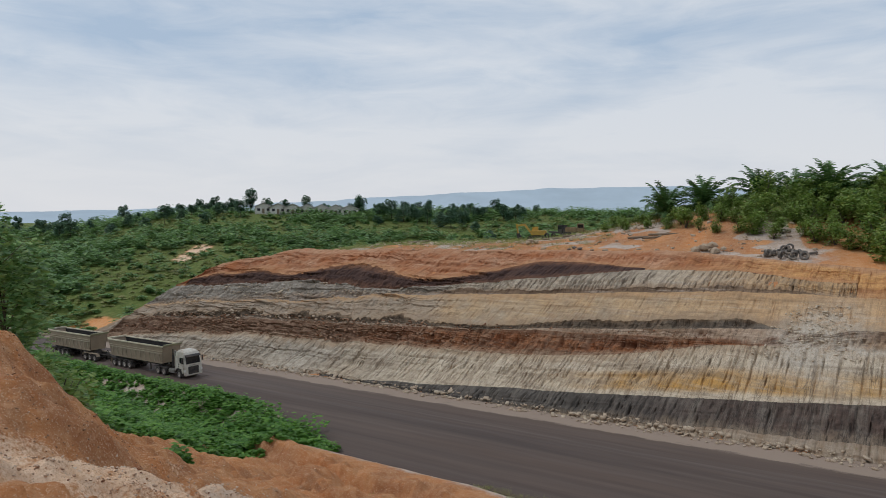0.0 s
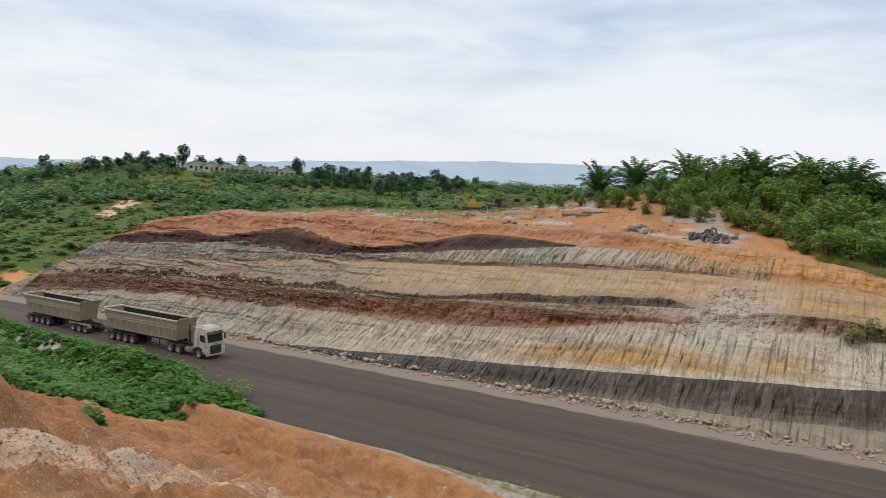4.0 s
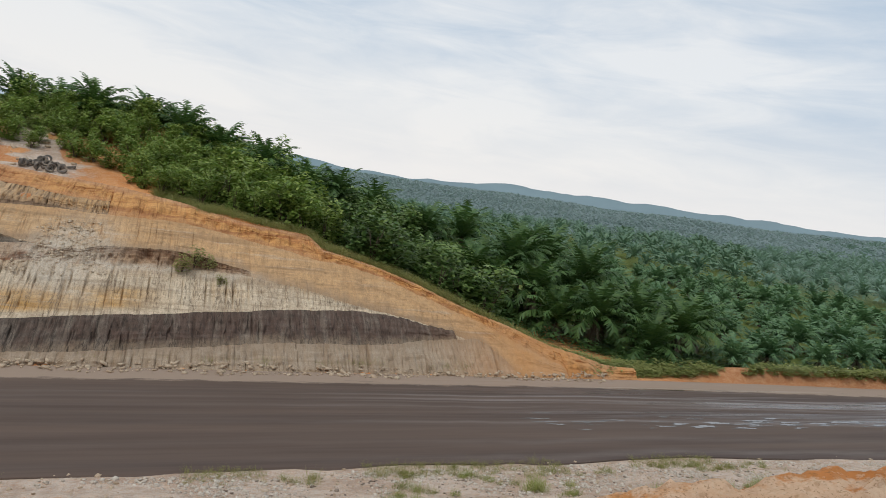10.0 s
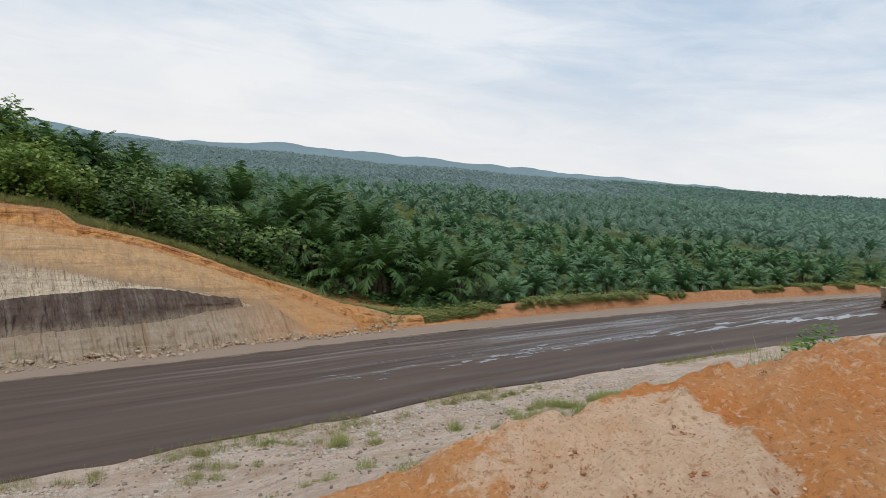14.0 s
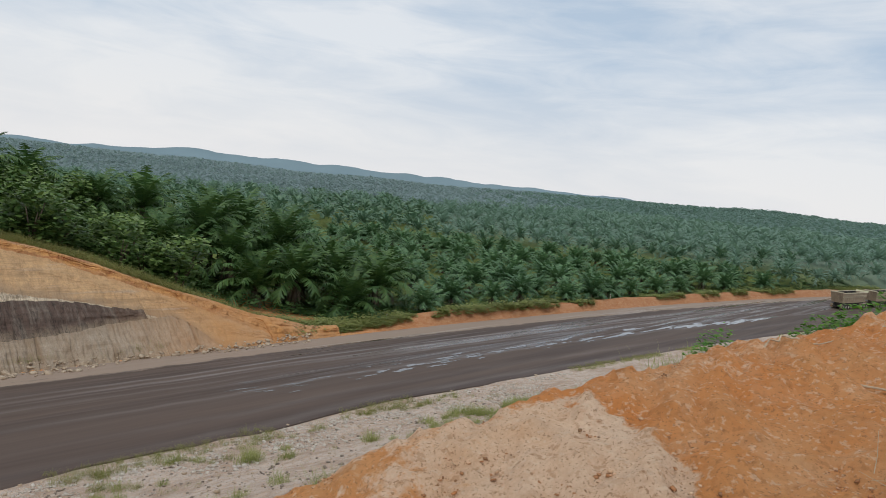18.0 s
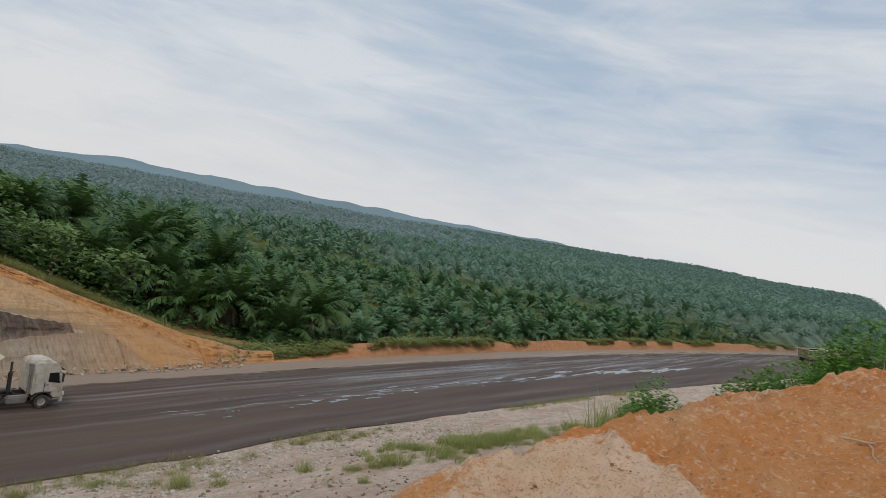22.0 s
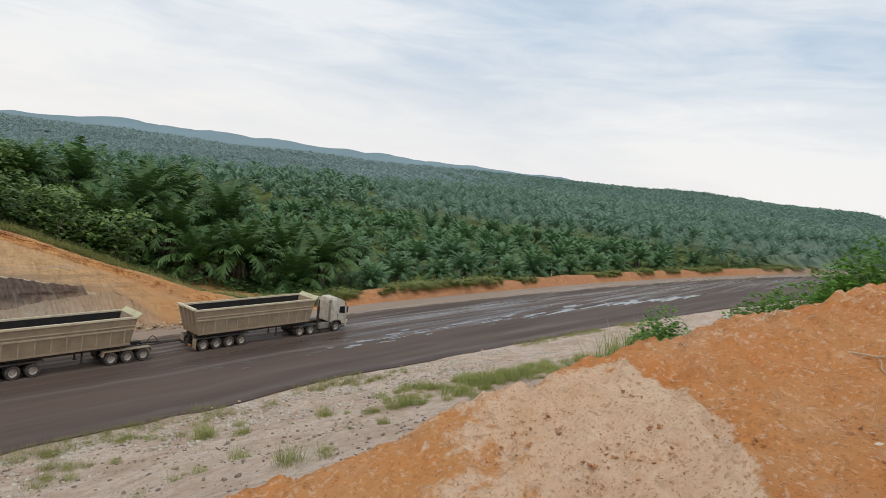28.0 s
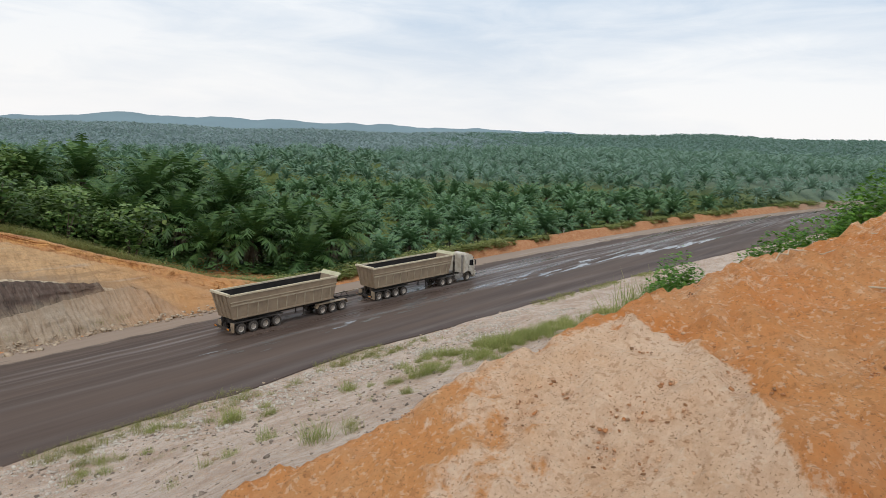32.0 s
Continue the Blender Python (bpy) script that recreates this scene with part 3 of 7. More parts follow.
        l.new(q.outputs[0], solid.inputs[0])
        l.new(inv.outputs[0], solid.inputs[1])
        return mixed(n, l, solid.outputs[0], under, colour)

    c2 = fleck(13.0, 0.58, 0.63, 0.38, (0.42, 0.17, 0.06), c2)
    c2 = fleck(17.0, 0.57, 0.63, 0.38, (0.86, 0.68, 0.5), c2)
    c2 = fleck(2.3, 0.54, 0.6, 0.16, (0.76, 0.5, 0.31), c2)
    c2 = fleck(40.0, 0.6, 0.64, 0.6, (0.36, 0.16, 0.07), c2)
    c2 = fleck(6.0, 0.57, 0.62, 0.14, (0.5, 0.21, 0.08), c2)
    # Under the far palms a bluish haze is mixed into the base colour.
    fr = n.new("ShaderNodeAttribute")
    fr.attribute_name = "far_haze"
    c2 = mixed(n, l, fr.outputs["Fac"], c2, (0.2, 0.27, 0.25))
    l.new(c2, b.inputs["Base Color"])
    bumped(n, l, b, add.outputs[0], 0.9, 0.05)
    return m


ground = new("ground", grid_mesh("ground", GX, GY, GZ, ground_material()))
tagged(ground, "orange clay, grey silt and grassy ground", "ground", kind="structure")
soil = ground.data.color_attributes.new("soil", "FLOAT_COLOR", "POINT")
yb = GY + bend(GX)
on_heap = (np.abs(GY) < 9) * ramp(GX, -6, 0) * ramp(-GX, -16, -12)
lobe_x = np.interp(GY, (0.2, 0.6, 1.1, 1.3, 1.5, 1.8, 2.2, 2.7, 3.0, 3.5, 4.5), (2.2, 3.1, 3.7, 3.95, 4.27, 4.62, 4.97, 5.07, 4.97, 4.6, 3.6))
lobe = ramp(lobe_x - GX + smoothnoise(GX, GY, 47, 0.3) * 0.4 + smoothnoise(GX, GY, 57, 0.1) * 0.25, -0.16, 0.24) * ramp(3.2 + 1.4 * ramp(GX, 2.9, 3.9) - GY + smoothnoise(GX, GY, 46, 0.5) * 1.2 + smoothnoise(GX, GY, 58, 0.13) * 1.4, -0.7, 1.5) * ramp(GY + 0.5 * GX + smoothnoise(GX, GY, 45, 0.5) * 1.2, 0.3, 1.6) * (GY < 6) * ramp(GX + smoothnoise(GX, GY, 44, 0.6) * 1.6, 0, 1.4)
pale = 0.22 - 0.14 * ramp(-GX, 6, 12) + 0.5 * lobe + 0.2 * (1 - lobe) * ramp(smoothnoise(GX, GY, 52, 0.55) + 0.6 * smoothnoise(GX, GY, 53, 0.17), 0.08, 0.3) * ramp(GX, 4.5, 6) * on_heap + 0.4 * np.exp(-((GX + 17) / 5) ** 2 - ((GY - 15) / 4) ** 2)
pale = pale + 0.15 * (yb < 50) * ramp(-GX, 8, 12) * ramp(smoothnoise(GX + 0.5 * GY, GY - 0.3 * GX, 65, 2.6) + 0.7 * smoothnoise(GX, GY, 66, 0.9) + 0.4 * smoothnoise(GX, GY, 67, 0.3), 0.1, 0.3)
greyz = ramp(yb - 16 * ramp(-GX, -8, 4), 7, 13) * ramp(GX, -14, 6) * (yb < 50)
greyz = np.maximum(greyz, 0.75 * ramp(yb, 34, 38) * (yb < 50))
rho = np.hypot(GX, GY)
green = np.where(yb > 50, ramp(rho, 118, 150) * np.where(GX > 0, ramp(yb, 63.1, 63.9), 1.0), 0.0)
green = np.maximum(green, (yb > 63.6) * ramp(GX, 46, 60))
green = np.maximum(green, (yb > 70) * (GZ > 2) * ramp(GX, -8, 3) * ramp(GY - 60 - 1.4 * np.interp(GX, CREST_X, CREST_Z), 0.5, 3))
green = np.maximum(green, ramp(-GX, 44, 60) * (yb < 38) * ramp(yb, 14, 24))
green = np.maximum(green, (yb < 26) * ramp(rho, 45, 75))
plateau = ramp(GX, -104, -92) * ramp(-GX, 4, 14) * ramp(GY, 74, 80) * (GY < 140)
scrub = np.interp(GX, (-100, -42, -26, -15), (123, 121, 102, 97)) + smoothnoise(GX, GY, 59, 8) * 9
green = np.maximum(green, plateau * (0.3 * ramp(smoothnoise(GX, GY, 63, 7) + 0.5 * smoothnoise(GX, GY, 64, 2), 0.0, 0.3) + 0.8 * ramp(GY, scrub, scrub + 7)) * (1 - 0.8 * np.exp(-((GX + 12) / 13) ** 2 - ((GY - 96) / 9) ** 2)))
pale = pale - 0.1 * (yb > 55) * ramp(GX, 46, 60) + 0.12 * plateau + 0.6 * np.exp(-((GX + 16.5) / 2.4) ** 2 - ((GY - 7.5) / 3.4) ** 2)
greyz = np.maximum(greyz, plateau * 0.72 * ramp(smoothnoise(GX, GY * 1.5, 60, 9) + 0.6 * smoothnoise(GX, GY * 1.5, 61, 3), -0.08, 0.12))
greyz = np.maximum(greyz, 0.5 * np.exp(-((GX + 17.5) / 2.6) ** 2 - ((GY - 13.5) / 3.2) ** 2))
# a pale stony band under the left knoll
band = np.interp(GY, (4, 5.5, 8, 11, 14, 18), (-18.4, -17.4, -16.0, -17.2, -19.6, -21.5)) + smoothnoise(GX, GY, 48, 1.2) * 1.6
stony = np.exp(-((GX - band) / 1.15) ** 2) * ramp(GY, 3.5, 5) * ramp(-GY, -20, -14)
pale = pale + stony * (0.2 + 1.3 * smoothnoise(GX + 0.4 * GY, GY * 0.5, 49, 0.4))
# a bare track on the left slope and the raw end of the cut
along = (GX + 166) * -0.62 + (GY - 108) * 0.78
off = (GX + 166) * 0.78 + (GY - 108) * 0.62
pale = pale + 0.8 * np.exp(-(off / 3.2) ** 2) * ramp(along, -6, 0) * ramp(-along, -30, -20)
green = green * (1 - np.exp(-(off / 3.2) ** 2) * ramp(along, -6, 0) * ramp(-along, -30, -20))
green = green * (1 - ramp(-GX, 106, 114) * ramp(GX, -142, -132) * ramp(-GY, -74, -68) * (yb > 58))
cols = np.stack([pale, greyz, green, np.ones_like(pale)], -1)
soil.data.foreach_set("color", cols.reshape(-1).astype(np.float32))
# How much haze the ground's colour takes on, growing with distance.
far_haze = ground.data.attributes.new("far_haze", "FLOAT", "POINT")
far_haze.data.foreach_set("value", (np.where(GY > 0.92 * GX, ramp(rho, 280, 320), 0.6 * ramp(rho, 190, 260) + 0.4 * ramp(rho, 360, 420)) * (GX > 0) * (GY > 0)).reshape(-1).astype(np.float32))
rust = ground.data.attributes.new("rust", "FLOAT", "POINT")
red_flank = (1.3 + 1.6 * smoothnoise(GX, GY, 50, 0.7)) * np.exp(-((GX + 20.2) / 1.9) ** 2 - ((GY - 10) / 2.2) ** 2) + 0.95 * ramp(GX, -46, -42) * ramp(-GX, 15, 20) * np.exp(-((GY - 0.3 - np.interp(GX, (-46, -42, -36, -25, -18, -12), (35, 33.4, 31, 24.4, 19.2, 14))) / 0.9) ** 2) + 0.6 * ramp(GX, -43, -40) * ramp(-GX, 20, 26) * np.exp(-((GY - 33) / 1.2) ** 2)
left_bank = (yb < 50) * ramp(-GX, 4, 10)
broken = 0.95 * ramp(smoothnoise(GX * 0.6 - GY * 0.5, GX + GY, 97, 2.2) + 0.7 * smoothnoise(GX, GY, 54, 0.7) + 0.5 * smoothnoise(GX, GY, 55, 0.27), 0.06, 0.22)
far_verge = 1.0 * (yb > 55) * ramp(GX, 40, 70)
rust.data.foreach_set("value", np.clip(np.maximum(np.maximum(plateau * (0.75 + smoothnoise(GX, GY, 56, 3) * 0.9), red_flank), np.maximum(far_verge, left_bank * np.maximum(broken, 0.62))), 0, 1).reshape(-1).astype(np.float32))


# ---------------------------------------------------------------- haul road
def road_material():
    m, n, l, b = shader("worn_asphalt", 0.75, spec=0.4)
    s1, _ = noise_fac(n, l, 0.42, 5, 0.6, 0.35, 0.65, (0.03, 1.0, 1))
    s2, raw = noise_fac(n, l, 0.8, 6, 0.65, 0.38, 0.78, (0.05, 1.2, 1))
    p, _ = noise_fac(n, l, 0.12, 5, 0.6, 0.4, 0.66, (0.5, 1, 1))
    c = mixed(n, l, s1, (0.104, 0.07, 0.053), (0.062, 0.042, 0.034))
    k = n.new("ShaderNodeMath")
    k.operation = "MULTIPLY"
    k.inputs[1].default_value = 0.5
    l.new(s2, k.inputs[0])
    c = mixed(n, l, k.outputs[0], c, (0.15, 0.11, 0.088))
    at = n.new("ShaderNodeAttribute")
    at.attribute_name = "edge"
    f, _ = noise_fac(n, l, 1.2, 6, 0.7, 0.0, 1.0, (0.25, 1, 1))
    a = n.new("ShaderNodeMath")
    a.operation = "ADD"
    l.new(f, a.inputs[0])
    l.new(at.outputs["Fac"], a.inputs[1])
    r = n.new("ShaderNodeMapRange")
    r.inputs["From Min"].default_value, r.inputs["From Max"].default_value = 1.0, 1.2
    l.new(a.outputs[0], r.inputs["Value"])
    c = mixed(n, l, r.outputs["Result"], c, (0.3, 0.225, 0.17))
    l.new(c, b.inputs["Base Color"])
    # damp stretches shine
    w = n.new("ShaderNodeAttribute")
    w.attribute_name = "damp"
    wf, _ = noise_fac(n, l, 0.7, 5, 0.6, 0.44, 0.64, (0.03, 1, 1))
    d = n.new("ShaderNodeMath")
    d.operation = "MULTIPLY"
    l.new(w.outputs["Fac"], d.inputs[0])
    l.new(wf, d.inputs[1])
    rr = n.new("ShaderNodeMapRange")
    rr.inputs["To Min"].default_value, rr.inputs["To Max"].default_value = 0.8, 0.2
    l.new(d.outputs[0], rr.inputs["Value"])
    l.new(rr.outputs["Result"], b.inputs["Roughness"])
    ln = n.new("ShaderNodeAttribute")
    ln.attribute_name = "track"
    lf, _ = noise_fac(n, l, 0.5, 6, 0.7, 0.3, 0.6, (0.12, 1, 1))
    lm = n.new("ShaderNodeMath")
    lm.operation = "MULTIPLY"
    l.new(ln.outputs["Fac"], lm.inputs[0])
    l.new(lf, lm.inputs[1])
    l.new(mixed(n, l, lm.outputs[0], c, (0.4, 0.37, 0.355)), b.inputs["Base Color"])
    bumped(n, l, b, raw, 0.15, 0.02)
    return m


rx = np.array(sorted([*np.arange(-220, 320, 1.0)]))
rv = np.linspace(0, 1, 110)
RXX, RV = np.meshgrid(rx, rv)
y0 = 39.7 - bend(RXX) - np.clip(RXX - 40, 0, 60) * 0.05 + smoothnoise(RXX, RXX * 0, 18, 7) * 0.45 + smoothnoise(RXX, RXX * 0, 19, 2.2) * 0.5
y1 = 60.4 - bend(RXX)
RYY = y0 + (y1 - y0) * RV + smoothnoise(RXX, RV * 40, 11, 6) * 0.8 * (np.abs(RV - 0.5) > 0.49)
RZZ = GRADE * np.clip(RXX, -150, 260) + 0.06 + 0.12 * (1 - (2 * RV - 1) ** 2) + smoothnoise(RXX, RYY, 12, 3) * 0.03
RZZ = np.where((RV < 0.01) | (RV > 0.99), RZZ - 0.2, RZZ)
road = new("road", grid_mesh("road", RXX, RYY, RZZ, road_material()))
tagged(road, "wide dark asphalt haul road with pale wheel streaks", "road", kind="structure")
e = road.data.attributes.new("edge", "FLOAT", "POINT")
e.data.foreach_set("value", (0.75 * ramp(np.abs(RV - 0.47), 0.40, 0.5) + 0.8 * ramp(RV, 0.76, 0.86)).reshape(-1).astype(np.float32))
tr = sum(w * np.exp(-((RV - c - 0.012 * smoothnoise(RXX, RXX * 0, int(c * 1000), 22)) / s) ** 2) for c, w, s in ((0.689, 0.6, 0.008), (0.634, 0.7, 0.008), (0.6, 0.35, 0.006), (0.558, 0.5, 0.01), (0.383, 0.28, 0.012), (0.2, 0.14, 0.02), (0.07, 0.2, 0.025)))
e = road.data.attributes.new("track", "FLOAT", "POINT")
e.data.foreach_set("value", np.clip(tr * (0.15 + 0.6 * ramp(RXX, 5, 35)), 0, 1).reshape(-1).astype(np.float32))
e = road.data.attributes.new("damp", "FLOAT", "POINT")
e.data.foreach_set("value", ((0.15 + 0.85 * ramp(RXX, 4, 45)) * (0.25 * ramp(RV, 0.25, 0.4) + ramp(RV, 0.34, 0.44) * ramp(-RV, -0.97, -0.85))).reshape(-1).astype(np.float32))


# ---------------------------------------------------------------- strata of the cut slope
def part(name, me, parent, label=""):
    ob = new(name, me)
    ob.parent = parent
    if label:
        ob["label"] = label
    return ob


cut = tagged(new("cut_slope"), "excavated hillside of pale, ochre, red and dark rock layers", "cut slope", kind="structure")


def curve(points, x):
    """A smooth line through (x, z) pairs."""
    px, pz = zip(*points)
    a = np.interp(x, px, pz)
    b = 0.25 * (np.interp(x - 3, px, pz) + np.interp(x + 3, px, pz)) + 0.5 * a
    return b


A_TOP = ((-72, 0.0), (-53, 0.4), (-45, 0.9), (-39, 1.3), (-27, 1.8), (-19, 2.4), (-9, 3.0), (0, 3.6), (11, 4.35), (16, 4.65), (20, 4.6), (25, 4.3), (29, 3.3))
A_BOT = ((-72, 0.0), (-44, 0.05), (-32, 0.3), (-18, 0.9), (-8, 1.3), (0, 1.55), (6, 1.95), (12, 2.35), (20, 2.5), (29, 3.2))
B_TOP = ((-118, 0.4), (-102, 2.3), (-83, 3.2), (-72, 3.4), (-60, 3.8), (-44, 4.0), (-37, 4.2), (-25, 5.2), (-22, 5.7), (-18, 6.6), (-12, 6.8), (-1, 6.95), (4, 7.2), (12, 6.4), (20, 4.8), (25, 4.2), (29, 3.0), (30, 2.6))
C_TOP = ((-118, 3.0), (-110, 4.2), (-97, 4.6), (-83, 5.2), (-65, 5.5), (-55, 5.9), (-46, 6.1), (-37, 6.5), (-21, 6.8), (-16, 6.85), (-10.5, 6.9), (-9, 8.4), (-1, 8.5), (4, 8.3), (8, 7.0))
SEAM_LOW = ((-118, 3.0), (-110, 4.25), (-97, 4.7), (-83, 5.3), (-66, 5.75), (-58, 6.0), (-51, 6.1), (-44, 6.25), (-36, 6.75), (-25, 7.35), (-16, 8.05), (-8, 8.3))
D_TOP = ((-116, 5.6), (-106, 6.5), (-90, 7.3), (-77, 7.9), (-66, 9.0), (-50, 9.8), (-43, 10.0), (-36, 10.3), (-17, 11.2), (-10, 11.2), (-4, 11.0), (3, 10.9), (10, 9.4), (20, 8.0), (26, 6.4), (31, 4.6), (36, 2.6), (41, 0.6))
E_TOP = ((-112, 8.6), (-104, 9.4), (-94, 9.6), (-83, 10.5), (-73, 10.3), (-65, 10.0), (-60, 10.05), (-51, 11.0), (-43, 11.7), (-34, 12.55), (-28, 13.0), (-18, 13.1), (-8, 12.2))
F_TOP = ((-110, 9.8), (-107, 10.6), (-100, 11.2), (-92, 11.7), (-84, 11.3), (-80, 12.5), (-73, 12.95), (-65, 12.1), (-58, 11.1), (-52, 11.5), (-46, 13.2), (-43, 13.8), (-36, 13.7), (-28, 13.05))


def slope_y(z):
    return 60.4 + np.where(z < 12, 1.4 * z, 16.8 + (z - 12) * 3.0) - 0.35


def crest_line(x):
    return np.interp(x, CREST_X, CREST_Z)


CX = np.arange(-122, 50.01, 0.11)


def edges():
    """The boundaries between the layers from foot to crest, each no lower than the one below."""
    n = lambda k, a=0.22: (smoothnoise(CX, CX * 0, 200 + k, 3.6) * a + smoothnoise(CX, CX * 0, 220 + k, 0.4) * a * 0.5) * (0.45 + 0.9 * ramp(-CX, 40, 66))
    crest = np.maximum(crest_line(CX), 0.05) + n(9, 0.3)
    fade = ramp(CX, 31, 37)
    low = (curve(A_BOT, CX) + n(11, 0.5)) * (1 - fade) - 0.35
    a = np.where(CX < 29, curve(A_TOP, CX), -1) * (CX > -72) + n(1) * (1 + 2.5 * ramp(CX, 16, 23))
    b = curve(B_TOP, CX) * (CX > -118) * (CX < 30) + n(2, 0.3)
    c = np.where(CX < 8, curve(C_TOP, CX), 0) * (CX > -117) + n(3, 0.3)
    cp = np.where((CX > -117) & (CX < -9), curve(SEAM_LOW, CX), 0) + n(4, 0.22)
    cs = cp + (0.75 - 0.4 * np.exp(-((CX + 44) / 5) ** 2) + 0.1 * ramp(CX, -36, -20)) * ramp(-CX, 11, 16) * (CX > -110) * (0.95 + n(10, 0.9))
    d = curve(D_TOP, CX) * (CX < 41) + n(5, 0.3) * (1 + 1.2 * ramp(CX, 5, 15))
    ds = d + (0.42 + n(6, 0.7)) * ramp(CX, -94, -80) * ramp(-CX, 8, 14)
    e = np.where(CX < -6, curve(E_TOP, CX), 0) + n(7, 0.3)
    f = np.where((CX > -110) & (CX < -28), curve(F_TOP, CX), 0) + n(8, 0.3)
    rows = [np.full_like(CX, -0.45), low, a, b, c, cp, cs, d, ds, e, f, crest]
    for k in range(1, len(rows)):
        rows[k] = np.minimum(np.maximum(rows[k], rows[k - 1]), np.maximum(crest, -0.4))
    return rows


def fall_line(x, z):
    """Runs the same along one groove from foot to crest."""
    return x - np.interp(x, (-110, -60, -30, -5, 30), (0.4, 0.34, 0.2, 0.0, 0.0)) * z


def relief(x, z, ribs):
    """Grooves left by the bucket's teeth and rain, and the slope's own swells."""
    u = fall_line(x, z)
    ribs = ribs * (1 - 0.25 * ramp(x + z, 14, 28)) * (1 - 0.7 * ramp(z, 5.5, 8) * ramp(x, 0, 10))
    w = u + smoothnoise(u, z * 0.5, 231, 1.6) * 1.3
    s = np.abs(np.sin(np.pi * w / (0.56 + 0.2 * smoothnoise(x, z * 0, 230, 25))))
    teeth = -ribs * (1 - s) ** 1.8 * (0.2 + 1.1 * ramp(smoothnoise(x, z, 232, 3.0), -0.2, 0.25))
    crack = -1.6 * ribs * np.clip(1 - np.abs(smoothnoise(u * 1.0, z * 0.22, 233, 1.3)) / 0.05, 0, 1) * ramp(smoothnoise(x, z, 234, 3), -0.15, 0.15)
    wild = 0.3 + 0.9 * ramp(-x, 42, 66)
    # beds break back in ledges, each overhanging the softer one under it
    beds = 0.0
    for pitch, seed, deep in ((1.15, 250, 0.42), (0.53, 253, 0.2)):
        q = (z + 0.018 * x + smoothnoise(x, z * 0.3, seed, 9) * 1.3 + smoothnoise(x, z * 0.5, seed + 1, 1.6) * 0.3) / pitch
        beds = beds + deep * (0.5 - (q - np.floor(q))) * np.clip(0.35 + 2.6 * smoothnoise(x * 0.3, q, seed + 2, 1.7), 0, 1.4)
    beds = beds * (0.1 + 1.0 * ramp(-x, 36, 62)) * ramp(z, 3.0, 4.2)
    return teeth + crack + beds + wild * (smoothnoise(x, z, 235, 4.0) * 0.5 + smoothnoise(x + z, z * 1.6, 236, 1.1) * 0.22 + smoothnoise(x, z * 1.5, 237, 0.4) * 0.1)


def stratum(name, k, mat, label, rows=10, rough=0.0, recess=0.0, cracks=0.0, seed=1, ribs=0.1, turn=(-30, -6)):
    bottom, top = EDGES[k], EDGES[k + 1]
    thick = top - bottom
    keep = np.flatnonzero(thick > 0.04)
    if not len(keep):
        return
    i0, i1 = max(keep[0] - 1, 0), min(keep[-1] + 2, len(CX))
    x, zb, th = CX[i0:i1], bottom[i0:i1], thick[i0:i1]
    v = np.linspace(0, 1, rows)[:, None]
    z = zb + th * v
    X = np.broadcast_to(x, z.shape)
    inside = np.sin(np.pi * np.clip(v, 0, 1)) * np.minimum(th, 1.0)
    o = relief(X, z, ribs) + inside * smoothnoise(X * 0.12, v * rows * 0.9 + 0 * X, seed + 8, 1.0) * (0.25 + rough) * (0.35 + 0.65 * ramp(-X, 40, 60))
    o = o + inside * (smoothnoise(X, z, seed + 5, 0.9) * rough * 2 + smoothnoise(X, z, seed + 6, 0.35) * rough - recess)
    u = fall_line(X, z)
    o = o - inside * cracks * (1 - 0.9 * ramp(X + z, 10, 24)) * np.clip(1 - np.abs(smoothnoise(u, z * 0.1, seed + 7, 0.5)) / 0.08, 0, 1)
    me = grid_mesh(name, X, slope_y(z) - o, z + GRADE * X + o * 0.5, mat, smooth=False)
    ochre = ramp(X, -36, -24) * ramp(-X, -2, 5) * ramp(v, 0.05, 0.2) * ramp(-v, -0.62, -0.45) + 0.35 * ramp(X, -112, -95) * ramp(-X, 50, 70) * ramp(-v, -0.5, -0.2)
    ochre = ochre + 0.6 * ramp(X, 3, 6) * ramp(-X, -9, -6) * ramp(v, 0.3, 0.45) * ramp(-v, -0.7, -0.5)
    for nm, val in (("rise", v + 0 * X), ("east", ramp(X, *turn) + 0 * z), ("west", ramp(-X + smoothnoise(X, z, 242, 5) * 16, 40, 72) + 0 * z), ("ochre", ochre + 0 * z), ("spill", np.exp(-((X + 8.5 - (z - 8) * 0.4) / 3.0) ** 2 - ((z - 7.6) / 2.2) ** 2) * 1.9 + 0.9 * ramp(X, -12, -6) * ramp(-X, -12, -4) * np.exp(-((z - 6.9 - smoothnoise(X, z * 0, 241, 2) * 0.6) / 0.3) ** 2)), ("clay", ramp(X + smoothnoise(X, z, 240, 2) * 4, 25, 38) + 0 * z)):
        at = me.attributes.new(nm, "FLOAT", "POINT")
        at.data.foreach_set("value", np.clip(val, 0, 1).reshape(-1).astype(np.float32))
    fall = me.attributes.new("fall", "FLOAT_VECTOR", "POINT")
    fall.data.foreach_set("vector", np.stack([u, z * 0.22, 0 * z + seed], -1).reshape(-1).astype(np.float32))
    bed = me.attributes.new("bed", "FLOAT_VECTOR", "POINT")
    bed.data.foreach_set("vector", np.stack([X * 0.07, (z + 0.018 * X) * 1.7, 0 * z + seed * 3.1], -1).reshape(-1).astype(np.float32))
    return part(name, me, cut, label)


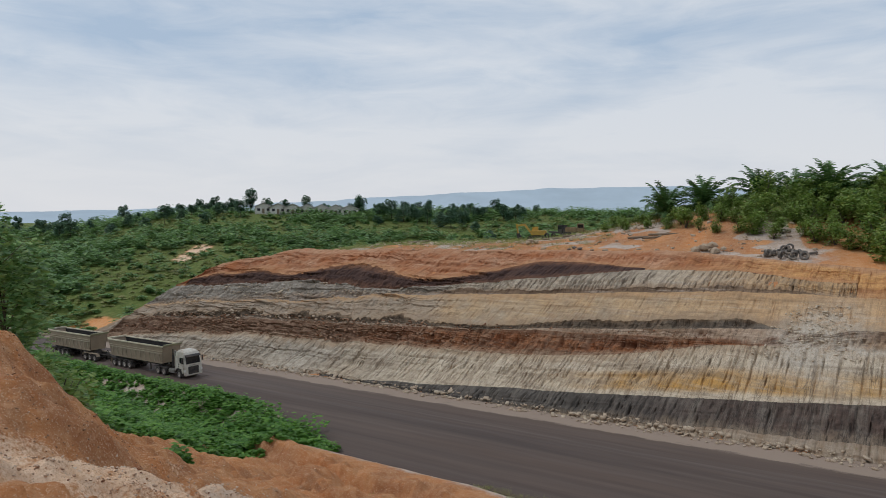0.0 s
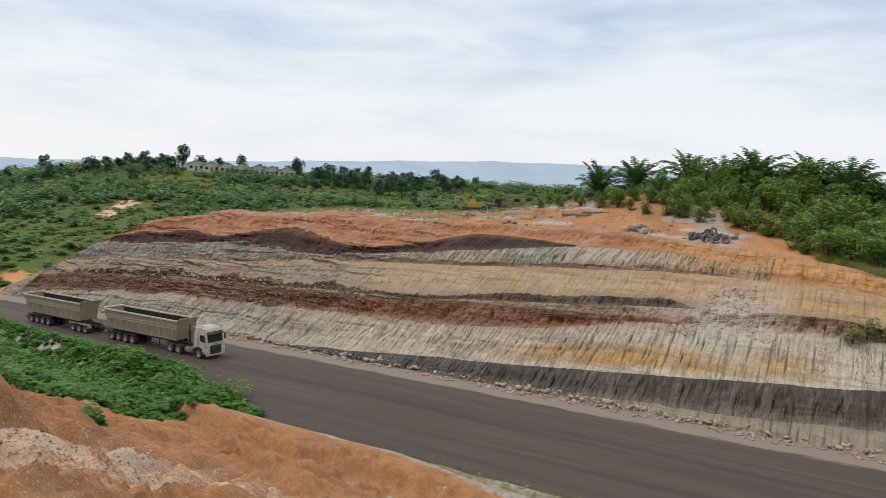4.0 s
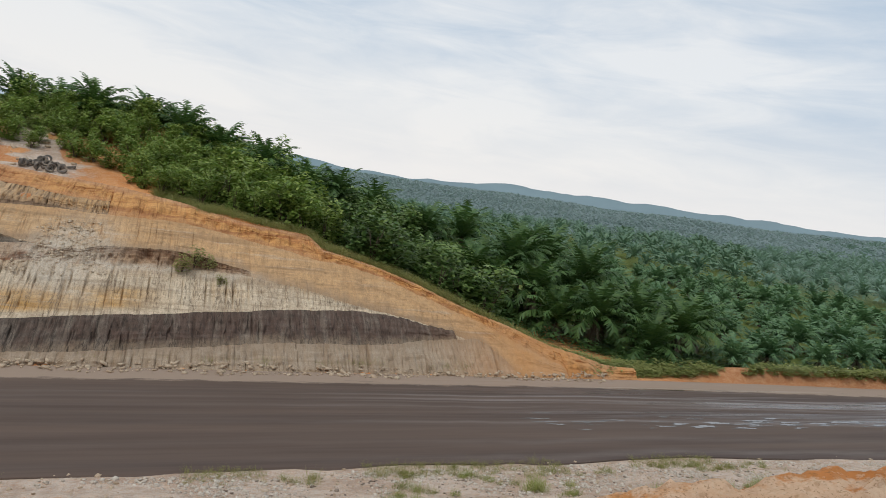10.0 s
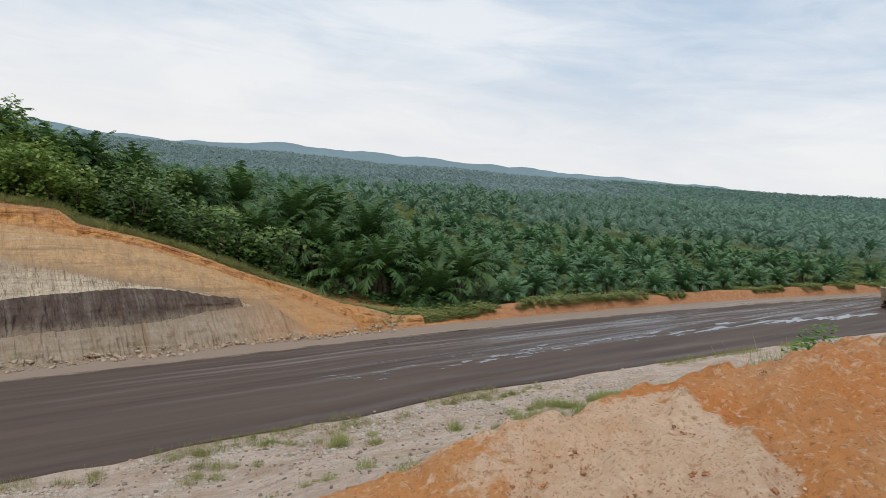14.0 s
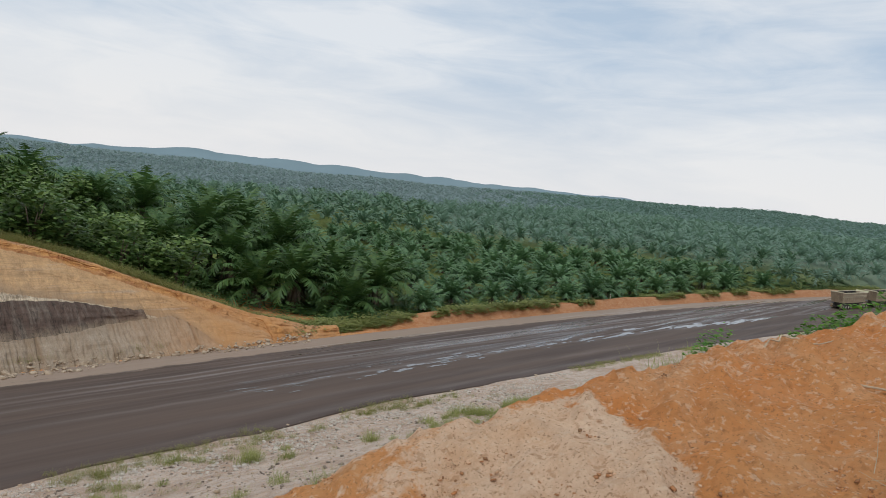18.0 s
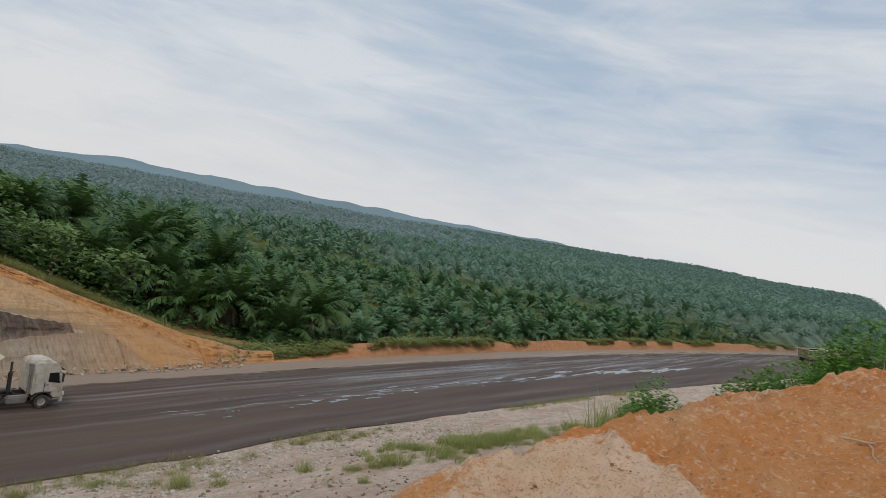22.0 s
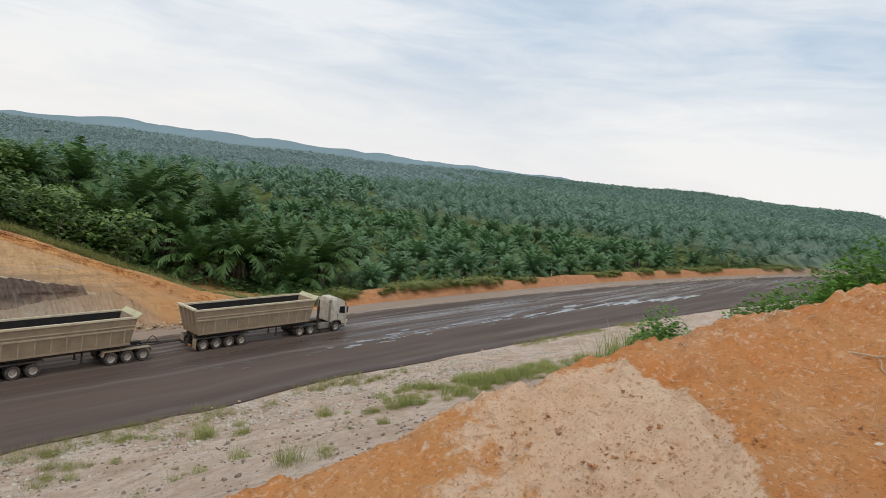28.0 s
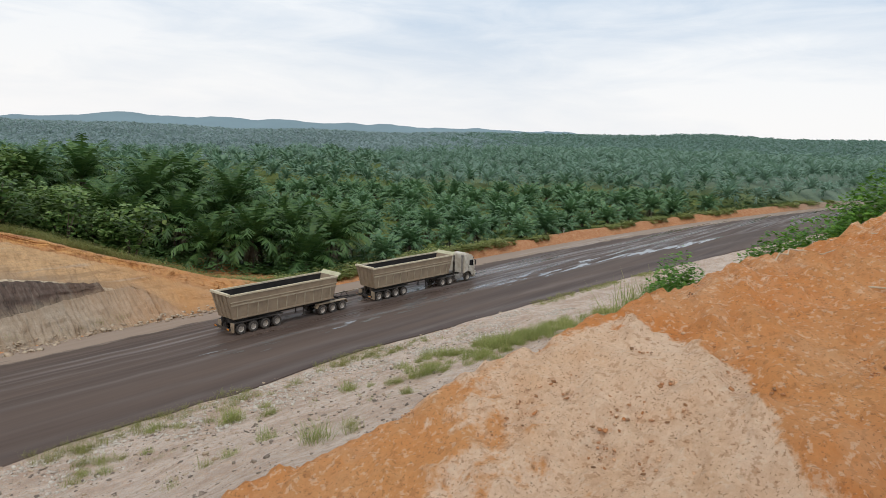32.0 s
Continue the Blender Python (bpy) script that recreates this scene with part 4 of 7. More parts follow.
EDGES = edges()
stratum("stratum", 0, ROCK["low"], "grey ribbed siltstone and brown talus at the foot", 12, 0.2, 0.0, 0.15, 21, 0.12)
stratum("stratum", 1, ROCK["dark"], "dark grey shale band", 16, 0.22, -0.12, 0.3, 22, 0.09)
stratum("stratum", 2, ROCK["white"], "pale ribbed siltstone with ochre streaks", 26, 0.12, 0.0, 0.3, 23, 0.1)
stratum("stratum", 3, ROCK["red"], "red-brown rubble band", 22, 0.55, 0.12, 0.2, 24, 0.06, (-13, -9))
stratum("stratum", 4, ROCK["strip"], "pale slide debris under the dark seam", 8, 0.4, 0.0, 0.1, 31, 0.06)
stratum("stratum", 5, ROCK["seam"], "dark seam of loose shale", 8, 0.4, 0.3, 0.2, 25, 0.06)
stratum("stratum", 6, ROCK["beige"], "beige sandstone with fine grooves", 24, 0.12, 0.0, 0.12, 26, 0.05)
stratum("stratum", 7, ROCK["seam2"], "thin dark seam", 5, 0.2, 0.3, 0.0, 27, 0.05)
stratum("stratum", 8, ROCK["grey"], "pale grey siltstone", 18, 0.2, 0.0, 0.4, 28, 0.18)
stratum("stratum", 9, ROCK["lens"], "dark brown clay lens", 12, 0.2, 0.0, 0.2, 29, 0.05)
stratum("stratum", 10, ROCK["top"], "red and orange topsoil under the crest", 26, 0.4, 0.0, 0.15, 30, 0.05)


# ---------------------------------------------------------------- plants
def leaf_quads(P, size, rng, tilt=0.9, aspect=1.6):
    """Leaf-shaped quads at the points P, turned at random."""
    n = len(P)
    a = rng.rand(n) * 2 * np.pi
    t = (rng.rand(n) - 0.35) * tilt
    u = np.stack([np.cos(a) * np.cos(t), np.sin(a) * np.cos(t), np.sin(t)], -1)
    w = np.cross(u, np.stack([rng.rand(n) - 0.5, rng.rand(n) - 0.5, np.ones(n)], -1))
    w /= np.linalg.norm(w, axis=1, keepdims=True)
    s = (size * (0.6 + 0.8 * rng.rand(n)))[:, None] if np.ndim(size) == 0 else (size * (0.6 + 0.8 * rng.rand(n)))[:, None]
    u, w = u * s * aspect / 2, w * s / 2
    return np.stack([P - u, P + w * 1.0 - u * 0.1, P + u, P - w * 1.0 - u * 0.1], 1)


def crown_points(rng, n, rx, rz, lumps=9, spread=1.0):
    """Points in a lumpy crown, more of them towards its skin."""
    c = rng.randn(lumps, 3)
    c /= np.linalg.norm(c, axis=1, keepdims=True)
    c = c * [rx * 0.62, rx * 0.62, rz * 0.5] * (0.5 + 0.6 * rng.rand(lumps, 1)) * spread
    k = rng.randint(0, lumps, n)
    d = rng.randn(n, 3)
    d /= np.linalg.norm(d, axis=1, keepdims=True)
    r = (0.55 + 0.45 * rng.rand(n) ** 0.5)[:, None]
    return c[k] + d * r * [rx * 0.45 / spread, rx * 0.45 / spread, rz * 0.42 / spread] * (0.6 + 0.8 * rng.rand(lumps, 1)[k] if spread > 1 else 1.0)


def tube(path, radii, sides=6):
    path = [Vector(p) for p in path]
    verts, faces = [], []
    for i, p in enumerate(path):
        d = (path[min(i + 1, len(path) - 1)] - path[max(i - 1, 0)]).normalized()
        q = d.to_track_quat("Z", "Y")
        for k in range(sides):
            a = 2 * math.pi * k / sides
            verts.append(p + q @ Vector((math.cos(a) * radii[i], math.sin(a) * radii[i], 0)))
    for i in range(len(path) - 1):
        for k in range(sides):
            a, b = i * sides + k, i * sides + (k + 1) % sides
            faces.append((a, b, b + sides, a + sides))
    faces.append(tuple(range((len(path) - 1) * sides, len(path) * sides)))
    return verts, faces


def joined_tubes(name, tubes, mat):
    V, Fc = [], []
    for v, f in tubes:
        o = len(V)
        V += v
        Fc += [tuple(i + o for i in q) for q in f]
    return mesh_from(name, V, Fc, [mat], smooth=True)


def shrub_meshes(seed, rx, rz, leaves, size, mat):
    rng = np.random.RandomState(seed)
    P = crown_points(rng, leaves, rx, rz) + [0, 0, rz * 0.55]
    P[:, 2] = np.maximum(P[:, 2], 0.05)
    crown = quads_mesh("crown", leaf_quads(P, size, rng), mat)
    tubes = []
    for k in range(5):
        a = rng.rand() * 6.28
        e = Vector((math.cos(a) * rx * 0.5, math.sin(a) * rx * 0.5, rz * (0.5 + 0.4 * rng.rand())))
        tubes.append(tube([(0, 0, -0.3), e * 0.4 + Vector((0, 0, 0.15)), e], [0.05 * rx, 0.03 * rx, 0.012 * rx], 5))
    return joined_tubes("stems", tubes, BARK), crown


def tree_meshes(seed, height, rx, rz, leaves, size, mat, trunk=0.16, spread=1.0):
    rng = np.random.RandomState(seed)
    cz = height - rz * 0.62
    P = crown_points(rng, leaves, rx, rz, 12, spread) + [0, 0, cz]
    crown = quads_mesh("crown", leaf_quads(P, size, rng), mat)
    tubes = [tube([(0, 0, -0.4), (0.1, 0.05, height * 0.35), (0.0, 0.1, height * 0.75)], [trunk, trunk * 0.7, trunk * 0.3], 7)]
    for k in range(6):
        a = k * 1.05 + rng.rand()
        z0 = height * (0.35 + 0.3 * rng.rand())
        tubes.append(tube([(0.05, 0.05, z0), (math.cos(a) * rx * 0.35, math.sin(a) * rx * 0.35, z0 + rz * 0.4), (math.cos(a) * rx * 0.7, math.sin(a) * rx * 0.7, min(z0 + rz * 0.9, height * 0.85))], [trunk * 0.5, trunk * 0.3, trunk * 0.1], 5))
    return joined_tubes("trunk", tubes, BARK), crown


def frond_quads(rng, count, length, leaflets, droop, lift=(0.15, 1.42), width=0.5):
    """Fronds that arch out of one point, each two rows of leaflets."""
    out = []
    for k in range(count):
        a = k * 2.39996 + rng.rand() * 0.4
        e = lift[0] + (lift[1] - lift[0]) * (k / max(count - 1, 1)) ** 0.65
        L = length * (0.8 + 0.35 * rng.rand())
        s = np.linspace(0, 1, leaflets + 1)
        ang = e - droop * s * s * (1.2 - 0.5 * e)
        h = np.concatenate([[0], np.cumsum(np.cos((ang[1:] + ang[:-1]) / 2))]) * L / leaflets
        z = np.concatenate([[0], np.cumsum(np.sin((ang[1:] + ang[:-1]) / 2))]) * L / leaflets
        P = np.stack([np.cos(a) * h, np.sin(a) * h, z], -1)
        side = np.array([-np.sin(a), np.cos(a), 0.0])
        w = width * L * 0.42 * np.sin(np.pi * (0.12 + 0.8 * s)) ** 0.7
        for sg in (-1, 1):
            for i in range(leaflets):
                fwd = (P[i + 1] - P[i])
                tip = P[i] + side * sg * w[i] * (0.6 + 0.55 * rng.rand()) + fwd * (leaflets * 0.07 + 1.6 * rng.rand()) + np.array([0, 0, -0.2 * w[i] - 0.5 * w[i] * rng.rand()])
                root2 = P[i] + fwd * 1.05
                out.append([P[i], root2, tip + fwd * 0.5, tip - fwd * 0.15])
    return np.array(out)


def palm_meshes(seed, fronds, length, leaflets, trunk_h, mat="palm"):
    rng = np.random.RandomState(seed)
    C = frond_quads(rng, fronds, length, leaflets, 1.65, width=0.42)
    C[:, :, 2] += trunk_h
    crown = quads_mesh("crown", C, LEAF[mat])
    D = frond_quads(rng, max(fronds // 5, 3), length * 0.6, max(leaflets // 2, 3), 0.9, (-0.9, -0.4), 0.25)
    D[:, :, 2] += trunk_h - 0.15
    skirt = quads_mesh("dead_fronds", D, LEAF["dry"])
    me = joined_tubes("trunk", [tube([(0, 0, -0.5), (0, 0, trunk_h * 0.6), (0, 0, trunk_h + 0.2)], [0.42, 0.36, 0.3], 8)], BARK)
    return me, crown, skirt


def plant(name, meshes, names, label, category, group):
    ob = tagged(new(name), label, category, group)
    for nm, me in zip(names, meshes):
        part(nm, me, ob)
    return ob


def placed(ob, x, y, rz=0.0, scale=1.0, sink=0.05):
    ob.scale = (scale, scale, scale)
    m = copy_thing(ob, pose(x, y, float(land(x, y)) - sink, 0, 0, rz))
    ob.scale = (1, 1, 1)
    return m


def scatter(ob, spots):
    """The first spot takes the plant itself, the others take copies."""
    made = []
    for i, (x, y, rz, s) in enumerate(spots):
        if i:
            made.append(placed(ob, x, y, rz, s))
    x, y, rz, s = spots[0]
    ob.matrix_basis = pose(x, y, float(land(x, y)) - 0.05, 0, 0, rz) @ Matrix.Diagonal((s, s, s, 1))
    return [ob, *made]


rng = np.random.RandomState(42)
# shrubs and young trees on the hill behind the cut
shrubs = [plant("shrub", shrub_meshes(100 + k, 2.0, 3.0, 1100, 0.25, LEAF["shrub"]), ("stem", "crown"), "dense green broadleaf shrub on the hill above the cut", "shrub", "shrubs on the hill") for k in range(3)]
spots = []
for k in range(6000):
    x, y = rng.uniform(-46, 52), rng.uniform(64, 150)
    edge = 60.4 + 1.4 * min(float(crest_line(x)), 12) + (max(float(crest_line(x)) - 12, 0)) * 4
    edge = max(edge + 2.6 + 1.6 * min(max((x - 18) / 8, 0), 1), float(np.interp(x, (-46, -20, -11, -5, 2), (109, 98, 95, 88, 70))))
    if y < edge or y > edge + 34 + rng.rand() * 15 or x > (37 if y < 80 else 50) - 0.1 * (y - 62):
        continue
    if all((x - a) ** 2 + (y - b) ** 2 > 2.15 ** 2 for a, b, _, _ in spots):
        spots.append((x, y, rng.rand() * 360, (0.5 + 0.6 * rng.rand()) * (0.6 if x < -34 else 0.85 if x < -24 else 1.1 if y > 106 and x < 0 else 1.0) * (1 + 0.7 * min(max((x + 2) / 14, 0), 1) * min(max((52 - x) / 12, 0.3), 1))))
spots = sorted(spots[:600], key=lambda s: s[1])
bushy, spots = spots[285:], spots[:285]
thicket = [plant("shrub", shrub_meshes(110 + k, 2.0, 3.0, 1000, 0.27, LEAF["thicket"]), ("stem", "crown"), "dark green broadleaf shrub at the low end of the hill", "shrub", "shrubs on the hill") for k in range(3)]
low_end = [q for q in spots if q[0] + 6 * rng.rand() > 19]
spots = [q for q in spots if q not in low_end]
for k in range(3):
    scatter(shrubs[k], spots[k::3])
    scatter(thicket[k], low_end[k::3])

# oil palms: those on the shrub hill, the front rows of the plantation, and the rest
palms = [plant("oil_palm", palm_meshes(200 + k, 36, 4.7, 18, 1.1 + 0.5 * k), ("trunk", "crown", "dead_fronds"), "oil palm with arching green fronds and a dry skirt", "palm tree", "oil palms") for k in range(3)]
# bearing, distance and height of the crown's heart of the palms that stand out
tall_palms = ((107.8, 118, 20.7), (105, 120, 21.9), (101, 122, 23.4), (98.5, 126, 23.0), (96.3, 112, 23.4), (92.5, 115, 23.0), (90, 110, 22.2), (87.2, 108, 20.2), (83.5, 100, 19.2), (80, 98, 16.8), (77.6, 100, 16.6), (74.5, 108, 15.5), (66.7, 108, 13.2), (61.5, 105, 11.8), (56, 100, 9.2), (57.8, 92, 5.2), (52, 104, 7.2), (63.8, 95, 7.6), (50.1, 91, 4.0), (54, 95, 5.4), (70, 104, 12.6), (59.5, 112, 10.0), (53.5, 112, 8.4), (48, 95, 6.4), (49.5, 101, 6.8), (51.3, 96, 6.6), (53, 100, 7.4), (54.6, 92, 6.6), (55.2, 106, 8.6), (57, 99, 7.8), (58.4, 104, 9.4), (60, 96, 8.2), (60.8, 90, 6.4), (62.2, 100, 9.6), (64.5, 104, 10.4), (65.4, 97, 8.8), (68, 100, 10.4), (47, 102, 6.2), (50.4, 108, 7.4))
near, rest = [], []
for i in range(-9, 112):
    for j in range(0, 126):
        x, y = i * 8.4 + (j % 2) * 4.2 + rng.uniform(-2, 2), 67.5 + j * 7.3 + rng.uniform(-1.8, 1.8)
        y -= float(bend(min(x, 400)))
        r, a = math.hypot(x, y), math.degrees(math.atan2(y, x))
        if r > 915 or a < 2.2 or a > 82 or (x < 60 and y < 112) or (x < 30 and y < 150):
            continue
        if a > 60 and r < 150 or a > 46 and r < 112:
            continue
        (near if r < 185 else rest).append((x, y, rng.rand() * 360, 0.62 + 0.36 * rng.rand()))
grown = [(h, plant("oil_palm", palm_meshes(230 + int(h), 28, 5.4, 30, h, "crown"), ("trunk", "crown", "dead_fronds"), "tall oil palm standing above the shrubs", "palm tree", "oil palms")) for h in (3.0, 5.5, 8.0, 11.0)]
used = set()
for a, r, zc in tall_palms[:22] + tall_palms[23::2]:
    x, y = r * math.cos(radians(a)), r * math.sin(radians(a))
    zc -= 1.6
    need = zc - float(land(x, y))
    h, ob = min((q for q in grown if q[0] >= need), key=lambda q: q[0], default=grown[-1])
    big = 1.12 if a < 72 else 1.0
    m = pose(x, y, zc - h * big, 0, 0, rng.rand() * 360) @ Matrix.Diagonal((big, big, big, 1))
    if h in used:
        copy_thing(ob, m)
    else:
        ob.matrix_basis = m
        used.add(h)
for h, ob in grown:
    if h not in used:
        ob.matrix_basis = pose(30, 118 + h, float(land(30, 118 + h)))
near.sort(key=lambda s: math.hypot(s[0], s[1]))
near, more = near[:170], near[170:]
for k in range(3):
    scatter(palms[k], near[k::3])


def plantation(spots):
    r = np.random.RandomState(9)
    fine = [frond_quads(r, 20, 4.6, 5, 1.5, width=0.42) for k in range(5)]
    coarse = [frond_quads(r, 13, 4.3, 3, 1.25, (-0.05, 1.15), 0.8) for k in range(5)]
    Z = land(np.array([s[0] for s in spots]), np.array([s[1] for s in spots]))
    out = []
    for n, (x, y, rz, s) in enumerate(spots):
        C = (fine[n % 5] if math.hypot(x, y) < 340 else coarse[n % 5] * 1.12) * s
        a = radians(rz)
        R = np.array([[math.cos(a), math.sin(a), 0], [-math.sin(a), math.cos(a), 0], [0, 0, 1]])
        out.append(C @ R + [x, y, Z[n] + 3.6 * s])
    return np.concatenate(out)


rest += more
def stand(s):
    """Which part of the plantation a palm belongs to: on the knoll, in the valley, on the far hillside, or behind the
    knoll. Each has its own haze tint in the leaf colour.
    """
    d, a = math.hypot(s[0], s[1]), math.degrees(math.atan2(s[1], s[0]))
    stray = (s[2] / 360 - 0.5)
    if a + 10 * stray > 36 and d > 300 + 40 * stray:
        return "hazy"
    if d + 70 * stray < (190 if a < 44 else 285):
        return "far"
    return "middle" if d + 120 * stray < 430 else "far_haze"


for kind, label in (("far", "oil palm plantation at the foot of the hillside"), ("middle", "oil palm plantation on the valley's side"), ("far_haze", "oil palm plantation covering the far hillside"), ("hazy", "oil palm plantation behind the knoll, tinted with haze")):
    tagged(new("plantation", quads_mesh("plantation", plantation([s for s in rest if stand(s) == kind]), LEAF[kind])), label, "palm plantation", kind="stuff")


def leaf_heap(name, spots, leaves, size, mat, label, category, flat=0.7):
    """Many clumps of leaves in one sheet of growth."""
    r = np.random.RandomState(len(spots))
    kinds = [crown_points(r, leaves, 1.0, 1.0, 6) for k in range(6)]
    P, S = [], []
    Z = land(np.array([s[0] for s in spots]), np.array([s[1] for s in spots]))
    for n, (x, y, s) in enumerate(spots):
        a = r.rand() * 6.28
        K = kinds[n % 6] @ np.array([[math.cos(a), math.sin(a), 0], [-math.sin(a), math.cos(a), 0], [0, 0, 1]])
        P.append(K * [s, s, s * flat] + [x, y, Z[n] + s * flat * 0.45])
        S.append(np.full(leaves, size * (0.6 + 0.4 * s / 3)))
    ob = new(name, quads_mesh(name, leaf_quads(np.concatenate(P), np.concatenate(S), r, 0.4), mat))
    return tagged(ob, label, category, kind="stuff")


leaf_heap("shrubbery", [(x, y, 1.9 * s) for x, y, rz, s in bushy], 420, 0.36, LEAF["shrub"], "dense green shrubs on the back of the hill", "shrubs", 0.9)
# woods to the left
spots, meadow = [], []
for k in range(14000):
    a, r = radians(rng.uniform(105, 174)), 118 + 235 * rng.rand() ** 0.8
    x, y = r * math.cos(a), r * math.sin(a)
    if y < 62 and x > -128 or (x > -118 and y < 137):
        continue
    if abs(smoothnoise(x, y, 77, 40)) < 0.04 and r < 300:
        continue
    dense = float(smoothnoise(x, y, 78, 34)) + 0.6 * float(smoothnoise(x, y, 79, 12))
    if dense < -0.05 and rng.rand() < 0.75:
        meadow.append((x, y, 0.7 + 0.9 * rng.rand()))
        continue
    spots.append((x, y, (1.0 + 2.4 * rng.rand() ** 2.5 + 1.6 * max(dense, 0) * rng.rand()) * (1 + 0.3 * (r > 280))))
leaf_heap("meadow", meadow[:3500], 26, 0.5, LEAF["grass"], "pale grassy growth between the woods", "meadow", 0.35)
for k in range(800):
    a, r = radians(rng.uniform(112, 172)), rng.uniform(150, 340)
    x, y = r * math.cos(a), r * math.sin(a)
    if not (x > -120 and y < 150) and float(smoothnoise(x, y, 78, 34)) > -0.1:
        spots.insert(0, (x, y, 2.6 + 3.6 * rng.rand() ** 1.4))
for k in range(420):
    a, r = radians(rng.uniform(100, 168)), rng.uniform(296, 350)
    x, y = r * math.cos(a), r * math.sin(a)
    if float(smoothnoise(x, y, 81, 26)) > -0.08 and not (131.5 < math.degrees(a) < 142 and r < 322):
        spots.insert(0, (x, y, 2.6 + 2.6 * rng.rand() ** 1.5))
leaf_heap("woodland", spots[:5600], 80, 0.62, LEAF["wood"], "dense green scrub and woodland on the far slope", "woodland", 0.75)
# growth at the foot of the palms on the far verge
spots = []
for k in range(3400):
    x = 44 + 200 * rng.rand() ** 1.3
    y = 61.5 - float(bend(x)) + 4.5 * rng.rand() ** 1.5
    thick = float(smoothnoise(x, y, 93, 6)) + (0.25 if x < 62 else 0)
    if thick < -0.02:
        continue
    spots.append((x, y, (0.3 + 0.8 * rng.rand() ** 2) * (1 + max(thick, 0) * 1.6)))
leaf_heap("verge_growth", spots, 40, 0.26, GREEN_GRASS, "yellow-green grass and weeds along the verge", "verge plants", 0.6)
# undergrowth between the first rows of palms
spots = []
for k in range(1100):
    x = 52 + 170 * rng.rand() ** 1.2
    y = 65 - float(bend(x)) + 14 * rng.rand() ** 1.3
    spots.append((x, y, 0.5 + 1.0 * rng.rand() ** 2))
for k in range(260):
    a, r = radians(rng.uniform(47, 76)), rng.uniform(86, 112)
    if r * math.cos(a) > 26:
        spots.append((r * math.cos(a), r * math.sin(a), 1.4 + 2.2 * rng.rand()))
leaf_heap("undergrowth", spots, 40, 0.34, LEAF["crown"], "weeds and ferns under the first palms", "undergrowth", 0.7)
# creepers on the near bank
spots = []
for k in range(8000):
    x = rng.uniform(-112, -27)
    lo = float(np.interp(x, (-112, -60, -45, -38, -31, -27), (24, 21, 22, 24, 19, 17)))
    hi = float(np.interp(x, (-112, -76, -54, -46, -40, -36, -33, -27), (46, 46.4, 44.6, 42, 40, 32, 27, 22)))
    y = rng.uniform(lo, hi)
    lush = float(smoothnoise(x, y, 91, 7)) + 0.5 * float(smoothnoise(x, y, 92, 2.5))
    if (y < lo + 5 or x > -40) and lush < 0.1:
        continue
    spots.append((x, y, (0.35 + 0.9 * rng.rand() ** 1.6) * (1 + 1.4 * max(lush, -0.3)) * (0.6 if x > -42 else 1)))
road_edge = [(x, 39.4 + 0.6 * rng.rand(), 0.3 + 0.4 * rng.rand()) for x in rng.uniform(-42, -33, 60)]
spots += road_edge
leaf_heap("creepers", spots[:5200], 44, 0.36, LEAF["lush"], "lush bright green creepers along the road's bank", "creepers", 0.95)


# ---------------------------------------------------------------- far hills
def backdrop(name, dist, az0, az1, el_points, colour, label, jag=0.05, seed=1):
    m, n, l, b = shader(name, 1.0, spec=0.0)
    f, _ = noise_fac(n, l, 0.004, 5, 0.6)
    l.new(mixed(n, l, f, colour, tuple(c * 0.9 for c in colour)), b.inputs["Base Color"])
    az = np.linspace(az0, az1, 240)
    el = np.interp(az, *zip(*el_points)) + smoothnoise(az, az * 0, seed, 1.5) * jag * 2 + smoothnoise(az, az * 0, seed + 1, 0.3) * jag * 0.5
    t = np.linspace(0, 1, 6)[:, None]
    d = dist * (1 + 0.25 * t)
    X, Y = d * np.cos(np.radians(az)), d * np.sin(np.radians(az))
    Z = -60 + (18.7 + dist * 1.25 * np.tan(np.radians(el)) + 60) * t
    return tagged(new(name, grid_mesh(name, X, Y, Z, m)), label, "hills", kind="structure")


# The air's haze is painted into each hill's colour, palest on the furthest.
backdrop("backdrop", 3300, 84, 175, ((84, 0.2), (105, 2.3), (117, 2.3), (126, 1.8), (140, 1.0), (151, 0.4), (175, 0.1)), (0.48, 0.56, 0.62), "far mountains tinted pale blue for haze", 0.06, 5)
backdrop("backdrop_ridge", 2200, -30, 92, ((-30, 1.0), (3, 1.3), (10, 1.4), (30, 1.5), (40, 1.4), (56, 1.25), (64, 1.1), (72, 0.35), (78, 0.5), (83, 0.8), (92, 0.0)), (0.22, 0.3, 0.33), "blue-green, haze-tinted ridge beyond the plantation", 0.11, 8)
backdrop("backdrop_east", 1250, -40, 5.5, ((-40, 0.6), (0, 0.75), (5.5, 0.8)), (0.15, 0.225, 0.25), "haze-tinted wooded hill past the plantation's end", 0.05, 14)


# ---------------------------------------------------------------- the road trains
WHITE = painted("dusty_white_paint", (0.62, 0.58, 0.5), (0.36, 0.28, 0.19), 0.75, 0.5)
KHAKI = painted("dusty_tipper_paint", (0.37, 0.285, 0.195), (0.22, 0.165, 0.115), 0.7, 0.7, scale=0.9)
DUSTED = painted("dusty_ribs", (0.48, 0.405, 0.29), (0.28, 0.21, 0.155), 0.6, 0.8)
YELLOWED = painted("dusty_yellow_paint", (0.68, 0.6, 0.44), (0.42, 0.35, 0.24), 0.6, 0.6)
PLATE = painted("greenish_plate", (0.52, 0.51, 0.33), (0.36, 0.3, 0.2), 0.6, 0.7)
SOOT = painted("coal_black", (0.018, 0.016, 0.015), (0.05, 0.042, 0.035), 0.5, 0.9)
